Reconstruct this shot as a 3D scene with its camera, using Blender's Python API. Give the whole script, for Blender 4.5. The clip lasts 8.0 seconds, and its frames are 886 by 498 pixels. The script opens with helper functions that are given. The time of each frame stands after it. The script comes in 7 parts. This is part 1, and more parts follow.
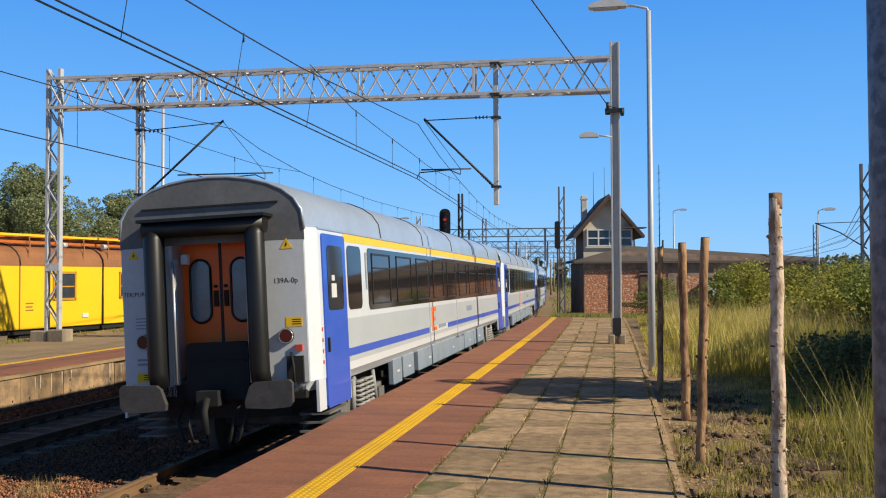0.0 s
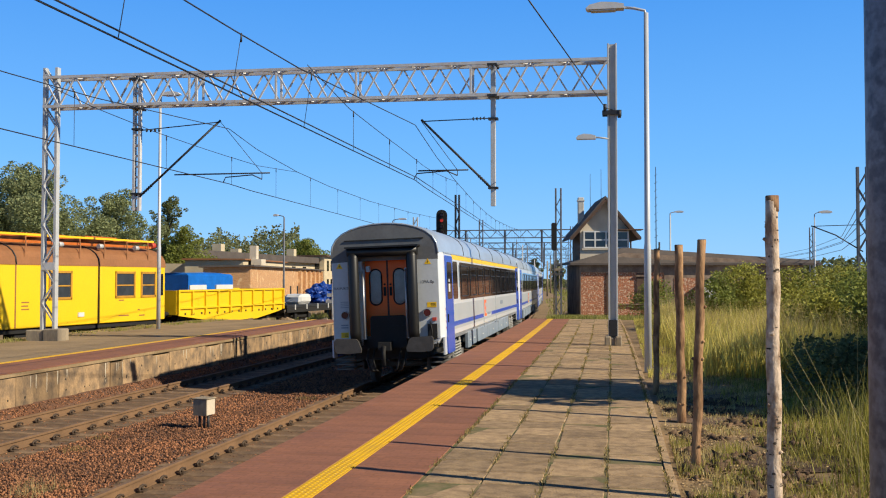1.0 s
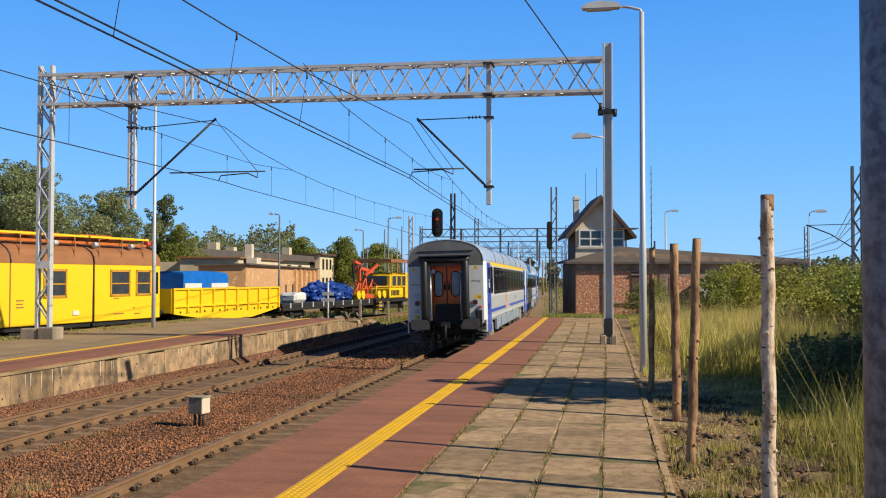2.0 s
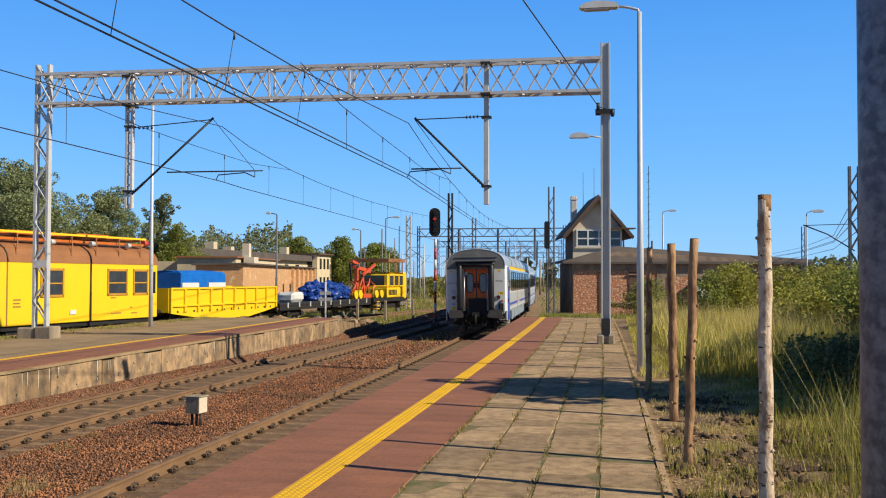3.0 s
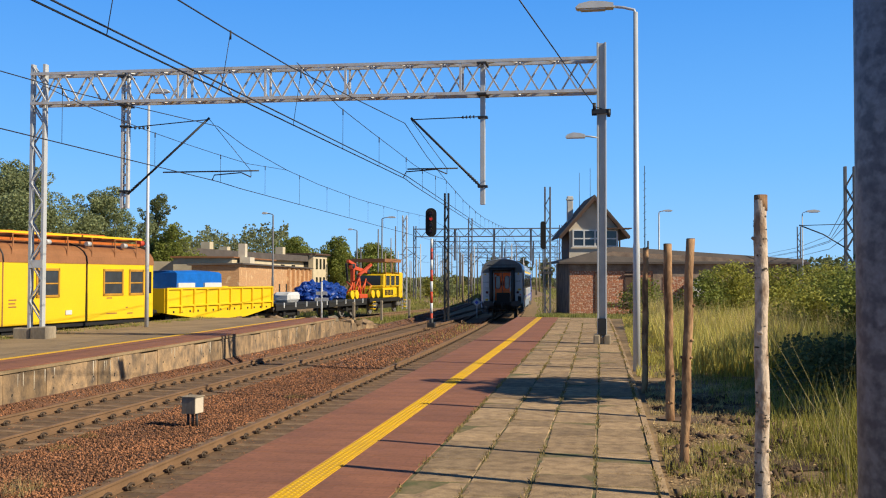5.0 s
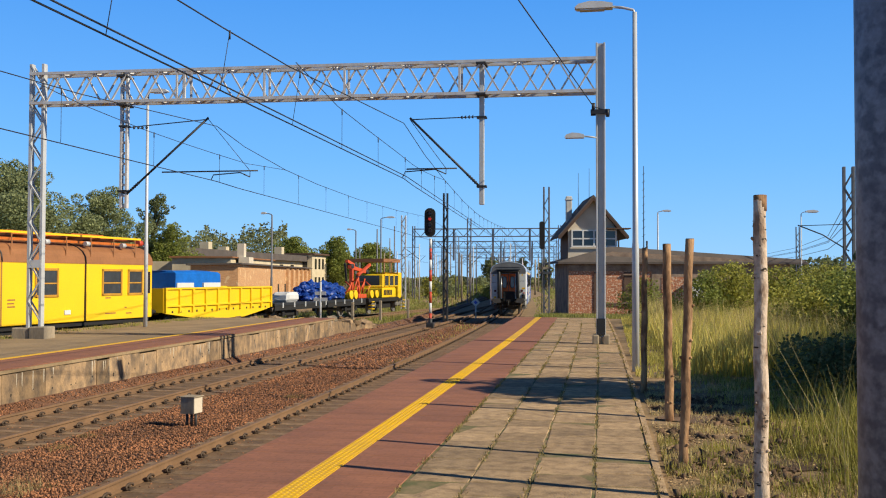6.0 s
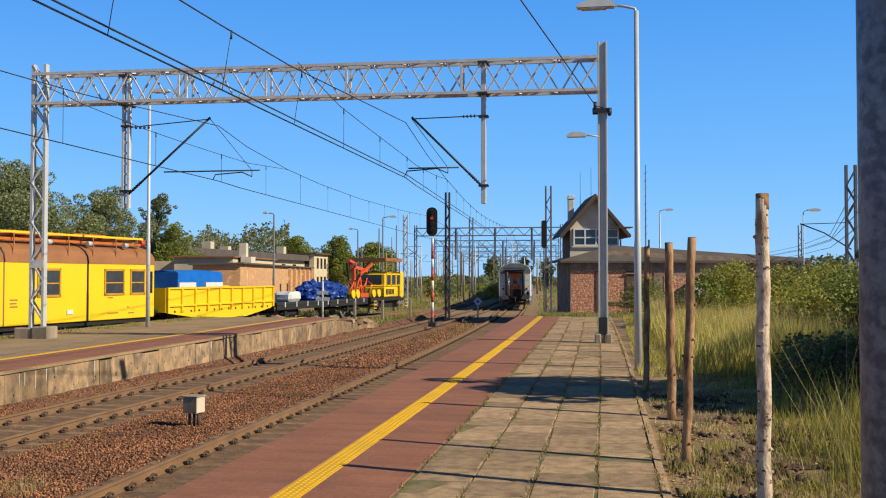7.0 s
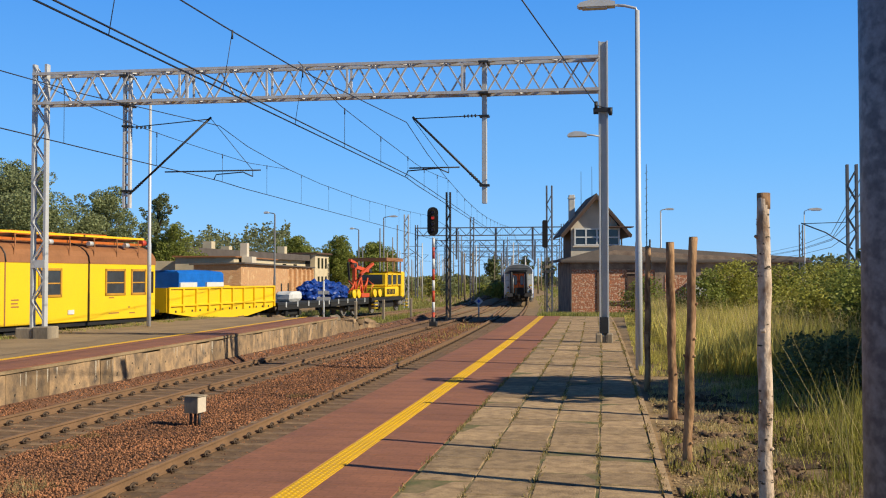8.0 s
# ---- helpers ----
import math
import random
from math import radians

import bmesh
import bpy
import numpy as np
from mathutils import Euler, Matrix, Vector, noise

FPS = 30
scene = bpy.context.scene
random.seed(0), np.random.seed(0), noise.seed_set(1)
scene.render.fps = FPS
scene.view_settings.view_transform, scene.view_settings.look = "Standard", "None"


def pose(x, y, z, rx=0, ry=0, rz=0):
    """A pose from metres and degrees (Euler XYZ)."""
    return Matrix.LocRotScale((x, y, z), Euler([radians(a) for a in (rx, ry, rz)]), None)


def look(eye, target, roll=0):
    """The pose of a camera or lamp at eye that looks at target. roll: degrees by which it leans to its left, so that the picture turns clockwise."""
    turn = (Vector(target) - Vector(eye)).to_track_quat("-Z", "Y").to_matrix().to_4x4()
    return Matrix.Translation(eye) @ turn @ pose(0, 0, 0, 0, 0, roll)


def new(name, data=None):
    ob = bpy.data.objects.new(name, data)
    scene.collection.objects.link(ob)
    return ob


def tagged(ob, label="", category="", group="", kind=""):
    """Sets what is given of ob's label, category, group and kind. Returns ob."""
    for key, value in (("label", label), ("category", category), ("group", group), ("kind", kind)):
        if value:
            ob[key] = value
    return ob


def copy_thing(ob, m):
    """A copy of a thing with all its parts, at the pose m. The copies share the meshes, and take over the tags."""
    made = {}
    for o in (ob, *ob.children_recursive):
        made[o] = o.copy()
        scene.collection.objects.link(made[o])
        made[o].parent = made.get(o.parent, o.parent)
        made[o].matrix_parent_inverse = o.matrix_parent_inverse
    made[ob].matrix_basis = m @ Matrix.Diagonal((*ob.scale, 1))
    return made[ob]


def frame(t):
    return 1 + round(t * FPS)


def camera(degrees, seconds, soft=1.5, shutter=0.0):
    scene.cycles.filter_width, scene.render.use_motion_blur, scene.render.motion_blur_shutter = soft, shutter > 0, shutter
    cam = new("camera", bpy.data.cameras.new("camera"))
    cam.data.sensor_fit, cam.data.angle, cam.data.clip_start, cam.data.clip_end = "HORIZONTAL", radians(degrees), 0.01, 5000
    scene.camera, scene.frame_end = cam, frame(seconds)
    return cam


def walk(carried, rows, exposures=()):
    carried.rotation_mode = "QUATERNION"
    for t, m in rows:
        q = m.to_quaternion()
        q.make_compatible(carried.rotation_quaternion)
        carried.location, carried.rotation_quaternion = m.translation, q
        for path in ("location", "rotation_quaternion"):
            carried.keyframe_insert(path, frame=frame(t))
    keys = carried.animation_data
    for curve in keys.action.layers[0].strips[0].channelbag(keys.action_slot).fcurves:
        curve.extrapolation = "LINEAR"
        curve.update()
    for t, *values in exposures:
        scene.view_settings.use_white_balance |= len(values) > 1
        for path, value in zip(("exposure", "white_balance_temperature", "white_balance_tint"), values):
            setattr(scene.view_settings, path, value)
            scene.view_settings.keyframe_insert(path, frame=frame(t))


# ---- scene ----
# camera: stands on the platform, turns slightly with the train
cam = camera(49.05, 8.0, soft=1.1)
EYE_Z = 2.635
TURNS = [(0, 91.703, 0.238, 10.673, 0.014), (0.5, 91.715, 0.107, 10.58, 0.014), (1, 91.763, -0.026, 10.467, 0.013),
         (1.5, 91.718, -0.065, 10.329, 0.012), (3, 91.662, -0.141, 10.048, 0.012), (3.5, 91.661, -0.151, 10.012, 0.010),
         (4, 91.661, -0.135, 9.91, 0.012), (4.5, 91.665, -0.115, 9.859, 0.011), (6, 91.669, -0.152, 9.756, 0.004),
         (6.5, 91.623, -0.043, 9.808, 0.003), (7, 91.621, -0.036, 9.876, 0.003), (7.5, 91.615, -0.014, 9.912, 0.001),
         (8, 91.607, 0.0, 9.926, 0.0)]
walk(cam, [(t, pose(dx, 0, EYE_Z, rx, ry, rz)) for t, rx, ry, rz, dx in TURNS], ((0, 0.37), (1, 0.43), (6.5, 0.43), (7, 0.39), (8, 0.37)))

# ---- light ----
SUN_EL, SUN_AZ = 33.0, 103.0          # azimuth of the sun, degrees clockwise from the track's direction
world = bpy.data.worlds.new("sky")
scene.world = world
world.use_nodes = True
wn = world.node_tree.nodes
sky = wn.new("ShaderNodeTexSky")
sky.sky_type = "NISHITA"
sky.sun_disc = False
sky.sun_elevation = radians(SUN_EL)
sky.sun_rotation = radians(SUN_AZ)
sky.air_density, sky.dust_density, sky.ozone_density = 1.0, 0.0, 5.0
wn["Background"].inputs[1].default_value = 0.1
# clear deep-blue summer sky: paler at the horizon, darker overhead
wtc, wsep, clear, blend = wn.new("ShaderNodeTexCoord"), wn.new("ShaderNodeSeparateXYZ"), wn.new("ShaderNodeValToRGB"), wn.new("ShaderNodeMix")
world.node_tree.links.new(wtc.outputs["Generated"], wsep.inputs[0])
world.node_tree.links.new(wsep.outputs[2], clear.inputs[0])
ce = clear.color_ramp.elements
ce[0].position, ce[0].color = 0.0, (2.1, 4.75, 8.1, 1)
ce[1].position, ce[1].color = 1.0, (0.05, 0.2, 0.8, 1)
for pos_, col_ in ((0.12, (1.15, 3.75, 8.0, 1)), (0.28, (0.5, 2.6, 7.2, 1)), (0.36, (0.22, 1.0, 3.0, 1)), (0.55, (0.07, 0.32, 1.15, 1))):
    e_ = ce.new(pos_)
    e_.color = col_
blend.data_type = "RGBA"
blend.inputs[0].default_value = 0.85
world.node_tree.links.new(sky.outputs[0], blend.inputs[6])
world.node_tree.links.new(clear.outputs[0], blend.inputs[7])
world.node_tree.links.new(blend.outputs[2], wn["Background"].inputs[0])
sun = new("sun", bpy.data.lights.new("sun", "SUN"))
sun.data.energy, sun.data.angle, sun.data.color = 5.0, radians(0.5), (1.0, 0.89, 0.695)
SUN_DIR = Vector((math.sin(radians(SUN_AZ)) * math.cos(radians(SUN_EL)), math.cos(radians(SUN_AZ)) * math.cos(radians(SUN_EL)), math.sin(radians(SUN_EL))))
sun.matrix_world = look(SUN_DIR * 60, (0, 0, 0))


# ---- materials ----
PAINT = 0.8                           # all surfaces are a little darker than clean swatches


def mat(name, color, rough=0.7, metal=0.0, vary=0.25, scale=3.0, grain=40.0, bump=0.0, tint=None, spec=0.4, coat=0.0, island=0.0, per_object=0.0, stretch=(1, 1, 1), lo=0.35, hi=0.7, world=False):
    """A surface with stains at one scale and grain at a finer one."""
    color, tint = [c * PAINT for c in color], tint and [c * PAINT for c in tint]
    m = bpy.data.materials.new(name)
    m.use_nodes = True
    nt = m.node_tree
    n, ln = nt.nodes, nt.links
    b = n["Principled BSDF"]
    b.inputs["Roughness"].default_value = rough
    b.inputs["Metallic"].default_value = metal
    b.inputs["Specular IOR Level"].default_value = spec
    b.inputs["Coat Weight"].default_value = coat
    geo = n.new("ShaderNodeNewGeometry")
    tc = n.new("ShaderNodeTexCoord")
    mp = n.new("ShaderNodeMapping")
    mp.inputs["Scale"].default_value = stretch
    ln.new(geo.outputs["Position"] if world else tc.outputs["Object"], mp.inputs[0])
    big, fine = n.new("ShaderNodeTexNoise"), n.new("ShaderNodeTexNoise")
    big.inputs["Scale"].default_value, big.inputs["Detail"].default_value = scale, 4
    fine.inputs["Scale"].default_value, fine.inputs["Detail"].default_value = grain, 3
    ln.new(mp.outputs[0], big.inputs[0])
    ln.new(mp.outputs[0], fine.inputs[0])
    other = tint or tuple(c * 0.55 for c in color)
    ramp = n.new("ShaderNodeMapRange")
    ramp.inputs[1].default_value, ramp.inputs[2].default_value = lo, hi
    ln.new(big.outputs[0], ramp.inputs[0])
    f1 = n.new("ShaderNodeMath")
    f1.operation = "MULTIPLY"
    f1.inputs[1].default_value = min(1.0, vary * 2)
    ln.new(ramp.outputs[0], f1.inputs[0])
    mix = n.new("ShaderNodeMix")
    mix.data_type = "RGBA"
    mix.inputs[6].default_value, mix.inputs[7].default_value = (*color, 1), (*other, 1)
    ln.new(f1.outputs[0], mix.inputs[0])
    hsv = n.new("ShaderNodeHueSaturation")
    ln.new(mix.outputs[2], hsv.inputs["Color"])
    val = n.new("ShaderNodeMapRange")
    val.inputs[3].default_value, val.inputs[4].default_value = 1 - vary * 0.8, 1 + vary * 0.8
    ln.new(fine.outputs[0], val.inputs[0])
    last = val.outputs[0]
    for amount, source in ((island, geo.outputs["Random Per Island"]), (per_object, None)):
        if amount:
            if source is None:
                source = n.new("ShaderNodeObjectInfo").outputs["Random"]
            r = n.new("ShaderNodeMapRange")
            r.inputs[3].default_value, r.inputs[4].default_value = 1 - amount, 1 + amount
            ln.new(source, r.inputs[0])
            mul = n.new("ShaderNodeMath")
            mul.operation = "MULTIPLY"
            ln.new(last, mul.inputs[0])
            ln.new(r.outputs[0], mul.inputs[1])
            last = mul.outputs[0]
    ln.new(last, hsv.inputs["Value"])
    ln.new(hsv.outputs[0], b.inputs["Base Color"])
    if bump:
        bp = n.new("ShaderNodeBump")
        bp.inputs["Strength"].default_value, bp.inputs["Distance"].default_value = bump, 0.01
        ln.new(fine.outputs[0], bp.inputs["Height"])
        ln.new(bp.outputs[0], b.inputs["Normal"])
    return m


M_EARTH = mat("dry_earth", (0.37, 0.245, 0.125), 0.95, vary=0.5, scale=1.6, grain=14, bump=0.8, tint=(0.20, 0.14, 0.065))
M_LITTER = mat("dry_leaf_litter", (0.48, 0.34, 0.17), 0.9, vary=0.3, scale=3, grain=20, island=0.6, tint=(0.2, 0.115, 0.055))
M_SOIL = mat("dug_dark_soil", (0.17, 0.105, 0.06), 0.95, vary=0.5, scale=5, grain=34, bump=0.8, island=0.55)
M_BALLAST = mat("ballast_bed", (0.15, 0.066, 0.033), 0.95, vary=0.5, scale=1.2, grain=22, bump=0.9, tint=(0.13, 0.075, 0.05))
M_STONE = mat("ballast_stone", (0.31, 0.135, 0.062), 0.9, vary=0.35, scale=0.5, grain=30, island=0.85, tint=(0.15, 0.072, 0.038))
M_RAIL = mat("rusty_rail", (0.25, 0.145, 0.075), 0.75, vary=0.3, scale=2, grain=30, bump=0.2)
M_RAILTOP = mat("worn_rail_head", (0.52, 0.46, 0.40), 0.4, metal=0.4, vary=0.12, scale=1, grain=20)
M_DUST = mat("dusty_track_bed", (0.22, 0.13, 0.065), 0.95, vary=0.5, scale=4.2, grain=34, bump=1.0, tint=(0.11, 0.068, 0.04), world=True)
M_CLIP = mat("oily_rail_clip", (0.10, 0.066, 0.042), 0.7, vary=0.4, scale=8)
M_SLEEPER = mat("weathered_concrete_sleeper", (0.29, 0.185, 0.10), 0.92, vary=0.5, scale=7, grain=30, bump=0.6, tint=(0.15, 0.095, 0.055), per_object=0.25)
M_CONCRETE = mat("old_concrete", (0.42, 0.34, 0.23), 0.9, vary=0.45, scale=1.4, grain=20, bump=0.4, tint=(0.13, 0.11, 0.09), stretch=(1, 1, 0.35))
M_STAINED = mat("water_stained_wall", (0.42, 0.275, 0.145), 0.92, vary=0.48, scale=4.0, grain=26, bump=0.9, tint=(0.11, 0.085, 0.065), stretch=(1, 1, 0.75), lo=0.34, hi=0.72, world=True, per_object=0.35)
M_HOLE = mat("dark_drain_hole", (0.05, 0.04, 0.03), 0.95, vary=0.3)
M_LIME = mat("pale_lime_run", (0.62, 0.55, 0.43), 0.9, vary=0.3, scale=8, grain=40, tint=(0.42, 0.33, 0.22))
M_SANDY = mat("sandy_worn_paving", (0.36, 0.255, 0.14), 0.95, vary=0.4, scale=0.9, grain=14, bump=0.5, tint=(0.22, 0.15, 0.08), world=True)
M_SLAB = mat("paving_slab", (0.46, 0.315, 0.17), 0.9, vary=0.5, scale=6.5, grain=45, bump=0.8, per_object=0.28, tint=(0.25, 0.165, 0.09), lo=0.38, hi=0.7, world=True)
M_JOINT = mat("sandy_joint", (0.27, 0.195, 0.10), 1.0, vary=0.5, scale=5, grain=30, tint=(0.09, 0.11, 0.03))
M_RED = mat("red_paver", (0.37, 0.15, 0.078), 0.85, vary=0.35, scale=1.1, grain=26, bump=0.25, tint=(0.25, 0.105, 0.062), per_object=0.05, world=True)
M_TACTILE = mat("yellow_tactile_paint", (0.92, 0.53, 0.008), 0.6, vary=0.15, scale=2, grain=30, tint=(0.62, 0.38, 0.04))
# base strip, a tone darker than the studs on it
M_TACTILEBASE = mat("darker_yellow_paint", (0.84, 0.47, 0.01), 0.7, vary=0.25, scale=2, grain=30, tint=(0.5, 0.29, 0.04))
M_STEEL = mat("galvanised_steel", (0.58, 0.59, 0.59), 0.5, metal=0.1, vary=0.2, scale=3, grain=30, tint=(0.42, 0.42, 0.40))
M_GIRDER = mat("weathered_girder_paint", (0.66, 0.67, 0.67), 0.5, vary=0.3, scale=4, grain=18, tint=(0.48, 0.40, 0.34))
M_DARKSTEEL = mat("dark_steel", (0.05, 0.052, 0.055), 0.55, metal=0.4, vary=0.3)
# steel made paler and bluer, distance haze mixed into the colour
M_FARSTEEL = mat("weathered_steel_with_haze", (0.19, 0.195, 0.21), 0.65, metal=0.2, vary=0.3)
M_WIRE = mat("oxidised_wire", (0.06, 0.06, 0.065), 0.55, metal=0.5, vary=0.1)
M_POLE = mat("painted_lamp_post", (0.62, 0.64, 0.66), 0.4, metal=0.15, vary=0.12, scale=2, grain=30)
M_GALV = mat("spangled_galvanised_post", (0.22, 0.245, 0.29), 0.5, metal=0.3, vary=0.45, scale=22, grain=60, tint=(0.10, 0.115, 0.15), lo=0.42, hi=0.6)
M_YELLOW = mat("yellow_wagon_paint", (0.93, 0.60, 0.012), 0.45, vary=0.08, scale=1.2, grain=12, tint=(0.75, 0.46, 0.02))
M_BROWNROOF = mat("brown_wagon_roof", (0.34, 0.145, 0.055), 0.7, vary=0.25, scale=1, grain=10)
M_ORANGE = mat("orange_safety_paint", (0.62, 0.16, 0.02), 0.5, vary=0.2)
M_BLACK = mat("underframe_black", (0.018, 0.017, 0.016), 0.8, vary=0.3)
M_TARPDARK = mat("dark_blue_tarpaulin", (0.012, 0.06, 0.33), 0.4, vary=0.35, scale=2, grain=10, bump=0.3)
M_TARP = mat("blue_tarpaulin", (0.008, 0.16, 0.62), 0.45, vary=0.25, scale=2, grain=10, bump=0.3)
M_PLASTER = mat("grey_render_plaster", (0.72, 0.62, 0.48), 0.9, vary=0.2, scale=1.2, grain=20)
M_CREAM = mat("cream_plaster", (0.68, 0.57, 0.38), 0.9, vary=0.2, scale=0.8, grain=10)
M_DARKROOF = mat("tarred_roof", (0.12, 0.098, 0.085), 0.85, vary=0.3, scale=1, grain=12)
M_EAVE = mat("brown_fascia", (0.13, 0.075, 0.05), 0.8, vary=0.3)
M_WHITE = mat("white_paint", (0.72, 0.72, 0.70), 0.5, vary=0.12)
M_REDP = mat("red_signal_paint", (0.60, 0.07, 0.03), 0.5, vary=0.15)
M_BARK = mat("peeled_post_bark", (0.44, 0.255, 0.125), 0.9, vary=0.5, scale=9, grain=40, bump=0.9, tint=(0.17, 0.085, 0.04), stretch=(1, 1, 0.35), lo=0.42, hi=0.62)
M_BIRCH = mat("birch_bark", (0.68, 0.53, 0.39), 0.85, vary=0.45, scale=11, grain=50, bump=0.8, tint=(0.30, 0.19, 0.115), stretch=(1, 1, 0.6), lo=0.44, hi=0.64)
M_CUT = mat("cut_wood_end", (0.26, 0.17, 0.10), 0.9, vary=0.3, scale=20)
M_TRUNK = mat("tree_bark", (0.10, 0.075, 0.05), 0.95, vary=0.4, scale=5, bump=0.6)
M_WINDOW = mat("dark_window_glass", (0.02, 0.022, 0.025), 0.06, vary=0.05, spec=0.6)
M_SEATWIN = mat("tinted_coach_glass", (0.016, 0.014, 0.013), 0.05, vary=0.1, spec=0.7)


def course(m, w, h, size, dark):
    """Adds fine laid courses to a paving material, seen from above."""
    n, ln = m.node_tree.nodes, m.node_tree.links
    tc, tx, mx = n.new("ShaderNodeTexCoord"), n.new("ShaderNodeTexBrick"), n.new("ShaderNodeMix")
    ln.new(tc.outputs["Object"], tx.inputs["Vector"])
    tx.inputs["Scale"].default_value, tx.inputs["Mortar Size"].default_value = 1.0, size
    tx.inputs["Brick Width"].default_value, tx.inputs["Row Height"].default_value = w, h
    tx.inputs["Color1"].default_value, tx.inputs["Color2"].default_value, tx.inputs["Mortar"].default_value = (1, 1, 1, 1), (0.84, 0.86, 0.88, 1), (dark, dark, dark, 1)
    b = n["Principled BSDF"]
    src = b.inputs["Base Color"].links[0].from_socket
    mx.data_type, mx.blend_type = "RGBA", "MULTIPLY"
    mx.inputs[0].default_value = 1.0
    ln.new(src, mx.inputs[6])
    ln.new(tx.outputs[0], mx.inputs[7])
    ln.new(mx.outputs[2], b.inputs["Base Color"])


course(M_RED, 0.2, 0.1, 0.005, 0.72)


def leaf_mat(name, a, b, isl=0.3):
    m = mat(name, a, 0.6, vary=0.25, scale=0.25, grain=3, tint=b, island=isl, spec=0.25)
    nt = m.node_tree
    bs = nt.nodes["Principled BSDF"]
    tr = nt.nodes.new("ShaderNodeBsdfTranslucent")
    mx = nt.nodes.new("ShaderNodeMixShader")
    mx.inputs[0].default_value = 0.45
    src = bs.inputs["Base Color"].links[0].from_socket
    nt.links.new(src, tr.inputs[0])
    nt.links.new(bs.outputs[0], mx.inputs[1])
    nt.links.new(tr.outputs[0], mx.inputs[2])
    nt.links.new(mx.outputs[0], nt.nodes["Material Output"].inputs[0])
    return m


M_LEAF = leaf_mat("green_leaf", (0.27, 0.31, 0.065), (0.32, 0.34, 0.095))
M_LEAFGREY = leaf_mat("grey_green_leaf", (0.30, 0.345, 0.16), (0.38, 0.40, 0.20), 0.35)
M_LEAFDARK = leaf_mat("dark_leaf", (0.21, 0.245, 0.10), (0.27, 0.285, 0.135))
M_LEAFLIGHT = leaf_mat("yellowish_leaf", (0.44, 0.42, 0.085), (0.28, 0.31, 0.07), 0.45)
M_YARD = leaf_mat("yard_weeds", (0.30, 0.33, 0.075), (0.46, 0.36, 0.15), 0.4)
M_GRASS = leaf_mat("tall_grass", (0.66, 0.59, 0.13), (0.78, 0.64, 0.24), 0.4)
M_GRASSN = leaf_mat("foreground_grass", (0.36, 0.34, 0.065), (0.48, 0.39, 0.12), 0.5)
M_STRAW = leaf_mat("straw_grass", (0.70, 0.55, 0.25), (0.56, 0.47, 0.18), 0.4)
M_WEED = leaf_mat("dry_joint_weed", (0.38, 0.29, 0.11), (0.27, 0.22, 0.075), 0.4)
M_FAR = leaf_mat("far_woods_leaf", (0.21, 0.235, 0.10), (0.27, 0.265, 0.13))


# ---- mesh helpers ----
def link_mesh(name, bm, material, smooth=False):
    me = bpy.data.meshes.new(name)
    bm.to_mesh(me)
    bm.free()
    for m_ in (material if isinstance(material, (list, tuple)) else [material]):
        me.materials.append(m_)
    if smooth:
        me.shade_smooth()
    return me


def part(name, bm, material, parent, label="", smooth=False):
    ob = new(name, link_mesh(name, bm, material, smooth))
    ob.parent = parent
    if label:
        ob["label"] = label
    return ob


def solid(name, bm, material, label, category, group="", kind="", smooth=False, m=None):
    ob = new(name, link_mesh(name, bm, material, smooth))
    if m is not None:
        ob.matrix_basis = m
    return tagged(ob, label, category, group, kind)


def thing(name, m, label, category, group="", kind=""):
    ob = new(name)
    ob.empty_display_size = 0.2
    ob.matrix_basis = m
    return tagged(ob, label, category, group, kind)


def box(bm, x0, x1, y0, y1, z0, z1, bevel=0.0, mi=0):
    b2 = bm if not bevel else bmesh.new()
    v = [b2.verts.new((x, y, z)) for x in (x0, x1) for y in (y0, y1) for z in (z0, z1)]
    fs = [b2.faces.new([v[i] for i in q]) for q in ((0, 1, 3, 2), (4, 6, 7, 5), (0, 4, 5, 1), (2, 3, 7, 6), (0, 2, 6, 4), (1, 5, 7, 3))]
    if bevel:
        bmesh.ops.bevel(b2, geom=list(b2.edges), offset=bevel, segments=1, affect="EDGES")
        join(bm, b2, mi)
    else:
        for f in fs:
            f.material_index = mi
    return bm


def join(bm, b2, mi=0):
    vm = {v: bm.verts.new(v.co) for v in b2.verts}
    for f in b2.faces:
        nf = bm.faces.new([vm[v] for v in f.verts])
        nf.material_index = mi
        nf.smooth = f.smooth
    b2.free()


def bar(bm, p, q, r, r2=None, n=8, cap=True, mi=0):
    """A round bar from p to q."""
    p, q = Vector(p), Vector(q)
    r2 = r if r2 is None else r2
    d = (q - p).normalized()
    a = d.orthogonal().normalized()
    b = d.cross(a)
    rings = []
    for c, rr in ((p, r), (q, r2)):
        rings.append([bm.verts.new(c + (a * math.cos(k * 2 * math.pi / n) + b * math.sin(k * 2 * math.pi / n)) * rr) for k in range(n)])
    for k in range(n):
        f = bm.faces.new((rings[0][k], rings[0][(k + 1) % n], rings[1][(k + 1) % n], rings[1][k]))
        f.smooth, f.material_index = n > 5, mi
    if cap:
        bm.faces.new(rings[0][::-1]).material_index = mi
        bm.faces.new(rings[1]).material_index = mi
    return bm


def angle_bar(bm, p, q, w, mi=0):
    """A square-section bar from p to q."""
    return bar(bm, p, q, w * 0.707, n=4, mi=mi)


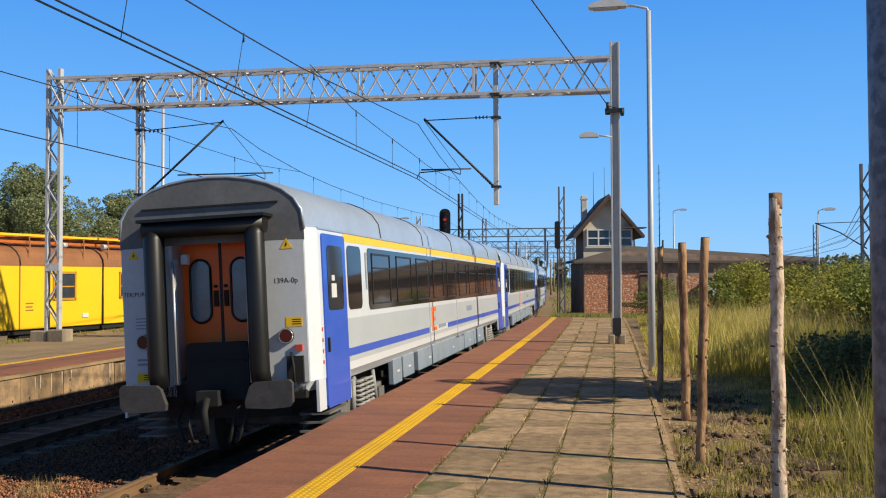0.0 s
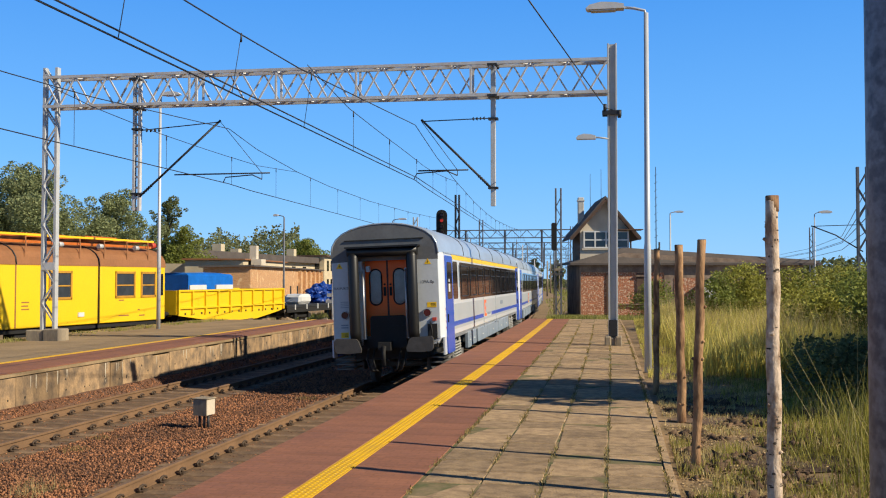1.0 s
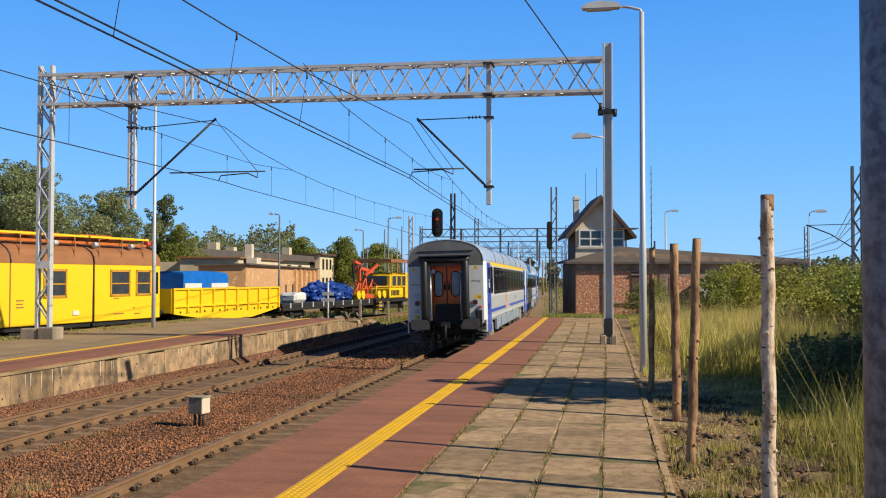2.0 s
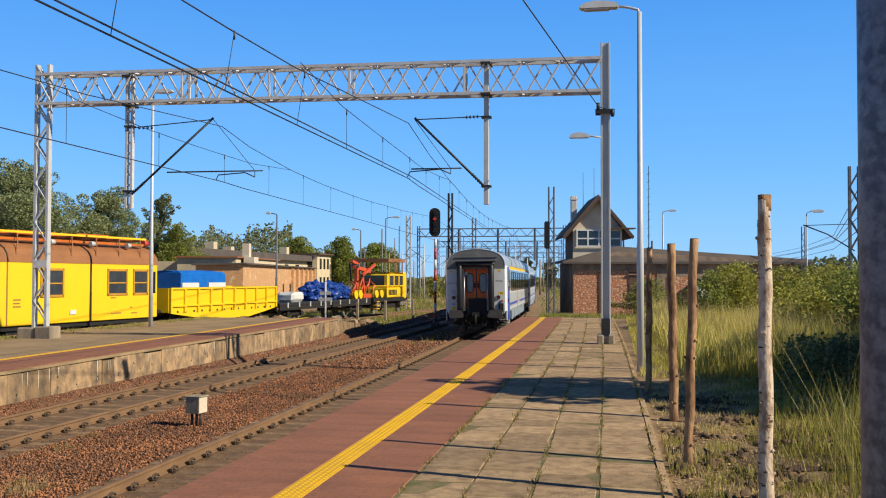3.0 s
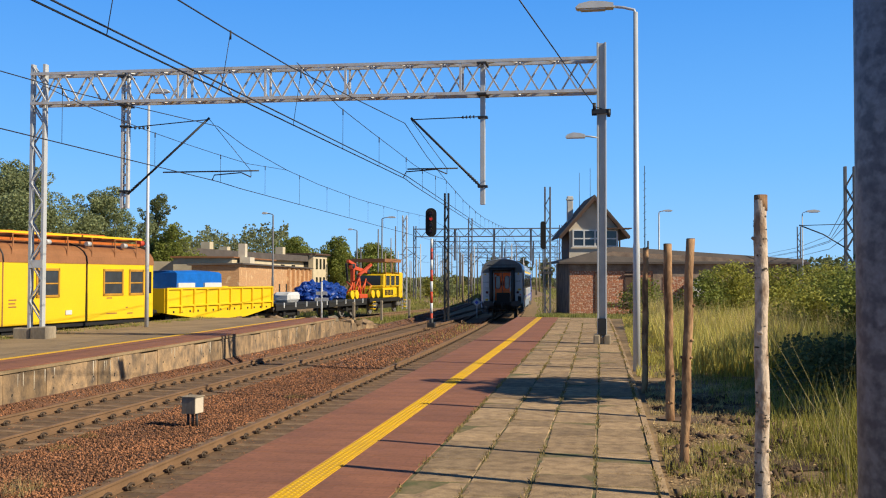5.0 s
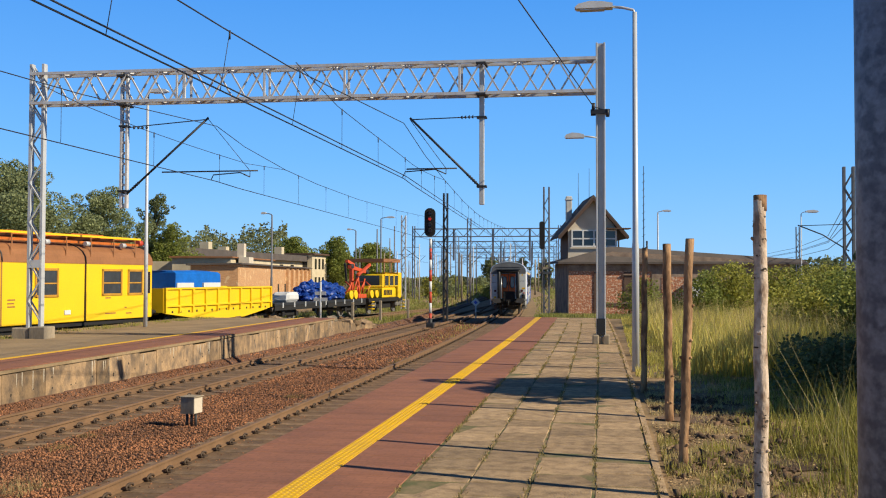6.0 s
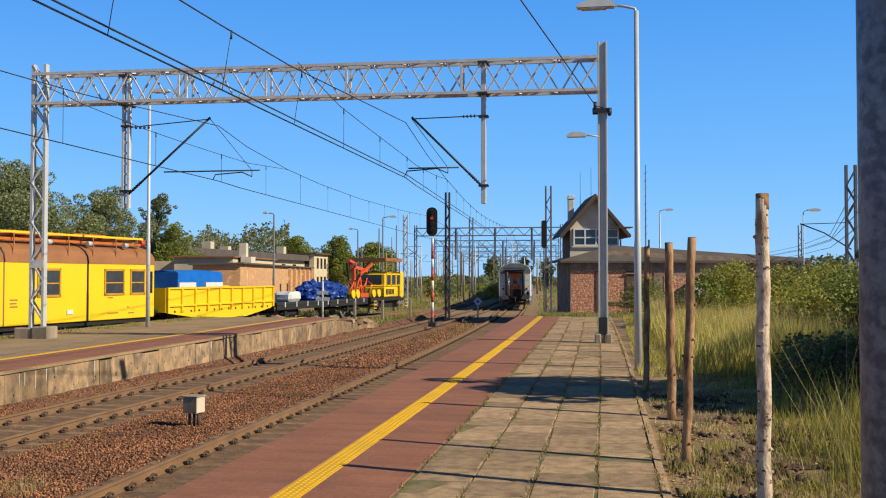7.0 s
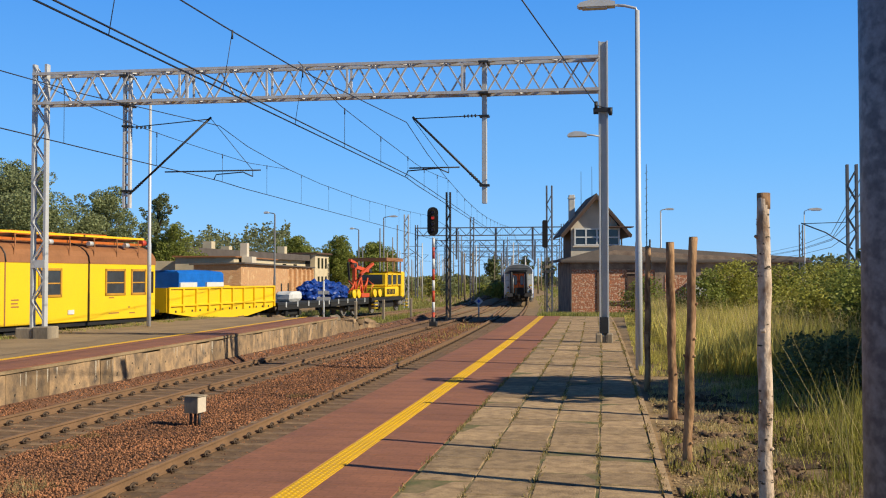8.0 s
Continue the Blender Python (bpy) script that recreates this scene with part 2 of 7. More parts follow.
def pipe(bm, pts, r, n=6, mi=0):
    """A round pipe through the points, radius r or one radius each."""
    pts = [Vector(p) for p in pts]
    rings = []
    a = None
    for i, p in enumerate(pts):
        d = (pts[min(i + 1, len(pts) - 1)] - pts[max(i - 1, 0)]).normalized()
        a = d.orthogonal().normalized() if a is None else (a - d * a.dot(d)).normalized()
        b = d.cross(a)
        rr = r[i] if isinstance(r, (list, tuple)) else r
        rings.append([bm.verts.new(p + (a * math.cos(k * 2 * math.pi / n) + b * math.sin(k * 2 * math.pi / n)) * rr) for k in range(n)])
    for i in range(len(pts) - 1):
        for k in range(n):
            f = bm.faces.new((rings[i][k], rings[i][(k + 1) % n], rings[i + 1][(k + 1) % n], rings[i + 1][k]))
            f.smooth, f.material_index = True, mi
    bm.faces.new(rings[0][::-1]).material_index = mi
    bm.faces.new(rings[-1]).material_index = mi
    return bm


def extrude(bm, profile, a, b, axis="y", mi=0, smooth=False):
    """A closed profile, extruded from a to b along an axis. The profile gives the two other coordinates in order."""
    def at(u, v, s):
        return {"x": (s, u, v), "y": (u, s, v), "z": (u, v, s)}[axis]
    r0, r1 = [bm.verts.new(at(u, v, a)) for u, v in profile], [bm.verts.new(at(u, v, b)) for u, v in profile]
    n = len(profile)
    for k in range(n):
        f = bm.faces.new((r0[k], r0[(k + 1) % n], r1[(k + 1) % n], r1[k]))
        f.material_index, f.smooth = mi, smooth
    bm.faces.new(r0[::-1]).material_index = mi
    bm.faces.new(r1).material_index = mi
    return bm


def bend(y):
    """Sideways shift of the tracks and platform along the gentle left-hand curve."""
    return -y * y / 3500.0 if y > 0 else 0.0


def track_bend(y):
    """The running track curves off a little more sharply than the platform."""
    return -y * y / 2500.0 if y > 0 else 0.0


def far_bend(y):
    return -y * y / 9000.0 if y > 0 else 0.0


def drop(y):
    """The line falls gently away from the platform."""
    return -min(0.25, max(0.0, 0.0033 * (y - 12)))


def level(y):
    return 0.0


def loft(bm, profile, ys, shift=bend, mi=0, closed=True, fall=level):
    """A profile of (x, z) swept along the line."""
    rings = [[bm.verts.new((x + shift(y), y, z + fall(y))) for x, z in profile] for y in ys]
    n = len(profile)
    for r0, r1 in zip(rings, rings[1:]):
        for k in range(n if closed else n - 1):
            bm.faces.new((r0[k], r0[(k + 1) % n], r1[(k + 1) % n], r1[k])).material_index = mi
    if closed:
        bm.faces.new(rings[0][::-1]).material_index = mi
        bm.faces.new(rings[-1]).material_index = mi
    return bm


def scatter(name, verts, faces, places, material, smooth=False):
    """One mesh of many small pieces. places: array of 3x4 matrices."""
    verts, places = np.asarray(verts, float), np.asarray(places, float)
    n, k = len(places), len(verts)
    co = np.einsum("nij,kj->nki", places[:, :, :3], verts) + places[:, None, :, 3]
    nv = len(faces[0])
    fa = (np.asarray(faces)[None] + (np.arange(n) * k)[:, None, None]).reshape(-1, nv)
    me = bpy.data.meshes.new(name)
    me.vertices.add(n * k)
    me.vertices.foreach_set("co", co.reshape(-1))
    me.loops.add(fa.size)
    me.loops.foreach_set("vertex_index", fa.reshape(-1).astype(np.int32))
    me.polygons.add(len(fa))
    me.polygons.foreach_set("loop_start", (np.arange(len(fa)) * nv).astype(np.int32))
    me.update(calc_edges=True)
    me.materials.append(material)
    if smooth:
        me.shade_smooth()
    return new(name, me)


def turned(n, rng, tilt=math.pi):
    """Random turns: n matrices 3x3."""
    a, t, s = rng.uniform(0, 2 * math.pi, n), rng.uniform(-tilt, tilt, n), rng.uniform(-tilt, tilt, n)
    z, o = np.zeros(n), np.ones(n)
    rz = np.stack([np.stack([np.cos(a), -np.sin(a), z], 1), np.stack([np.sin(a), np.cos(a), z], 1), np.stack([z, z, o], 1)], 1)
    rx = np.stack([np.stack([o, z, z], 1), np.stack([z, np.cos(t), -np.sin(t)], 1), np.stack([z, np.sin(t), np.cos(t)], 1)], 1)
    ry = np.stack([np.stack([np.cos(s), z, np.sin(s)], 1), np.stack([z, o, z], 1), np.stack([-np.sin(s), z, np.cos(s)], 1)], 1)
    return rz @ rx @ ry


def placed(rot, scale, pos):
    return np.concatenate([rot * np.asarray(scale)[:, None, None], np.asarray(pos)[:, :, None]], 2)


# ---- ground ----
NEAR_X, FAR_X = -5.5, -10.55          # centre lines of the two tracks
PLAT, FPLAT = 0.76, 0.70              # platform heights above the rail head
SLOPE = 0.13                          # the siding runs in towards the main tracks


def siding_x(y):
    return -26.75 + SLOPE * y


def ground_z(x, y):
    right = 0.72 - 0.56 * min(1, max(0, (y - 46) / 14.0))
    xb = x - bend(y)
    if y > 46.5 or xb > -0.5 or x < -4.2:
        side = min(1.0, max(0.0, (x + bend(max(0, min(y, 70))) * -1 + 3.6) / 0.7)) if y > 46.5 else (1.0 if xb > -0.5 else 0.0)
    else:
        side = 0.0
    base = -0.36 + 0.12 * min(1, max(0, (-x - 16) / 4))
    return base + (right - base) * side + 0.02 * noise.noise((x * 0.7, y * 0.7, 0))


def build_ground():
    bm = bmesh.new()
    xs = [-2500, -600, -250, -120, -80, -60, -45, -36, -30, -27, -24, -21, -18.5, -16, -14, -12.4, -10, -8, -6, -4.4, -4.0, -3.6, -3.0, -2, -1, 0, 0.4, 0.5, 0.9, 1.4, 2, 3, 4, 5, 6, 8, 10, 14, 20, 30, 60, 150, 600, 2500]
    ys = [-2500, -200, -60, -20, -8, -4, 0, 3, 6, 9, 12, 15, 18, 21, 24, 28, 32, 36, 40, 44, 46, 47, 50, 55, 60, 66, 75, 90, 110, 140, 180, 250, 400, 900, 3500]
    grid = [[bm.verts.new((x, y, ground_z(x, y))) for y in ys] for x in xs]
    for i in range(len(xs) - 1):
        for j in range(len(ys) - 1):
            bm.faces.new((grid[i][j], grid[i + 1][j], grid[i + 1][j + 1], grid[i][j + 1]))
    solid("ground", bm, M_EARTH, "dry brown earth with patchy green grass", "ground", kind="structure", smooth=True)


build_ground()
YS = [-8, -4, 0] + [4 + 3 * k for k in range(15)] + [52, 58, 64, 70, 77, 84, 91, 100, 110, 120, 130, 145, 160]


def build_ballast():
    bm = bmesh.new()
    loft(bm, [(-12.3, -0.4), (-12.2, 0.06), (-11.95, -0.06), (-11.8, -0.17), (-10.5, -0.19), (-9.2, -0.18), (-8.4, -0.2), (-7.6, -0.19), (-6.9, -0.17), (-5.5, -0.19), (-4.3, -0.18), (-3.9, -0.4)], YS, fall=drop)
    solid("ballast_bed", bm, M_BALLAST, "reddish-brown crushed stone ballast between the tracks", "ballast", kind="structure")


build_ballast()
RAIL = [(-0.07, -0.155), (0.07, -0.155), (0.07, -0.14), (0.012, -0.12), (0.012, -0.045), (0.036, -0.035), (0.036, -0.006), (0.03, 0.0), (-0.03, 0.0), (-0.036, -0.006), (-0.036, -0.035), (-0.012, -0.045), (-0.012, -0.12), (-0.07, -0.14)]


def build_track(name, x0, y0, y1, shift, label):
    tr = thing(name, pose(0, 0, 0), label, "railway track", "railway tracks", "structure")
    ys = [y0 + (y1 - y0) * k / 30 for k in range(31)]
    for s in (-0.755, 0.755):
        bm = bmesh.new()
        loft(bm, [(x0 + s + u, w) for u, w in RAIL], ys, shift, fall=drop)
        rail = part("rail", bm, [M_RAIL, M_RAILTOP], tr, "rusty steel rail with a worn bright head")
        for p in rail.data.polygons:
            if p.normal.z > 0.9 and p.center.z > -0.004 + drop(p.center.y):
                p.material_index = 1
    bm = bmesh.new()
    loft(bm, [(x0 - 1.75, -0.25), (x0 - 1.25, -0.166), (x0 - 0.5, -0.159), (x0, -0.162), (x0 + 0.5, -0.159), (x0 + 1.25, -0.166), (x0 + 1.75, -0.25)], ys, shift, closed=False, fall=drop)
    part("track_bed", bm, M_DUST, tr, "dusty stone bed packed between the sleepers")
    # one sleeper with its four rail clips, shared by all
    bm = bmesh.new()
    extrude(bm, [(-0.14, -0.3), (0.14, -0.3), (0.11, -0.155), (-0.11, -0.155)], -1.27, 1.27, "x")
    for s in (-0.755, 0.755):
        for d in (-0.12, 0.12):
            box(bm, s + d - 0.05, s + d + 0.05, -0.07, 0.07, -0.155, -0.13, mi=1)
            bar(bm, (s + d, 0, -0.13), (s + d, 0, -0.09), 0.022, n=6, mi=1)
            pipe(bm, [(s + d * 1.02, 0.1 * math.cos(q * 0.7), -0.11 + 0.04 * math.sin(q * 0.7)) for q in range(9)], 0.017, 5, mi=1)
    me = link_mesh("sleeper", bm, [M_SLEEPER, M_CLIP])
    n = int((y1 - y0) / 0.6)
    for k in range(min(n, 290)):
        y = y0 + 0.6 * (k + 0.5)
        ob = new("sleeper", me)
        ob.parent = tr
        slope = (shift(y + 0.5) - shift(y - 0.5))
        ob.matrix_basis = pose(x0 + shift(y), y, drop(y), 0, 0, -math.degrees(math.atan(slope)))
    return tr


build_track("railway_track", NEAR_X, 2, 150, track_bend, "running track with rusty rails on concrete sleepers beside the platform")
build_track("railway_track", FAR_X, 2, 150, far_bend, "running track with rusty rails beside the opposite platform")
build_track("railway_track", 0, 18, 88, lambda y: siding_x(y), "siding track with rusty rails under parked works wagons")


build_track("railway_track", -8.0, 62, 170, lambda y: -(y - 62) * 0.075 - 0.8, "crossover track with rusty rails through the points")
build_track("railway_track", -13.2, 70, 210, lambda y: -(y - 70) * 0.065 - 0.3, "rusty yard track leading out of the station")
build_track("railway_track", -15.2, 92, 190, lambda y: -(y - 92) * 0.05, "weedy yard track running off into the station throat")


# ---- platforms ----
def build_platforms():
    ys = [-7, -3, 0] + [3 * k for k in range(1, 15)] + [45, 46.2]
    bm = bmesh.new()
    loft(bm, [(-3.95, -0.45), (-3.83, -0.4), (-3.83, 0.56), (-3.78, 0.56), (-3.78, PLAT - 0.008), (0.44, PLAT - 0.008), (0.44, -0.45)], ys)
    solid("platform_near", bm, [M_JOINT], "station platform body with sandy joints and concrete edge", "platform", kind="structure")
    bm = bmesh.new()
    loft(bm, [(0.445, 0.4), (0.445, PLAT + 0.005), (0.52, PLAT + 0.0), (0.52, 0.4)], ys)
    solid("kerb", bm, M_SLAB, "thin weathered concrete kerb along the platform's back", "kerb", kind="structure")
    ys = [-6, 0, 6, 12, 18, 24, 30, 36, 42, 44]
    bm = bmesh.new()
    loft(bm, [(-12.55, -0.45), (-12.33, -0.4), (-12.33, FPLAT - 0.08), (-12.12, FPLAT - 0.07), (-12.12, FPLAT), (-19.4, FPLAT - 0.02), (-19.6, -0.35)], ys)
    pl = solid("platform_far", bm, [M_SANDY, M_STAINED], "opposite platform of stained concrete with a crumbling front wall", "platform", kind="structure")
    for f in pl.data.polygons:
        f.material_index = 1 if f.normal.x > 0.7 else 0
    bm = bmesh.new()
    loft(bm, [(-12.13, FPLAT + 0.004), (-12.13, FPLAT + 0.02), (-13.62, FPLAT + 0.02), (-13.62, FPLAT + 0.004)], ys)
    part("red_paving", bm, M_RED, pl, "dull red paver strip")
    bm = bmesh.new()
    loft(bm, [(-13.63, FPLAT + 0.004), (-13.63, FPLAT + 0.024), (-13.82, FPLAT + 0.024), (-13.82, FPLAT + 0.004)], ys)
    part("safety_line", bm, M_TACTILE, pl, "yellow safety line")


build_platforms()


def build_wall_panels():
    """Precast panels of the opposite platform's front, each a little out of line."""
    rng = random.Random(9)
    far = bpy.data.objects["platform_far"]
    y = 9.0
    while y < 43.5:
        w = rng.choice((0.5, 0.62, 0.75, 0.98))
        bm = bmesh.new()
        top = FPLAT - 0.085 - rng.choice((0, 0, 0.01, 0.04))
        face = rng.uniform(0.0, 0.03)
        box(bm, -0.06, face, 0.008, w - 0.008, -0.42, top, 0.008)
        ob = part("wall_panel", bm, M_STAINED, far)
        ob.matrix_basis = pose(-12.165 + bend(y), y, 0)
        bm = bmesh.new()
        for q in range(rng.choice((1, 1, 2))):
            yy, zz = w * rng.uniform(0.3, 0.7), rng.uniform(0.12, 0.42)
            bar(bm, (face - 0.01, yy, zz), (face + 0.004, yy, zz), rng.uniform(0.016, 0.03), n=8)
        part("drain_hole", bm, M_HOLE, ob)
        if rng.random() < 0.7:
            bm = bmesh.new()
            for q in range(rng.choice((1, 2, 3))):
                yy, ww, low = w * rng.uniform(0.06, 0.94), rng.uniform(0.008, 0.022), top - rng.uniform(0.12, 0.5)
                extrude(bm, [(yy - ww, top - 0.01), (yy + ww, top - 0.02), (yy + ww * 0.7, (top + low) / 2), (yy + ww * 0.3, low), (yy - ww * 0.5, low + 0.06)], face, face + 0.003, "x")
            part("lime_run", bm, M_LIME, ob)
        y += w


build_wall_panels()


def build_platform_ramp():
    """The opposite platform breaks off in a low ramp of rubble and broken concrete."""
    rng = random.Random(14)
    bm = bmesh.new()
    rows = [[bm.verts.new((-12.3 - 0.9 * k + bend(44) + 0.1 * rng.uniform(-1, 1), 44.0 + 2.3 * j + (0.25 * rng.uniform(-1, 1) if j else 0), 0.62 * (1 - j / 5) ** 1.1 - 0.3 * j / 5 + 0.07 * rng.uniform(-1, 1))) for j in range(6)] for k in range(8)]
    for r0, r1 in zip(rows, rows[1:]):
        for k in range(5):
            bm.faces.new((r0[k], r0[k + 1], r1[k + 1], r1[k]))
    foot = [bm.verts.new((v.co.x + 0.15, v.co.y, -0.4)) for v in rows[0]]
    for k in range(5):
        bm.faces.new((foot[k], foot[k + 1], rows[0][k + 1], rows[0][k]))
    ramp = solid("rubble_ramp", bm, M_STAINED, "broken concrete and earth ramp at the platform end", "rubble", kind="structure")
    for k in range(36):
        bm = bmesh.new()
        r = rng.uniform(0.08, 0.26)
        bmesh.ops.create_cube(bm, size=2 * r)
        for v in bm.verts:
            v.co = Vector((v.co.x * rng.uniform(0.6, 1.2), v.co.y * rng.uniform(0.8, 1.4), v.co.z * rng.uniform(0.4, 0.8)))
        j = rng.uniform(0, 4.6)
        ob = part("concrete_lump", bm, M_STAINED if k % 3 else M_CONCRETE, ramp)
        ob.matrix_basis = pose(-12.35 + bend(44) - rng.uniform(0, 1) ** 2 * 5, 44 + 2.3 * j, 0.62 * (1 - j / 5) ** 1.1 - 0.3 * j / 5 + 0.05, rng.uniform(-20, 20), rng.uniform(-20, 20), rng.uniform(0, 180))


build_platform_ramp()
# ---- overhead line ----
def lattice_mast(h, w, label, m, z0=0.0, name="catenary_mast", steel=None):
    mast = thing(name, m, label, "catenary mast", "catenary masts")
    steel = steel or M_STEEL
    for sx in (-1, 1):
        bm = bmesh.new()
        box(bm, sx * w / 2 - 0.05, sx * w / 2 + 0.05, -0.09, 0.09, z0, h, 0.008)
        part("post", bm, steel, mast)
    n = int((h - z0 - 0.3) / 0.62)
    for k in range(n):
        bm = bmesh.new()
        a, b = z0 + 0.3 + k * 0.62, z0 + 0.3 + (k + 1) * 0.62
        s = 1 if k % 2 else -1
        for yy in (-0.08, 0.08):
            angle_bar(bm, (-s * w / 2, yy, a), (s * w / 2, yy, b), 0.04)
        part("lattice_bar", bm, steel, mast)
    return mast


def build_portal():
    gy = 28.0
    # pale lattice mast on the far platform
    ml = lattice_mast(9.35, 0.42, "pale grey lattice mast carrying the portal beam, on a concrete foot", pose(-17.84, gy, 0), FPLAT + 0.25)
    bm = bmesh.new()
    box(bm, -0.24, 0.24, -0.1, 0.1, 2.9, 3.15)
    part("plate", bm, M_WHITE, ml)
    bm = bmesh.new()
    box(bm, -0.62, -0.02, -0.3, 0.3, FPLAT - 0.05, FPLAT + 0.32, 0.03)
    box(bm, 0.0, 0.55, -0.34, 0.26, FPLAT - 0.05, FPLAT + 0.36, 0.03)
    part("foundation", bm, M_CONCRETE, ml, "two cracked concrete foundation blocks")
    # slim mast on the near platform
    mr = thing("catenary_mast", pose(-0.25, gy, 0), "grey rolled-steel mast carrying the portal beam on the platform", "catenary mast", "catenary masts")
    bm = bmesh.new()
    for sx in (-1, 1):
        box(bm, sx * 0.11 - 0.025, sx * 0.11 + 0.025, -0.12, 0.12, PLAT + 0.2, 9.35, 0.006)
    box(bm, -0.1, 0.1, -0.03, 0.03, PLAT + 0.2, 9.34)
    part("post", bm, M_STEEL, mr)
    bm = bmesh.new()
    box(bm, -0.12, 0.12, -0.13, 0.13, PLAT + 0.25, PLAT + 0.72, 0.01)
    part("sleeve", bm, M_DARKSTEEL, mr, "black painted mast foot")
    bm = bmesh.new()
    box(bm, -0.24, -0.06, -0.25, 0.25, PLAT - 0.06, PLAT + 0.26, 0.03)
    box(bm, 0.06, 0.24, -0.25, 0.25, PLAT - 0.06, PLAT + 0.26, 0.03)
    box(bm, -0.05, 0.05, -0.2, 0.2, PLAT - 0.06, PLAT + 0.2, 0.02)
    part("foundation", bm, M_CONCRETE, mr, "concrete foundation blocks")
    bm = bmesh.new()
    box(bm, -0.28, 0.26, -0.2, -0.14, 7.3, 7.42)
    box(bm, -0.28, 0.26, 0.14, 0.2, 7.3, 7.42)
    bar(bm, (-0.2, -0.17, 7.4), (-0.2, -0.17, 7.6), 0.05)
    bar(bm, (0.2, -0.17, 7.2), (0.2, -0.17, 7.42), 0.05)
    part("wire_clamp", bm, M_DARKSTEEL, mr, "black wire clamp bracket")
    bm = bmesh.new()
    pipe(bm, [(-0.1, -0.1, 6.62), (-0.35, -0.1, 6.66), (-0.5, -0.1, 6.67)], 0.025)
    arm = part("lamp_arm", bm, M_STEEL, mr)
    bm = bmesh.new()
    lamp_head(bm, -0.47, -0.1, 6.62, -1, 0.55)
    part("lamp_head", bm, M_WHITE, arm, "pale street-lamp head")
    # the portal beam: four chords and zigzag bars
    x0, x1 = -17.98, -0.36
    beam = thing("portal_beam", pose(0, gy, 0), "rust-flecked pale lattice girder spanning the tracks", "portal beam")
    def zt(x):
        return 8.88 + (x1 - x) / (x1 - x0) * 0.12
    depth, hw = 0.93, 0.24
    for yy in (-hw, hw):
        for dz in (0, -depth):
            bm = bmesh.new()
            pts = [(x0 + (x1 - x0) * k / 12, yy, zt(x0 + (x1 - x0) * k / 12) + dz) for k in range(13)]
            for p, q in zip(pts, pts[1:]):
                angle_bar(bm, p, q, 0.085)
            part("chord", bm, M_GIRDER, beam)
    n = 32
    st = (x1 - x0) / n
    for k in range(n):
        xa, xb = x0 + k * st, x0 + (k + 1) * st
        for yy, ph in ((-hw, 0), (hw, 1)):
            bm = bmesh.new()
            lo = (k + ph) % 2
            za, zb = (zt(xa) - depth, zt(xb)) if lo else (zt(xa), zt(xb) - depth)
            angle_bar(bm, (xa, yy, za), (xb, yy, zb), 0.045)
            part("lattice_bar", bm, M_GIRDER, beam)
        for dz in (0.02, -depth + 0.02):
            bm = bmesh.new()
            s = hw if k % 2 else -hw
            angle_bar(bm, (xa, -s, zt(xa) + dz), (xb, s, zt(xb) + dz), 0.05)
            part("lattice_bar", bm, M_GIRDER, beam)
    for xx in (-13.05, -12.8, -10.25, -7.75, -4.3):
        bm = bmesh.new()
        for yy in (-hw, hw):
            angle_bar(bm, (xx, yy, zt(xx) - depth), (xx, yy, zt(xx)), 0.06)
        part("upright", bm, M_GIRDER, beam)
    # hangers
    for hx_, lat in ((-3.67, False), (-14.88, True)):
        hg = thing("drop_post", pose(hx_, gy, 0), "riveted lattice drop post" if lat else "pale steel drop post carrying the cantilever", "drop post", "drop posts under the portal")
        bm = bmesh.new()
        if lat:
            for sx in (-1, 1):
                box(bm, sx * 0.09 - 0.035, sx * 0.09 + 0.035, -0.07, 0.07, 4.75, 9.05)
            for k in range(13):
                box(bm, -0.09, 0.09, -0.05, 0.05, 4.78 + k * 0.33, 4.85 + k * 0.33)
        else:
            box(bm, -0.07, 0.07, -0.07, 0.07, 4.75, 9.0, 0.01)
        part("post", bm, M_GIRDER if lat else M_STEEL, hg)
        for z in (7.95, 8.85, 5.28, 7.3):
            bm = bmesh.new()
            box(bm, -0.14, 0.14, -0.12 if z < 7.5 else -0.3, 0.12 if z < 7.5 else 0.3, z - 0.03, z + 0.03)
            part("clamp", bm, M_DARKSTEEL, hg)


def lamp_head(bm, x, y, z, s, length):
    """A flat tapered lantern along x, s gives its side."""
    pr = [(0, 0.0), (0.0, 0.09), (s * length * 0.25, 0.13), (s * length * 0.6, 0.15), (s * length * 0.9, 0.1), (s * length, 0.03), (s * length * 0.95, 0.0)]
    extrude(bm, [(x + u, z + w) for u, w in pr], y - 0.12, y + 0.12, "y")


def insulator(bm, p, q, n=5, r=0.055):
    p, q = Vector(p), Vector(q)
    for k in range(n):
        c = p.lerp(q, (k + 0.5) / n)
        d = (q - p).normalized() * 0.02
        bar(bm, c - d, c + d, r, r * 0.6, 8)


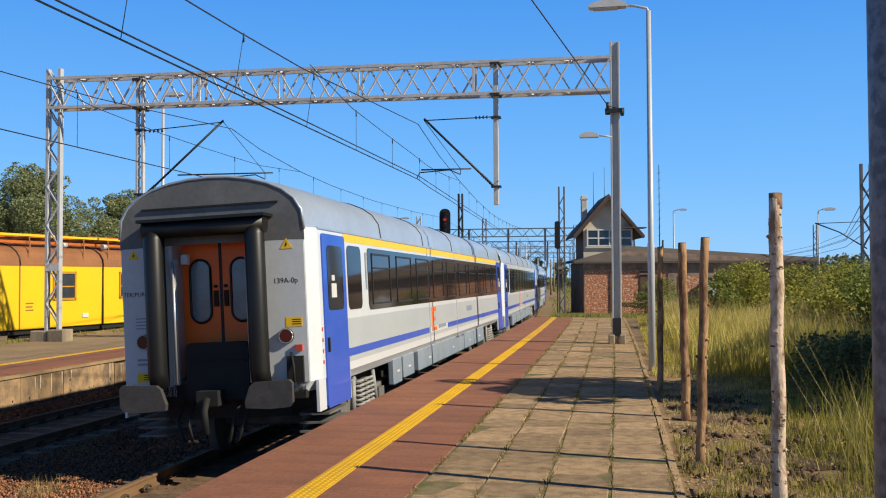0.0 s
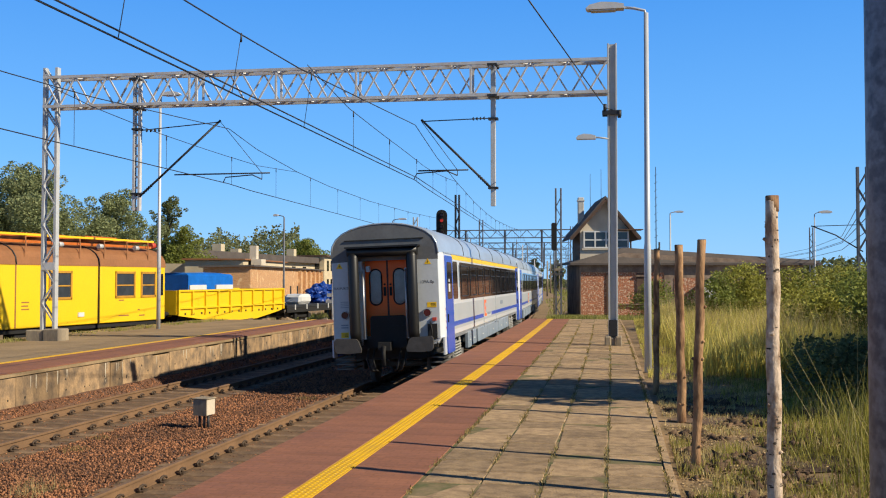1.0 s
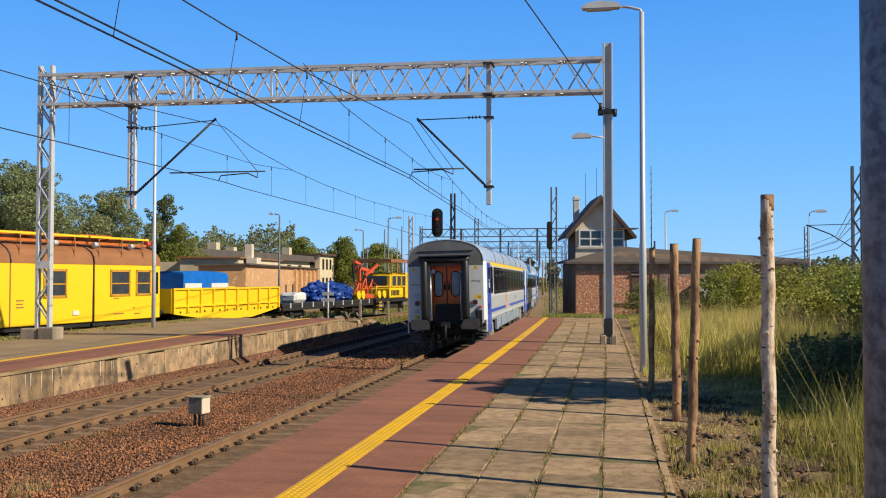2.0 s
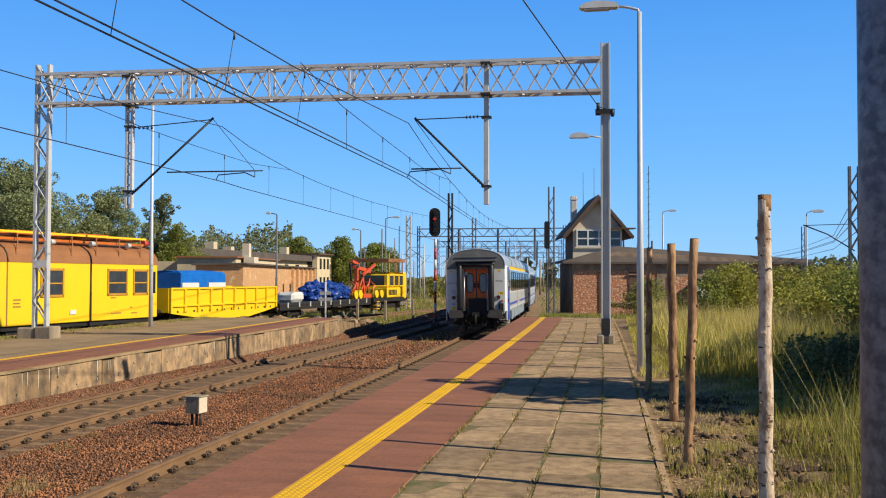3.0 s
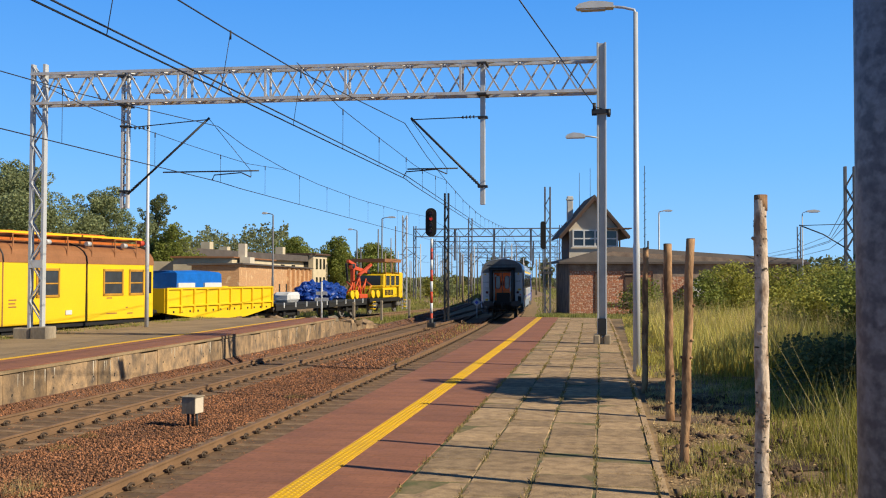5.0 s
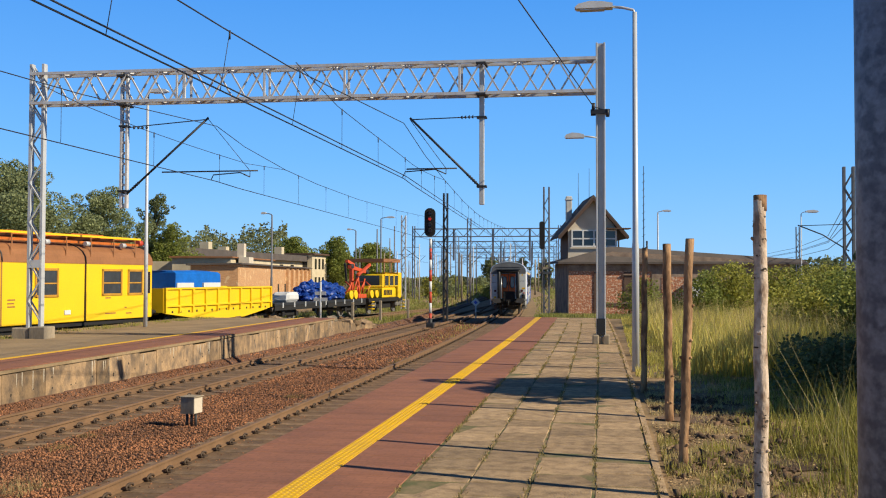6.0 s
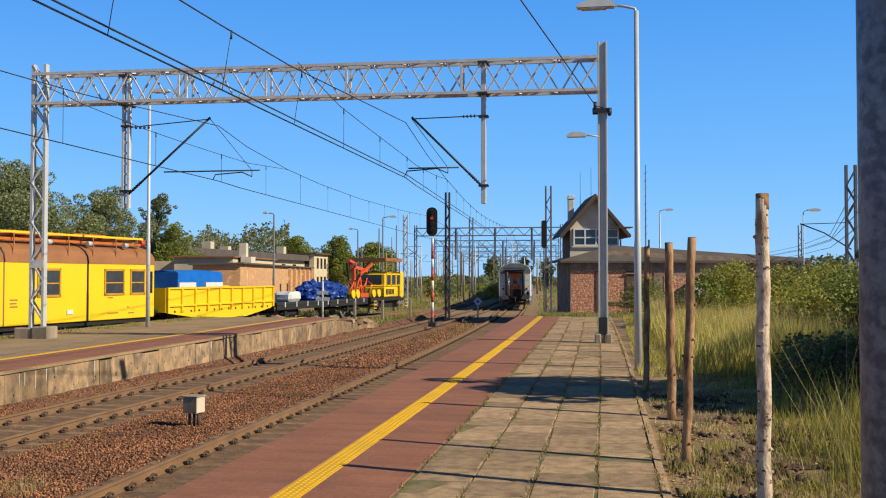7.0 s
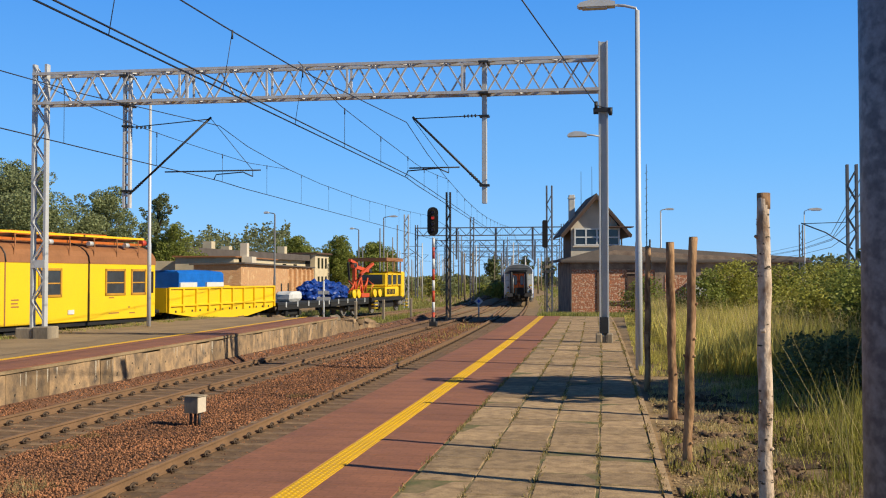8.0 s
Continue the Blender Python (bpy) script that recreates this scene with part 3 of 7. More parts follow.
def build_cantilever(post_x, ends, label):
    cl = thing("cantilever", pose(0, 27.95, 0), label, "cantilever arm", "cantilever arms")
    (ix, iz), (tx, tz), (ax0, ax1, az), (sx0, sx1, sz), (wx, wz) = ends
    s = 1 if ax1 > ax0 else -1
    bm = bmesh.new()
    pipe(bm, [(ix, 0, iz), (tx, 0, tz)], 0.035, 8)
    part("raking_tube", bm, M_DARKSTEEL, cl)
    bm = bmesh.new()
    d = (Vector((tx, 0, tz)) - Vector((ix, 0, iz))).normalized()
    insulator(bm, Vector((ix, 0, iz)) + d * 0.15, Vector((ix, 0, iz)) + d * 0.55)
    pipe(bm, [(post_x, 0, iz + 0.02), (ix, 0, iz), Vector((ix, 0, iz)) + d * 0.1], 0.025)
    part("insulator", bm, M_DARKSTEEL, cl, "dark ribbed insulator")
    bm = bmesh.new()
    pipe(bm, [(post_x, 0, wz), (tx, 0, tz - 0.05)], 0.016)
    insulator(bm, (post_x + (tx - post_x) * 0.1, 0, wz), (post_x + (tx - post_x) * 0.3, 0, wz - 0.01), 4)
    part("top_tie", bm, M_DARKSTEEL, cl)
    bm = bmesh.new()
    pipe(bm, [(ax0, 0, az), (ax1, 0, az)], 0.022)
    part("steady_tube", bm, M_DARKSTEEL, cl)
    bm = bmesh.new()
    pipe(bm, [(sx0, 0, sz), (sx0 + (sx1 - sx0) * 0.06, 0, sz + 0.16), (sx0 + (sx1 - sx0) * 0.75, 0, sz + 0.22), (sx1, 0, sz + 0.08)], 0.018)
    pipe(bm, [(sx1, 0, az), (sx1, 0, sz + 0.08)], 0.012)
    part("steady_arm", bm, M_DARKSTEEL, cl)
    bm = bmesh.new()
    pipe(bm, [(tx, 0, tz - 0.05), (sx1, 0, az)], 0.01)
    part("stay_wire", bm, M_WIRE, cl)


build_portal()
build_cantilever(-3.67, ((-3.72, 5.27), (-5.8, 7.33), (-4.4, -5.9, 5.82), (-6.02, -4.72, 5.58), (-5, 7.32)), "dark tubular cantilever holding the near track's wires")
build_cantilever(-14.88, ((-14.75, 5.2), (-12.1, 7.5), (-13.6, -10.5, 5.85), (-12.0, -10.75, 5.58), (-13, 7.25)), "dark tubular cantilever holding the far track's wires")


def wire(name, pts, r, label, fine=1):
    bm = bmesh.new()
    pipe(bm, pts, r, 5)
    return solid(name, bm, M_WIRE, label, "overhead wire", "overhead wires")


NEAR_HANG = [(-34, 7.2), (-20, 6.7), (-4, 6.42), (6, 6.4), (12.46, 6.44), (14, 6.46), (17.1, 6.53), (22.2, 6.8), (28, 7.19), (32.7, 6.82), (38.5, 6.56), (46.4, 6.32), (54, 6.25), (60, 6.3), (75, 6.65), (90.7, 7.2), (105, 6.6), (125, 6.3), (154, 7.2)]
FAR_HANG = [(-34, 7.2), (-14, 6.65), (0, 6.45), (10, 6.5), (17.2, 6.68), (20.3, 6.78), (23.3, 6.96), (28, 7.24), (30.6, 6.95), (35.3, 6.7), (40, 6.6), (48, 6.6), (60, 6.83), (72, 7.2), (95, 6.6), (120, 6.5), (154, 7.2)]
NEAR_LOOP = [(18, 6.8), (19.2, 6.66), (20.9, 6.46), (23.9, 6.33), (26.9, 6.22), (29.7, 6.17), (32, 6.22), (35.5, 6.38), (38.5, 6.56)]
FAR_LOOP = [(18.5, 6.7), (20.3, 6.55), (23.2, 6.43), (26, 6.39), (27.8, 6.38), (30.8, 6.42), (35.3, 6.7)]


def along(rows, y):
    return float(np.interp(y, [p[0] for p in rows], [p[1] for p in rows]))


def build_wires():
    ys = [-34 + 2.0 * k for k in range(95)]
    def nx(y):
        return -6.0 - 0.054 * max(0.0, y - 28) - 0.0006 * max(0.0, y - 90) ** 2
    def fx(y):
        return -11.85 - 0.041 * max(0.0, y - 28)
    for nm, fxn, hang, loop, y, step in (("near", nx, NEAR_HANG, NEAR_LOOP, 14.3 - 24.5, 3.5), ("far", fx, FAR_HANG, FAR_LOOP, 19.47 - 26.4, 4.4)):
        w = wire("contact_wire", [(fxn(q), q, 5.55 - 0.03 * (q > 28)) for q in ys], 0.013, f"dark copper contact wire over the {nm} track")
        wire("messenger_wire", [(fxn(q) + (0.15 if nm == "near" and q < 28 else 0.0), q, z) for q, z in hang], 0.012, f"sagging messenger wire over the {nm} track")
        low = wire("loop_wire", [(fxn(q), q, z) for q, z in loop], 0.009, f"thin loop wire hung under the {nm} messenger")
        while y < 120:
            inside = loop[0][0] + 1 < y < loop[-1][0] - 1
            z = along(loop if inside else hang, y)
            bm = bmesh.new()
            top = (fxn(y) + (0.15 if nm == "near" and y < 28 and not inside else 0.0), y, z)
            pipe(bm, [(fxn(y), y, 5.54), top], 0.006, 4)
            bar(bm, (top[0], y, z - 0.12), (top[0], y, z + 0.02), 0.016, n=6)
            part("dropper", bm, M_WIRE, low if inside else w)
            y += step
    wire("contact_wire", [(nx(q) + 0.08, q, 5.61) for q in ys if q < 60], 0.013, "second dark contact wire over the near track")
    wire("feeder_wire", [(-1.64, 16.95, 7.62), (-1.05, 21.9, 7.5), (-0.45, 27.8, 7.5), (-0.2, 28.0, 7.44)], 0.014, "dark feeder wire clamped to the platform mast")
    wire("feeder_wire", [(-4.2, -6.0, 8.4), (-2.6, 9, 7.9), (-1.64, 16.95, 7.62)], 0.014, "dark feeder wire above the platform")


build_wires()


# ---- lamp posts and timber posts ----
def build_lamp(x, y, z0, z1, reach, side, r=0.075, label="tall grey steel lamp post with a flat lantern", mat_=M_POLE, head_size=0.78):
    lp = thing("street_lamp", pose(x, y, z0), label, "street lamp", "station lamps")
    h = z1 - z0
    bm = bmesh.new()
    pipe(bm, [(0, 0, -0.05), (0, 0, h * 0.35), (0, 0, h * 0.36), (0, 0, h - 0.05)], [r, r * 0.95, r * 0.8, r * 0.62], 16)
    pole = part("pole", bm, mat_, lp)
    bm = bmesh.new()
    pipe(bm, [(0, 0, h - 0.1), (side * 0.03, 0, h), (side * reach * 0.5, 0, h + 0.06), (side * reach, 0, h + 0.09)], r * 0.4, 8)
    part("arm", bm, mat_, pole)
    bm = bmesh.new()
    lamp_head(bm, side * (reach - 0.05), 0, h + 0.05, side, head_size)
    head = part("lantern", bm, M_WHITE, lp, "pale flat lantern head")
    bm = bmesh.new()
    a, b = sorted((side * (reach + head_size * 0.15), side * (reach + head_size * 0.8)))
    box(bm, a, b, -0.09, 0.09, h + 0.02, h + 0.055)
    part("lens", bm, M_WHITE, head, "pale plastic lens")
    return lp


build_lamp(0.52, 20.3, 0.66, 8.17, 0.5, -1)
build_lamp(-17.75, 35.2, FPLAT, 9.75, 0.12, 1, 0.08)
build_lamp(-24.9, 69.3, 0.0, 7.3, 0.5, -1, 0.09, "distant grey lamp post with a curved arm", M_FARSTEEL, 0.4)
build_lamp(-23.4, 88, 0.0, 7.0, 0.5, -1, 0.09, "distant grey lamp post with a curved arm", M_FARSTEEL, 0.4)
build_lamp(-21.0, 88, 0.0, 8.1, 0.6, 1, 0.09, "distant grey lamp post with a pale lantern", M_FARSTEEL)
build_lamp(4.0, 84, 0.2, 8.2, 0.4, 1, 0.09, "distant grey lamp post behind the signal box", M_STEEL)
build_lamp(11.5, 62, 0.3, 6.6, 0.3, 1, 0.05, "thin lamp post rising behind the shed", M_STEEL)

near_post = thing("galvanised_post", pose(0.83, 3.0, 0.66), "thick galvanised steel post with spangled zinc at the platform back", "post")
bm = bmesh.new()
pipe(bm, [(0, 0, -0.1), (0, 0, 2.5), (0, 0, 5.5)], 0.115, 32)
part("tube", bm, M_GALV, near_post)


def build_timber(x, y, z1, r, m_, lean, seed, label, fork=False):
    rng = random.Random(seed)
    t = thing("timber_post", pose(x, y, 0.68), label, "timber post", "rough posts along the platform")
    h = z1 - 0.68
    n = 14
    pts = [(lean * (k / n) * h + 0.006 * math.sin(k * 1.3 + seed), 0.006 * math.cos(k * 1.7 + seed), -0.1 + (h + 0.1) * k / n) for k in range(n + 1)]
    rad = [r * (1.05 - 0.12 * k / n) * rng.uniform(0.94, 1.07) for k in range(n + 1)]
    bm = bmesh.new()
    pipe(bm, pts, rad, 14)
    for _ in range(7):
        k = rng.randrange(2, n - 1)
        a = rng.uniform(0, 6.28)
        p = Vector(pts[k])
        d = Vector((math.cos(a), math.sin(a), 0.5))
        bar(bm, p + d * rad[k] * 0.7, p + d * (rad[k] + 0.018), 0.02, 0.012, 6)
    stem = part("stem", bm, m_, t)
    bm = bmesh.new()
    p = Vector(pts[-1])
    bar(bm, p, p + Vector((0, 0, 0.006)), rad[-1] * 0.93, n=14)
    part("cut_end", bm, M_CUT, t, "sawn post end")
    if m_ is M_BIRCH:
        bm = bmesh.new()
        for _ in range(80):
            k = rng.uniform(0.3, n - 0.3)
            i = int(k)
            c = Vector(pts[i]).lerp(Vector(pts[i + 1]), k - i)
            a = rng.uniform(0, 6.28)
            d = Vector((math.cos(a), math.sin(a), 0))
            side = Vector((-d.y, d.x, 0))
            w, hh = rng.uniform(0.012, 0.04), rng.uniform(0.004, 0.011)
            rr = rad[i] + 0.001
            vs = [bm.verts.new(c + (d * math.sqrt(max(rr * rr - u * u, 0)) + side * u) * 1.01 + Vector((0, 0, v))) for u, v in ((-w, 0), (-w * 0.5, -hh), (w * 0.5, -hh), (w, 0), (w * 0.5, hh), (-w * 0.5, hh))]
            bm.faces.new(vs)
        tagged(part("bark_scar", bm, M_TRUNK, t, "dark bark scars"), kind="stuff")
        bm = bmesh.new()
        bar(bm, Vector(pts[-1]) - Vector((0, 0, 0.13)), Vector(pts[-1]) + Vector((0, 0, 0.004)), rad[-1] * 1.03, rad[-1] * 1.03, 14)
        part("bare_top", bm, M_BARK, t, "dark peeled post top")
    return t


build_timber(1.25, 8.5, 3.33, 0.057, M_BIRCH, 0.0, 1, "pale birch post with dark bark scars")
build_timber(0.73, 10.15, 3.03, 0.046, M_BARK, 0.03, 2, "rough brown timber post")
build_timber(0.79, 13.41, 3.09, 0.058, M_BARK, -0.015, 3, "rough brown timber post")
build_timber(0.55, 16.5, 3.13, 0.05, M_BARK, 0.01, 4, "rough brown timber post")
build_timber(0.62, 24.5, 3.1, 0.06, M_BARK, -0.005, 5, "rough brown timber post")
build_timber(0.72, 30.0, 3.1, 0.06, M_BARK, 0.0, 6, "rough brown timber post")
# ---- the train ----
M_TWHITE = mat("coach_white_paint", (0.72, 0.77, 0.82), 0.3, vary=0.06, scale=1.5, grain=10, tint=(0.58, 0.58, 0.58), coat=0.3)
M_TGREY = mat("coach_light_grey_paint", (0.50, 0.55, 0.59), 0.35, vary=0.07, scale=1.5, grain=10, coat=0.2)
M_TENDGREY = mat("coach_end_grey_paint", (0.64, 0.67, 0.67), 0.4, vary=0.12, scale=2.5, grain=12, tint=(0.5, 0.52, 0.52))
M_TROOF = mat("coach_roof_silver", (0.52, 0.60, 0.68), 0.34, metal=0.4, vary=0.15, scale=1.2, grain=14, tint=(0.32, 0.34, 0.37))
M_TCAP = mat("sooty_roof_end", (0.17, 0.175, 0.175), 0.6, vary=0.3, scale=2, grain=14, tint=(0.10, 0.10, 0.10))
M_TBLUE = mat("coach_blue_paint", (0.03, 0.11, 0.62), 0.35, vary=0.08, coat=0.3)
M_TYELL = mat("coach_yellow_stripe", (1.0, 0.62, 0.015), 0.4, vary=0.06)
M_TSKIRT = mat("blue_grey_skirt", (0.27, 0.33, 0.40), 0.5, vary=0.18, scale=1.5, grain=12)
M_RUBBER = mat("black_rubber", (0.012, 0.012, 0.012), 0.45, vary=0.25, scale=4)
M_TORANGE = mat("orange_red_door_paint", (1.12, 0.18, 0.012), 0.45, vary=0.1, scale=2)
M_BOGIE = mat("brake_dust_grey", (0.2, 0.19, 0.175), 0.8, vary=0.4, scale=4)
M_TAIL = mat("unlit_red_lens", (0.10, 0.012, 0.01), 0.15, vary=0.1)
# pale blue-grey base colour carries the reflections in the gangway door panes
M_PALEGLASS = mat("pale_reflection_glass", (0.22, 0.26, 0.28), 0.12, vary=0.25, scale=5, spec=0.6)
M_BUFFER = mat("worn_dark_steel", (0.05, 0.046, 0.043), 0.65, vary=0.4, scale=5, grain=30, tint=(0.085, 0.078, 0.072))
M_SPRING = mat("dusty_grey_spring", (0.40, 0.40, 0.38), 0.7, vary=0.3, scale=6, grain=30)
M_ALU = mat("polished_aluminium", (0.62, 0.63, 0.64), 0.35, metal=0.6, vary=0.1)

HALF, LEN = 1.41, 23.6


def roof_profile(half, z0=3.27, top=4.05, n=14):
    return [(half * math.cos(math.pi * k / n) * (1.0 if 0 < k < n else 1.0), z0 + (top - z0) * math.sin(math.pi * k / n) ** 0.72) for k in range(n + 1)]


def window_frame(bm, y0, y1, z0, z1, x, t=0.03, w=0.035, mi=0):
    box(bm, x, x + t, y0, y0 + w, z0, z1, mi=mi)
    box(bm, x, x + t, y1 - w, y1, z0, z1, mi=mi)
    box(bm, x, x + t, y0, y1, z0, z0 + w, mi=mi)
    box(bm, x, x + t, y0, y1, z1 - w, z1, mi=mi)


def rounded(u0, u1, v0, v1, r, n=4):
    pts = []
    for cu, cv, a0 in ((u1 - r, v1 - r, 0), (u0 + r, v1 - r, 90), (u0 + r, v0 + r, 180), (u1 - r, v0 + r, 270)):
        for k in range(n + 1):
            a = radians(a0 + 90 * k / n)
            pts.append((cu + r * math.cos(a), cv + r * math.sin(a)))
    return pts


def triangle_sign(parent, x, y, z, s):
    bm = bmesh.new()
    extrude(bm, [(x - s, z - s * 0.7), (x + s, z - s * 0.7), (x, z + s)], y - 0.004, y, "y")
    sign = part("warning_sign", bm, M_TYELL, parent, "yellow triangular high-voltage warning sign")
    bm = bmesh.new()
    extrude(bm, [(x - s * 0.1, z - s * 0.4), (x + s * 0.22, z + s * 0.1), (x, z + s * 0.1), (x + s * 0.1, z + s * 0.55), (x - s * 0.2, z - 0.02), (x + s * 0.02, z - 0.02)], y - 0.007, y - 0.0045, "y")
    part("bolt_symbol", bm, M_BLACK, sign)


def lettering(parent, words, x, y, z, size, material, rot=(90, 0, 0)):
    cu = bpy.data.curves.new("lettering", "FONT")
    cu.body, cu.size, cu.extrude, cu.align_x = words, size, 0.0006, "CENTER"
    tmp = new("lettering", cu)
    me = bpy.data.meshes.new_from_object(tmp.evaluated_get(bpy.context.evaluated_depsgraph_get()))
    bpy.data.objects.remove(tmp)
    ob = new("lettering", me)
    me.materials.clear()
    me.materials.append(material)
    ob.parent = parent
    ob.matrix_basis = pose(x, y, z, *rot)
    return ob


def build_coach(first_class):
    c = thing("railway_coach", pose(0, 0, 0), "silver-roofed white and grey passenger coach with blue stripe and blue doors", "railway coach", "coaches of the departing train")
    # shell: floor, sides with the tapered ends
    bm = bmesh.new()
    stations = ((0.0, 1.32), (0.3, HALF), (LEN - 0.3, HALF), (LEN, 1.32))
    prof = [(-0.92, 1.06), (-1.0, 1.2), (-1.0, 3.27), (1.0, 3.27), (1.0, 1.2), (0.92, 1.06)]
    rings = [[bm.verts.new((u * w if abs(u) < 1 else u * w, y, z)) for u, z in prof] for y, w in stations]
    for r0, r1 in zip(rings, rings[1:]):
        for k in range(6):
            bm.faces.new((r0[k], r0[(k + 1) % 6], r1[(k + 1) % 6], r1[k]))
    for y, w in (stations[0], stations[-1]):
        for s in (-1, 1):
            bm.faces.new([bm.verts.new((s * u, y, z)) for u, z in ((0.92 * w, 1.06), (w, 1.2), (w, 3.27), (0.58, 3.27), (0.58, 1.06))])
        bm.faces.new([bm.verts.new((u, y, z)) for u, z in ((-0.58, 3.19), (0.58, 3.19), (0.58, 3.27), (-0.58, 3.27))])
    body = part("body", bm, M_TWHITE, c, "white painted steel body shell")
    # roof
    bm = bmesh.new()
    rp = [(u, z) for u, z in roof_profile(1.0)]
    rings = []
    for y, w, dz in ((0.0, 1.32, -0.03), (0.35, 1.395, 0.0), (LEN - 0.35, 1.395, 0), (LEN, 1.32, -0.03)):
        rings.append([bm.verts.new((u * w, y, z + (dz if z > 3.3 else 0))) for u, z in rp])
    for r0, r1 in zip(rings, rings[1:]):
        for k in range(len(rp) - 1):
            bm.faces.new((r0[k], r0[k + 1], r1[k + 1], r1[k])).smooth = True
    roof = part("roof", bm, M_TROOF, c, "dull silver arched roof")
    for y in (4.2, 8.2, 12.2, 16.2, 20.0):
        bm = bmesh.new()
        pipe(bm, [(u * 1.4, y, z + 0.004) for u, z in rp], 0.012, 5)
        part("roof_seam", bm, M_DARKSTEEL, roof)
    for s in (-1, 1):
        bm = bmesh.new()
        box(bm, s * 1.405 - 0.02, s * 1.405 + 0.02, 0.3, LEN - 0.3, 3.255, 3.285)
        part("rain_gutter", bm, M_TROOF, roof)
    for y in (1.6, 5.5, 9.5, 13.5, 17.5):
        bm = bmesh.new()
        box(bm, -0.28, 0.28, y - 0.45, y + 0.45, 4.02, 4.1, 0.03)
        part("roof_vent", bm, M_TROOF, roof)
    # dark roof caps at both ends
    for y0, y1 in ((-0.012, 0.0), (LEN, LEN + 0.012)):
        bm = bmesh.new()
        pts = [(u * 1.325, z - 0.03) for u, z in rp] + [(-1.325, 3.1), (-0.9, 3.12), (0.9, 3.12), (1.325, 3.1)]
        extrude(bm, pts, y0, y1, "y")
        cap = part("roof_end", bm, M_TCAP, c, "sooty dark grey roof end panel")
        bm = bmesh.new()
        box(bm, -0.98, 0.98, y0 - 0.03, y1 + 0.03, 3.62, 3.645)
        part("rain_strip", bm, M_BLACK, cap)
        # rim kept in pale roof silver to draw the highlight on the edge
        bm = bmesh.new()
        pipe(bm, [(u * 1.33, (y0 + y1) / 2, z - 0.025) for u, z in rp], 0.022, 6)
        part("roof_rim", bm, M_TROOF, cap, "roof rim in pale silver for the highlight along it")
    # stripes and bands on both sides
    for s in (-1, 1):
        for nm, y0, y1, z0, z1, m_, t in (("yellow_stripe", 1.62, LEN - 0.3, 3.13, 3.25, M_TYELL if first_class else M_TWHITE, 0.004),
                                          ("grey_band", 1.62, LEN - 0.4, 1.52, 1.97, M_TGREY, 0.004),
                                          ("grey_band", 1.62, LEN - 0.4, 1.32, 1.4, M_TGREY, 0.004),
                                          ("blue_stripe", 1.62, 8.4, 1.4, 1.52, M_TBLUE, 0.006),
                                          ("blue_stripe", 10.9, LEN - 0.4, 1.4, 1.52, M_TBLUE, 0.006)):
            bm = bmesh.new()
            box(bm, s * HALF - t, s * HALF + t, y0, y1, z0, z1)
            part(nm, bm, m_, body)
        # thin dark strips drawn for upright reflections in the side paint
        for y in (8.5, 12.4):
            bm = bmesh.new()
            box(bm, s * HALF - 0.008, s * HALF + 0.008, y - 0.012, y + 0.012, 1.08, 3.26)
            part("panel_seam", bm, M_TSKIRT, body)
        # window band: dark glazing with frames
        bm = bmesh.new()
        extrude(bm, rounded(3.05, LEN - 1.25, 2.06, 3.08, 0.12), s * HALF - 0.008, s * HALF + 0.008, "x")
        band = part("window_band", bm, M_SEATWIN, c, "dark tinted band of coach windows")
        w0 = 3.05
        for k in range(10):
            a, b = w0 + 0.28 + k * 1.93, w0 + 0.28 + k * 1.93 + 1.38
            bm = bmesh.new()
            window_frame(bm, a, b, 2.14, 3.0, s * HALF + (0.008 if s > 0 else -0.02), 0.012, 0.03)
            box(bm, s * HALF + (0.008 if s > 0 else -0.02), s * HALF + (0.02 if s > 0 else -0.008), a, b, 2.74, 2.765)
            part("window_frame", bm, M_DARKSTEEL, band)
        bm = bmesh.new()
        extrude(bm, rounded(1.78, 2.62, 2.1, 3.08, 0.12), s * HALF - 0.008, s * HALF + 0.008, "x")
        part("window", bm, M_SEATWIN, c, "dark frosted vestibule window")
        for y0 in (0.44, LEN - 1.62):
            bm = bmesh.new()
            extrude(bm, rounded(y0, y0 + 1.18, 0.78, 3.2, 0.05, 2), s * HALF - 0.03, s * HALF + 0.022, "x")
            door = part("door", bm, M_TBLUE, c, "blue plug door")
            bm = bmesh.new()
            extrude(bm, rounded(y0 + 0.2, y0 + 1.0, 2.12, 3.04, 0.1), s * HALF + (0.0 if s > 0 else -0.028), s * HALF + (0.028 if s > 0 else 0.0), "x")
            part("door_window", bm, M_WINDOW, door, "dark door window")
            bm = bmesh.new()
            xx = s * HALF + (0.029 if s > 0 else -0.036)
            box(bm, xx, xx + 0.007, y0 + 0.35, y0 + 0.6, 2.3, 2.5)
            box(bm, xx, xx + 0.007, y0 + 0.38, y0 + 0.52, 2.54, 2.62)
            part("notice", bm, M_WHITE, door, "white paper notices")
            bm = bmesh.new()
            box(bm, s * (HALF + 0.03) - 0.02, s * (HALF + 0.03) + 0.02, y0 + 0.08, y0 + 0.12, 1.55, 1.75)
            part("handle", bm, M_BLACK, door)
            bm = bmesh.new()
            for k in range(3):
                box(bm, s * 1.2 - 0.22, s * 1.2 + 0.22, y0 + 0.05, y0 + 1.0, 0.45 + k * 0.12, 0.48 + k * 0.12)
            part("step", bm, M_BOGIE, c, "grated entrance step")
        for y0, y1 in ((0.1, 0.43), (1.63, 1.74), (LEN - 0.43, LEN - 0.1), (LEN - 1.74, LEN - 1.63)):
            bm = bmesh.new()
            box(bm, s * 1.385 - 0.02, s * 1.385 + 0.02, y0, y1, 0.78, 1.21)
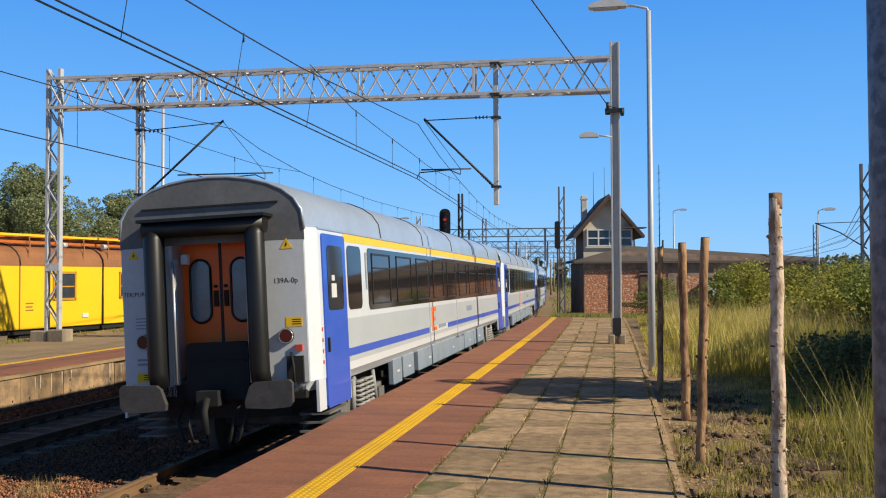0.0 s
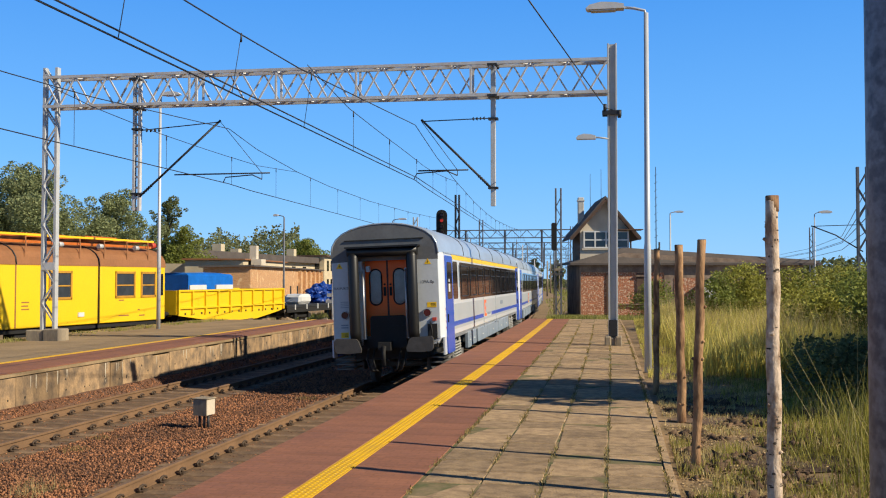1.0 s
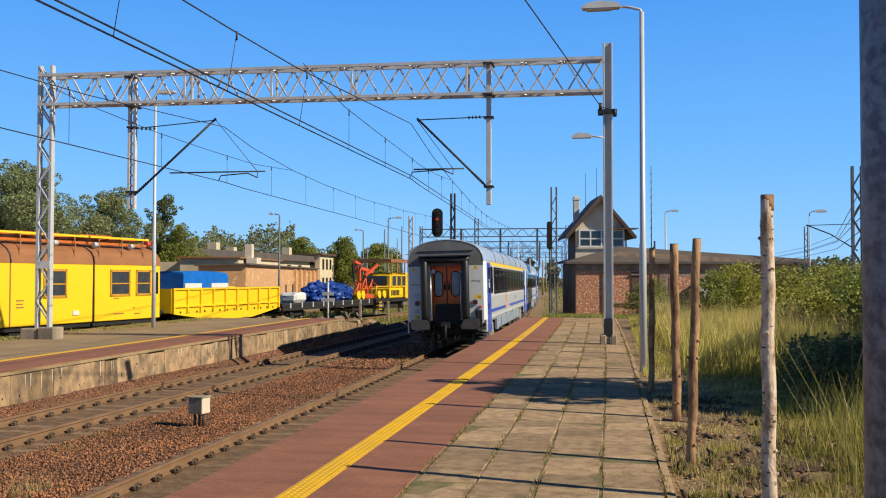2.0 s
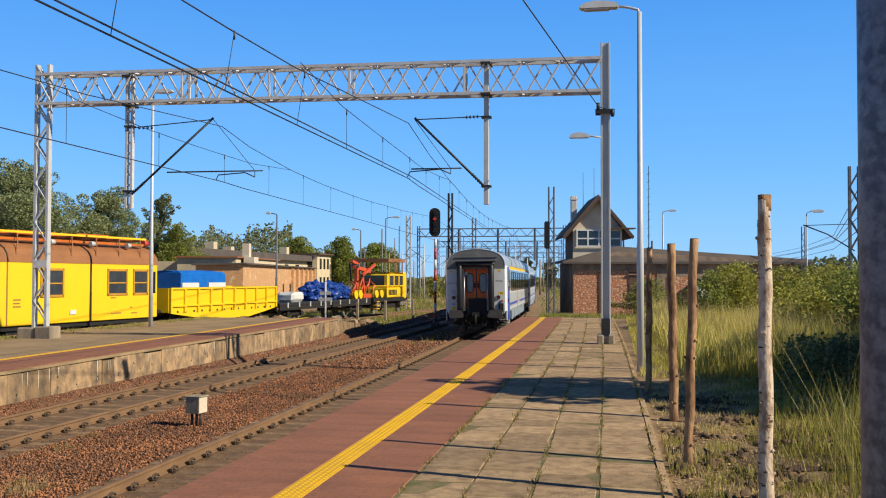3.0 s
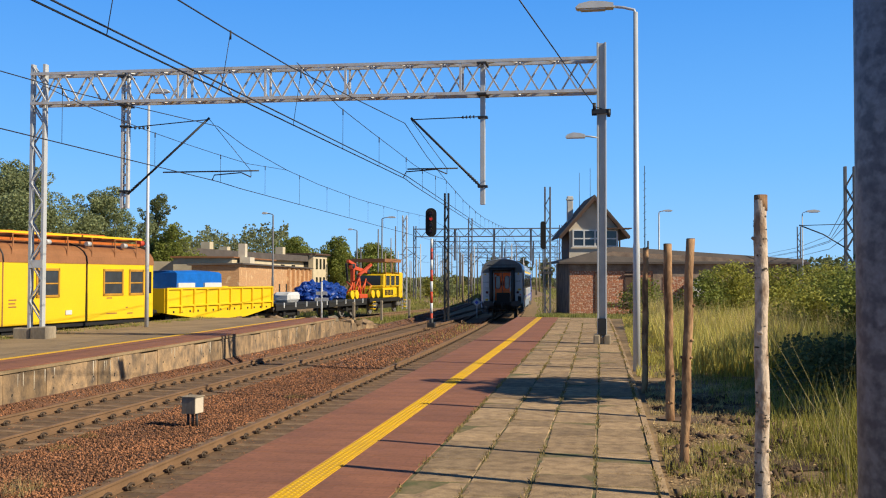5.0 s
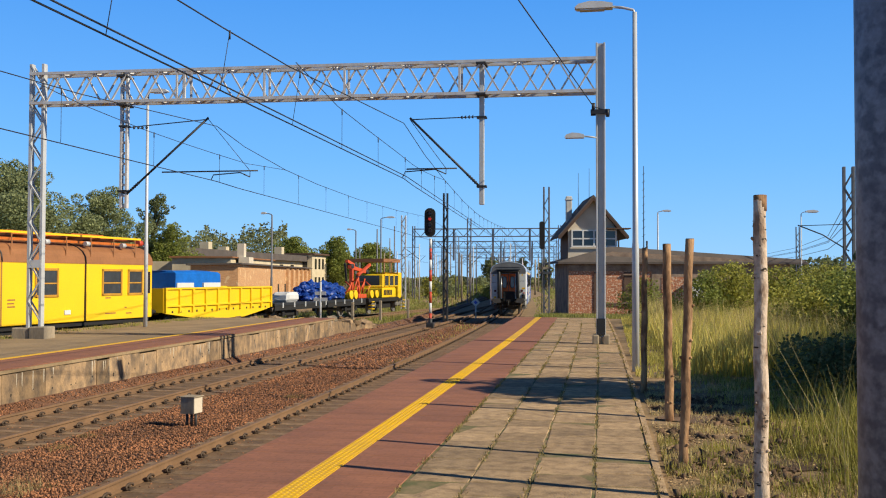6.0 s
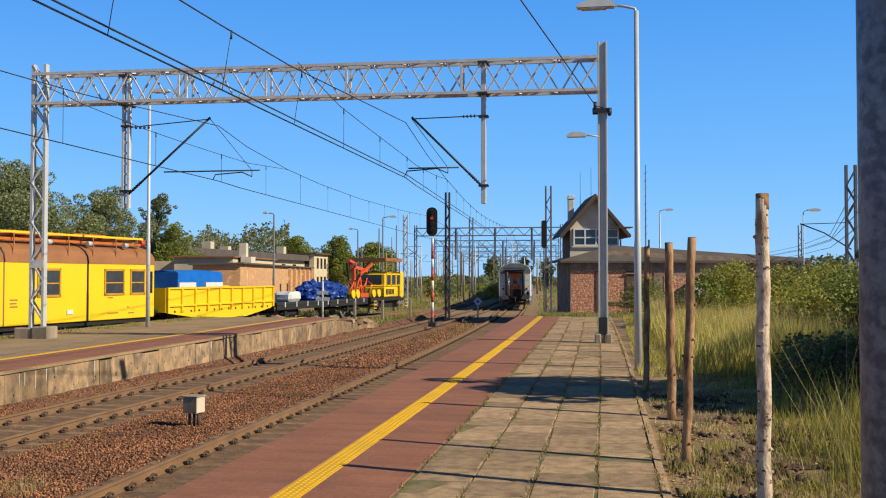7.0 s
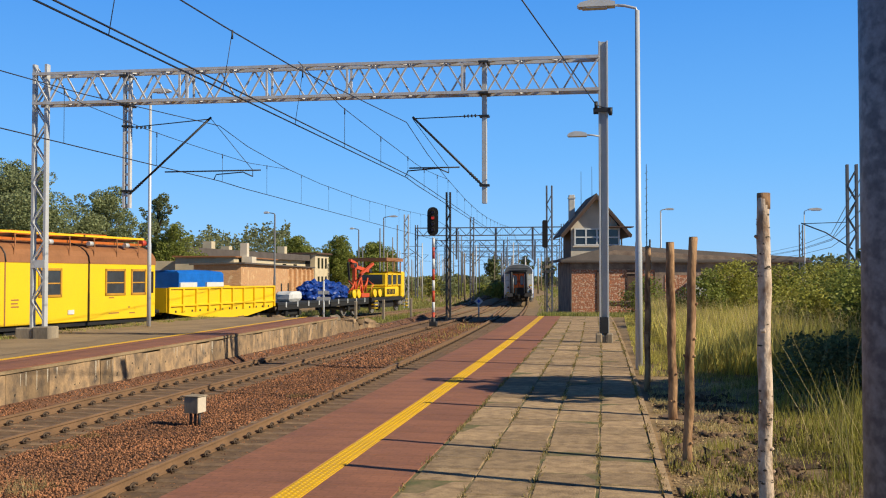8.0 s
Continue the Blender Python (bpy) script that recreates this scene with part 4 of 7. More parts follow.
            part("door_pillar", bm, M_TWHITE, body)
        bm = bmesh.new()
        for q, zc in enumerate((1.9, 1.75, 1.6, 1.45)):
            box(bm, s * HALF + (0.002 if s > 0 else -0.006), s * HALF + (0.006 if s > 0 else -0.002), 0.33, 0.38, zc - 0.05, zc)
        part("small_print", bm, M_REDP, body)
        # logo and small print as plain bars
        bm = bmesh.new()
        xx = s * HALF + (0.006 if s > 0 else -0.009)
        box(bm, xx, xx + 0.003, 8.75, 9.35, 1.42, 1.5)
        box(bm, xx, xx + 0.003, 8.75, 8.95, 1.5, 1.95)
        box(bm, xx, xx + 0.003, 9.05, 9.3, 1.85, 1.95)
        box(bm, xx, xx + 0.003, 9.05, 9.2, 1.64, 1.73)
        part("operator_logo", bm, M_TORANGE, body, "orange-red operator logo")
        bm = bmesh.new()
        for a, b, z0, z1 in ((9.6, 10.6, 1.45, 1.53), (14.2, 15.2, 1.7, 1.84), (1.7, 2.0, 1.02, 1.05), (2.9, 2.98, 2.4, 3.0), (12.5, 13.1, 1.1, 1.14), (13.4, 13.9, 1.1, 1.14)):
            box(bm, xx, xx + 0.003, a, b, z0, z1)
        part("small_print", bm, M_TSKIRT, body)
        # skirt boxes
        for a, b, z0 in ((5.0, 5.7, 0.62), (5.9, 6.9, 0.66), (7.4, 9.9, 0.66), (10.0, 13.9, 0.66), (14.1, 15.9, 0.66), (16.1, 18.2, 0.66)):
            bm = bmesh.new()
            box(bm, s * 1.28 - 0.06, s * 1.28 + 0.06, a, b, z0, 1.1, 0.02)
            skirt = part("equipment_box", bm, M_TSKIRT, c, "blue-grey underfloor equipment cover")
            bm = bmesh.new()
            box(bm, s * 1.345 - 0.006, s * 1.345 + 0.006, (a + b) / 2 - 0.12, (a + b) / 2 + 0.12, 0.84, 0.87)
            part("latch", bm, M_WHITE, skirt)
    # end walls, gangways, buffers
    for end, y, d in (("rear", 0.0, -1), ("front", LEN, 1)):
        for x0, x1 in ((-1.31, -0.62), (0.62, 1.31)):
            bm = bmesh.new()
            box(bm, x0, x1, min(y, y + d * 0.012), max(y, y + d * 0.012), 1.2, 3.11)
            wall = part("end_wall", bm, M_TENDGREY, c, "grey painted coach end with small lettering")
        for sx in (-0.72, 0.72):
            bm = bmesh.new()
            pipe(bm, [(sx, y + d * 0.2, 1.22), (sx, y + d * 0.26, 1.4), (sx, y + d * 0.26, 3.2), (sx, y + d * 0.2, 3.3)], 0.13, 12)
            box(bm, sx - 0.05, sx + 0.05, min(y, y + d * 0.2), max(y, y + d * 0.2), 1.24, 3.3)
            part("gangway_seal", bm, M_RUBBER, c, "black rubber gangway tube")
        bm = bmesh.new()
        pipe(bm, [(-0.86, y + d * 0.22, 3.33), (0.86, y + d * 0.22, 3.33)], 0.12, 12)
        box(bm, -0.8, 0.8, min(y, y + d * 0.2), max(y, y + d * 0.2), 3.24, 3.4)
        box(bm, -0.9, 0.9, min(y, y + d * 0.38), max(y, y + d * 0.38), 3.43, 3.47)
        seal = part("gangway_seal", bm, M_RUBBER, c, "black rubber gangway tube")
        # recessed gangway: bare metal jambs, ceiling and floor, the doors set back inside
        inn = y - d * 0.3
        for sx in (-1, 1):
            bm = bmesh.new()
            lo, hi = sorted((sx * 0.56, sx * 0.6))
            box(bm, lo, hi, min(y - d * 0.004, inn), max(y - d * 0.004, inn), 1.1, 3.2)
            box(bm, min(sx * 0.5, sx * 0.56), max(sx * 0.5, sx * 0.56), min(y - d * 0.02, y + d * 0.07), max(y - d * 0.02, y + d * 0.07), 1.22, 2.92)
            bar(bm, (sx * 0.53, y + d * 0.085, 1.24), (sx * 0.53, y + d * 0.085, 2.9), 0.022, n=8)
            part("gangway_post", bm, M_ALU, c, "bare aluminium gangway jamb")
        bm = bmesh.new()
        box(bm, -0.56, 0.56, min(y, inn), max(y, inn), 3.16, 3.2)
        part("gangway_ceiling", bm, M_RUBBER, c)
        bm = bmesh.new()
        box(bm, -0.56, 0.56, min(y, inn), max(y, inn), 1.06, 1.28)
        part("gangway_floor", bm, M_RUBBER, c)
        for sx in (-1, 1):
            bm = bmesh.new()
            a, b = sorted((sx * 0.008, sx * 0.56))
            box(bm, a, b, min(inn, inn - d * 0.04), max(inn, inn - d * 0.04), 1.28, 3.16)
            leaf = part("gangway_door", bm, M_TORANGE, c, "orange-red gangway door leaf")
            bm = bmesh.new()
            a, b = sorted((sx * 0.17, sx * 0.43))
            extrude(bm, rounded(a, b, 2.06, 2.9, 0.13, 6), min(inn, inn + d * 0.01), max(inn, inn + d * 0.01), "y")
            part("door_window", bm, M_PALEGLASS, leaf, "oval window, pale from reflections put in its colour, with rubber seal")
            bm = bmesh.new()
            ov = rounded(a - 0.02, b + 0.02, 2.04, 2.92, 0.15, 6)
            pipe(bm, [(u, inn + d * 0.012, v) for u, v in ov] + [(ov[0][0], inn + d * 0.012, ov[0][1])], 0.018, 5)
            part("window_seal", bm, M_RUBBER, leaf)
            bm = bmesh.new()
            box(bm, sx * 0.075 - 0.03, sx * 0.075 + 0.03, min(inn, inn + d * 0.03), max(inn, inn + d * 0.03), 2.26, 2.48)
            bar(bm, (sx * 0.075, inn, 2.54), (sx * 0.075, inn + d * 0.05, 2.54), 0.022, n=8)
            part("handle", bm, M_BLACK, leaf)
            bm = bmesh.new()
            box(bm, sx * 0.012 - 0.008, sx * 0.012 + 0.008, min(inn, inn + d * 0.012), max(inn, inn + d * 0.012), 1.28, 3.16)
            part("edge_seal", bm, M_RUBBER, leaf)
        bm = bmesh.new()
        box(bm, -0.5, -0.4, min(y - d * 0.2, y - d * 0.1), max(y - d * 0.2, y - d * 0.1), 2.86, 3.0, 0.01)
        part("lamp_box", bm, M_WHITE, c, "small white lamp housing in the gangway")
        bm = bmesh.new()
        extrude(bm, rounded(-0.38, 0.5, 1.0, 1.78, 0.07), min(y + d * 0.03, y + d * 0.1), max(y + d * 0.03, y + d * 0.1), "y")
        box(bm, -0.34, 0.46, min(y + d * 0.1, y + d * 0.125), max(y + d * 0.1, y + d * 0.125), 1.5, 1.53)
        part("bridge_plate", bm, M_BLACK, c, "folded-up black gangway bridge plate")
        for sx in (-1, 1):
            lo, hi = sorted((y + d * 0.34, y + d * 0.42))
            bm = bmesh.new()
            extrude(bm, [(sx * u, z) for u, z in ((0.56, 0.92), (0.55, 1.0), (0.62, 1.2), (0.68, 1.25), (1.16, 1.27), (1.2, 1.23), (1.2, 0.98), (1.15, 0.92), (0.9, 0.9))], lo, hi, "y")
            bf = part("buffer", bm, M_BUFFER, c, "worn dark rectangular buffer head")
            bm = bmesh.new()
            bar(bm, (sx * 0.88, y, 1.08), (sx * 0.88, y + d * 0.35, 1.08), 0.13, 0.11, 12)
            part("buffer_shank", bm, M_BLACK, bf)
        for sx in (-1.02, 1.02):
            bm = bmesh.new()
            bar(bm, (sx, y, 1.82), (sx, y + d * 0.05, 1.82), 0.105, n=18)
            ring = part("tail_lamp", bm, M_BLACK, c, "round unlit tail lamp with dark red lens")
            bm = bmesh.new()
            pipe(bm, [(sx + 0.095 * math.cos(q * 0.3491), y + d * 0.052, 1.82 + 0.095 * math.sin(q * 0.3491)) for q in range(19)], 0.009, 5)
            part("lamp_rim", bm, M_ALU, ring, "thin bright lamp rim")
            bm = bmesh.new()
            bar(bm, (sx, y + d * 0.05, 1.82), (sx, y + d * 0.06, 1.82), 0.08, n=18)
            part("lens", bm, M_TAIL, ring)
            bm = bmesh.new()
            box(bm, sx + 0.12, sx + 0.22, min(y, y + d * 0.05), max(y, y + d * 0.05), 1.62, 1.7)
            part("reflector", bm, M_REDP, c, "small red reflector")
        bm = bmesh.new()
        pipe(bm, [(1.08, y + d * 0.03, 1.6), (1.13, y + d * 0.1, 1.4), (1.13, y + d * 0.1, 1.2)], 0.018, 6)
        box(bm, 1.02, 1.25, min(y, y + d * 0.06), max(y, y + d * 0.06), 1.2, 1.55)
        part("cable_socket", bm, M_BLACK, c, "black electric coupler socket")
        bm = bmesh.new()
        box(bm, -0.15, 0.15, min(y, y + d * 0.35), max(y, y + d * 0.35), 0.95, 1.15)
        pipe(bm, [(0, y + d * 0.35, 1.05), (0, y + d * 0.45, 0.9), (0, y + d * 0.42, 0.6)], 0.05, 6)
        for sx in (-0.45, -0.3, 0.35, 0.5):
            pipe(bm, [(sx, y + d * 0.05, 1.0), (sx, y + d * 0.3, 0.75), (sx * 0.8, y + d * 0.32, 0.5), (sx * 0.6, y + d * 0.15, 0.45)], 0.025, 6)
        part("coupling", bm, M_BLACK, c, "black screw coupling with brake hoses")
        bm = bmesh.new()
        box(bm, -1.25, 1.25, min(y, y + d * -0.4), max(y, y + d * -0.4), 0.98, 1.22)
        part("headstock", bm, M_BLACK, c, "black headstock beam")
        if d < 0:
            triangle_sign(wall, -1.13, y - 0.013, 3.02, 0.085)
            triangle_sign(wall, 1.07, y - 0.013, 3.05, 0.085)
            lettering(wall, "139A-0p", 1.04, y - 0.0135, 2.53, 0.1, M_BLACK)
            lettering(wall, "TEK/PUR/23", -1.09, y - 0.0135, 2.45, 0.082, M_BLACK)
            for x0, x1, z0, z1 in ((1.02, 1.25, 1.94, 2.07), (-1.14, -0.95, 1.27, 1.4)):
                bm = bmesh.new()
                box(bm, x0, x1, y - 0.016, y - 0.012, z0, z1)
                lab = part("yellow_label", bm, M_TYELL, c, "yellow maintenance label")
                bm = bmesh.new()
                for q in range(3):
                    box(bm, x0 + 0.09, x1 - 0.02, y - 0.018, y - 0.0165, z0 + 0.03 + q * 0.03, z0 + 0.042 + q * 0.03)
                part("small_print", bm, M_BLACK, lab)
            bm = bmesh.new()
            for k in range(4):
                box(bm, -1.13, -0.92, y - 0.016, y - 0.012, 2.0 + k * 0.045, 2.015 + k * 0.045)
            for k in range(2):
                box(bm, -1.13, -0.95, y - 0.016, y - 0.012, 1.5 + k * 0.06, 1.53 + k * 0.06)
            part("small_print", bm, M_TSKIRT, wall)
    # underframe and bogies
    bm = bmesh.new()
    box(bm, -0.9, 0.9, 0.4, LEN - 0.4, 0.7, 1.06)
    part("underframe", bm, M_BLACK, c, "black underframe")
    for yb in (3.2, LEN - 3.2):
        for s in (-1, 1):
            bm = bmesh.new()
            extrude(bm, [(yb - 1.7, 0.55), (yb - 1.2, 0.62), (yb - 0.7, 0.45), (yb + 0.7, 0.45), (yb + 1.2, 0.62), (yb + 1.7, 0.55), (yb + 1.7, 0.72), (yb - 1.7, 0.72)], s * 1.05 - 0.06, s * 1.05 + 0.06, "x")
            for a in (-1.25, 1.25):
                box(bm, s * 1.12 - 0.1, s * 1.12 + 0.1, yb + a - 0.2, yb + a + 0.2, 0.34, 0.66)
            bogie = part("bogie_frame", bm, M_BOGIE, c, "dusty grey bogie frame with coil springs")
            for k in (-0.34, 0.0, 0.34):
                bm = bmesh.new()
                pipe(bm, [(s * 1.2 + 0.1 * math.cos(q * 1.05), yb + k + 0.1 * math.sin(q * 1.05), 0.48 + 0.0125 * q) for q in range(37)], 0.022, 5)
                part("coil_spring", bm, M_SPRING, bogie, "dusty grey coil spring")
            for k in (-0.75, 0.75):
                bm = bmesh.new()
                bar(bm, (s * 1.22, yb + k, 0.5), (s * 1.22, yb + k * 0.85, 1.02), 0.05, 0.035, 10)
                part("damper", bm, M_SPRING, bogie, "grey tubular damper")
        for a in (-1.25, 1.25):
            bm = bmesh.new()
            bar(bm, (-0.8, yb + a, 0.46), (0.8, yb + a, 0.46), 0.08, n=10)
            for s in (-1, 1):
                bar(bm, (s * 0.69, yb + a, 0.46), (s * 0.82, yb + a, 0.46), 0.46, n=28)
            part("wheelset", bm, M_BOGIE, bogie, "steel wheelset")
    return c


coaches = [build_coach(True), build_coach(False)]
for _ in range(2):
    coaches.append(copy_thing(coaches[1], pose(0, 0, 0)))


def train_at(t):
    """Distance of the last coach's rear along the track."""
    return 12.42 + 10.65 * t - 0.055 * t * t


def cant(y):
    """The curve tilts the train towards its inside, less and less towards the points."""
    return 2.8 - 2.4 * min(1.0, max(0.0, (y - 16) / 34.0))


def coach_pose(y0):
    a, b = NEAR_X + track_bend(y0 + 3.2), NEAR_X + track_bend(y0 + LEN - 3.2)
    za, zb = drop(y0 + 3.2), drop(y0 + LEN - 3.2)
    fall = (zb - za) / (LEN - 6.4)
    slope = (b - a) / (LEN - 6.4)
    return pose(a - slope * 3.2 + 0.05 * cant(y0), y0, za - fall * 3.2, math.degrees(math.atan(fall)), -cant(y0), -math.degrees(math.atan(slope)))


def motions():
    for k, c in enumerate(coaches):
        walk(c, [(t, coach_pose(train_at(t) + 24.5 * k)) for t in (0, 0.5, 1, 1.5, 2, 2.5, 3, 3.5, 4, 5, 6, 7, 8)])


# ---- brick material ----
def brick_mat(name, a, b, mortar, patch, amount, scale=4.0, mortar_size=0.012):
    m = mat(name, a, 0.92, vary=0.3, scale=0.9, grain=14, bump=0.0)
    a, b, mortar, patch = [[c * PAINT for c in q] for q in (a, b, mortar, patch)]
    nt = m.node_tree
    n, ln = nt.nodes, nt.links
    tc, tex, mx = n.new("ShaderNodeTexCoord"), n.new("ShaderNodeTexBrick"), n.new("ShaderNodeMix")
    sep, com, add = n.new("ShaderNodeSeparateXYZ"), n.new("ShaderNodeCombineXYZ"), n.new("ShaderNodeMath")
    add.operation = "ADD"
    ln.new(tc.outputs["Object"], sep.inputs[0])
    ln.new(sep.outputs[0], add.inputs[0])
    ln.new(sep.outputs[1], add.inputs[1])
    ln.new(add.outputs[0], com.inputs[0])
    ln.new(sep.outputs[2], com.inputs[1])
    ln.new(com.outputs[0], tex.inputs["Vector"])
    tex.inputs["Color1"].default_value, tex.inputs["Color2"].default_value, tex.inputs["Mortar"].default_value = (*a, 1), (*b, 1), (*mortar, 1)
    tex.inputs["Scale"].default_value, tex.inputs["Mortar Size"].default_value = 1.0, mortar_size
    tex.inputs["Brick Width"].default_value, tex.inputs["Row Height"].default_value = 0.26, 0.075
    nz = n.new("ShaderNodeTexNoise")
    nz.inputs["Scale"].default_value, nz.inputs["Detail"].default_value = scale, 5
    ln.new(tc.outputs["Object"], nz.inputs[0])
    rp = n.new("ShaderNodeMapRange")
    rp.inputs[1].default_value, rp.inputs[2].default_value = 0.62 - amount * 0.3, 0.66 - amount * 0.3
    ln.new(nz.outputs[0], rp.inputs[0])
    mx.data_type = "RGBA"
    ln.new(rp.outputs[0], mx.inputs[0])
    ln.new(tex.outputs[0], mx.inputs[6])
    mx.inputs[7].default_value = (*patch, 1)
    hs = [x for x in n if x.type == "HUE_SAT"][0]
    ln.new(mx.outputs[2], hs.inputs["Color"])
    bp = n.new("ShaderNodeBump")
    bp.inputs["Strength"].default_value, bp.inputs["Distance"].default_value = 0.6, 0.02
    ln.new(tex.outputs["Fac"], bp.inputs["Height"])
    bp.invert = True
    ln.new(bp.outputs[0], n["Principled BSDF"].inputs["Normal"])
    return m


M_BRICKWALL = brick_mat("flaking_red_brickwork", (0.60, 0.20, 0.085), (0.34, 0.105, 0.05), (0.40, 0.26, 0.17), (0.68, 0.48, 0.33), 0.28, 9.0)
M_ORWALL = brick_mat("orange_brickwork", (0.74, 0.40, 0.18), (0.56, 0.27, 0.11), (0.56, 0.38, 0.22), (0.78, 0.54, 0.3), 0.12, 1.6)
M_REDORANGE = mat("red_orange_crane_paint", (0.68, 0.10, 0.03), 0.5, vary=0.2)
M_LIT = bpy.data.materials.new("lit_red_lamp")
M_LIT.use_nodes = True
M_LIT.node_tree.nodes["Principled BSDF"].inputs["Base Color"].default_value = (0.5, 0.02, 0.02, 1)
M_LIT.node_tree.nodes["Principled BSDF"].inputs["Emission Color"].default_value = (1.0, 0.06, 0.04, 1)
M_LIT.node_tree.nodes["Principled BSDF"].inputs["Emission Strength"].default_value = 0.25


# ---- works wagons on the siding ----
def on_siding(y):
    return pose(siding_x(y), y, 0, 0, 0, -math.degrees(math.atan(SLOPE)))


def wagon_running_gear(w, y0, y1):
    for yb in (y0 + 2.3, y1 - 2.3):
        for s in (-1, 1):
            bm = bmesh.new()
            extrude(bm, [(yb - 1.3, 0.5), (yb - 0.9, 0.72), (yb + 0.9, 0.72), (yb + 1.3, 0.5), (yb + 0.9, 0.4), (yb - 0.9, 0.4)], s * 1.02 - 0.05, s * 1.02 + 0.05, "x")
            for a in (-0.9, 0.9):
                box(bm, s * 1.1 - 0.1, s * 1.1 + 0.1, yb + a - 0.15, yb + a + 0.15, 0.34, 0.62)
            bogie = part("bogie_frame", bm, M_BLACK, w, "black bogie frame")
        for a in (-0.9, 0.9):
            bm = bmesh.new()
            bar(bm, (-0.8, yb + a, 0.46), (0.8, yb + a, 0.46), 0.08, n=8)
            for s in (-1, 1):
                bar(bm, (s * 0.69, yb + a, 0.46), (s * 0.82, yb + a, 0.46), 0.46, n=22)
            part("wheelset", bm, M_BOGIE, bogie, "steel wheelset")
    for y, d in ((y0, -1), (y1, 1)):
        for sx in (-0.88, 0.88):
            bm = bmesh.new()
            bar(bm, (sx, y, 1.03), (sx, y + d * 0.5, 1.03), 0.09, n=10)
            bar(bm, (sx, y + d * 0.5, 1.03), (sx, y + d * 0.56, 1.03), 0.22, n=16)
            part("buffer", bm, M_BLACK, w)


M_OCHRE = mat("ochre_window_frame", (0.60, 0.30, 0.03), 0.6, vary=0.25, scale=4)
# glass colour lifted to blue-grey for the sky reflected in the panes
M_SKYPANE = mat("sky_toned_wagon_glass", (0.055, 0.065, 0.075), 0.15, vary=0.3, scale=3, spec=0.6)


def build_tool_wagon():
    w = thing("tool_wagon", on_siding(40.6), "bright yellow box-bodied works wagon with a brown roof and roof walkway", "railway wagon", "parked works wagons")
    y0, y1 = -15.6, 0.0
    bm = bmesh.new()
    box(bm, -1.4, 1.4, y0, y1, 0.84, 3.16, 0.02)
    part("body", bm, M_YELLOW, w)
    bm = bmesh.new()
    pr = [(1.42 * math.cos(math.pi * k / 12), 3.14 + 0.86 * math.sin(math.pi * k / 12) ** 0.8) for k in range(13)]
    extrude(bm, pr, y0 - 0.03, y1 + 0.03, "y")
    roof = part("roof", bm, M_BROWNROOF, w, "dull brown curved roof")
    for y in (-4.6, -9.2, -13.5):
        bm = bmesh.new()
        pipe(bm, [(u * 1.005, y, z + 0.01) for u, z in pr], 0.03, 5)
        part("roof_seam", bm, M_DARKSTEEL, roof)
        bm = bmesh.new()
        box(bm, 1.398, 1.412, y - 0.03, y + 0.03, 0.86, 3.14)
        part("body_seam", bm, M_BROWNROOF, w)
    # walkway with rails on the roof
    for y in (-0.9, -2.4, -3.9, -5.4, -6.9, -8.4, -9.9, -11.4, -12.9, -14.4):
        bm = bmesh.new()
        pipe(bm, [(1.36, y - 0.35, 3.42), (1.22, y - 0.1, 3.85), (1.1, y, 4.2)], 0.025, 6)
        pipe(bm, [(-1.36, y - 0.35, 3.42), (-1.22, y - 0.1, 3.85), (-1.1, y, 4.2)], 0.025, 6)
        box(bm, -1.12, 1.12, y - 0.04, y + 0.04, 4.14, 4.22)
        part("walkway_bracket", bm, M_BROWNROOF, roof, "brown walkway bracket")
    for x in (-1.1, -0.4, 0.4, 1.1):
        bm = bmesh.new()
        box(bm, x - 0.05, x + 0.05, y0 + 0.5, y1 - 0.5, 4.22, 4.3)
        part("walkway_rail", bm, M_TYELL if x > 1 else M_ORANGE, roof, "orange walkway rail")
    bm = bmesh.new()
    box(bm, 0.92, 1.02, y0 + 0.5, y1 - 0.5, 3.96, 4.06)
    box(bm, -0.6, 0.6, -4.5, -2.4, 4.3, 4.38)
    box(bm, -0.5, 0.5, -8.0, -5.5, 4.3, 4.36)
    part("ladder", bm, M_ORANGE, roof, "orange ladder lying on the roof")
    for y in (-1.8, -4.2, -6.6):
        bm = bmesh.new()
        bar(bm, (1.15, y - 0.12, 3.95), (1.15, y + 0.12, 3.95), 0.1, n=12)
        part("pulley", bm, M_STEEL, roof)
    bm = bmesh.new()
    bar(bm, (0.6, y1 + 0.02, 4.12), (0.6, y1 + 0.3, 4.12), 0.14, n=12)
    part("end_lamp", bm, M_REDP, roof, "red lamp housing")
    for a, b in ((-7.5, -6.2), (-3.55, -2.2), (-1.8, -0.72), (-11.8, -10.5)):
        bm = bmesh.new()
        box(bm, 1.36, 1.405, a + 0.05, b - 0.05, 1.9, 2.88)
        win = part("window", bm, M_SKYPANE, w, "dark barred window in a brown frame")
        bm = bmesh.new()
        window_frame(bm, a, b, 1.84, 2.94, 1.4, 0.035, 0.09)
        part("window_frame", bm, M_OCHRE, win, "ochre window frame")
        bm = bmesh.new()
        box(bm, 1.405, 1.425, a, b, 2.34, 2.39)
        part("window_bar", bm, M_OCHRE, win)
    bm = bmesh.new()
    box(bm, 1.37, 1.41, -0.5, -0.15, 1.9, 2.85)
    part("window", bm, M_WINDOW, w, "narrow dark window")
    bm = bmesh.new()
    box(bm, 1.4, 1.44, -5.85, -5.5, 1.15, 1.32)
    part("lamp_box", bm, M_WHITE, w, "small white lamp box")
    bm = bmesh.new()
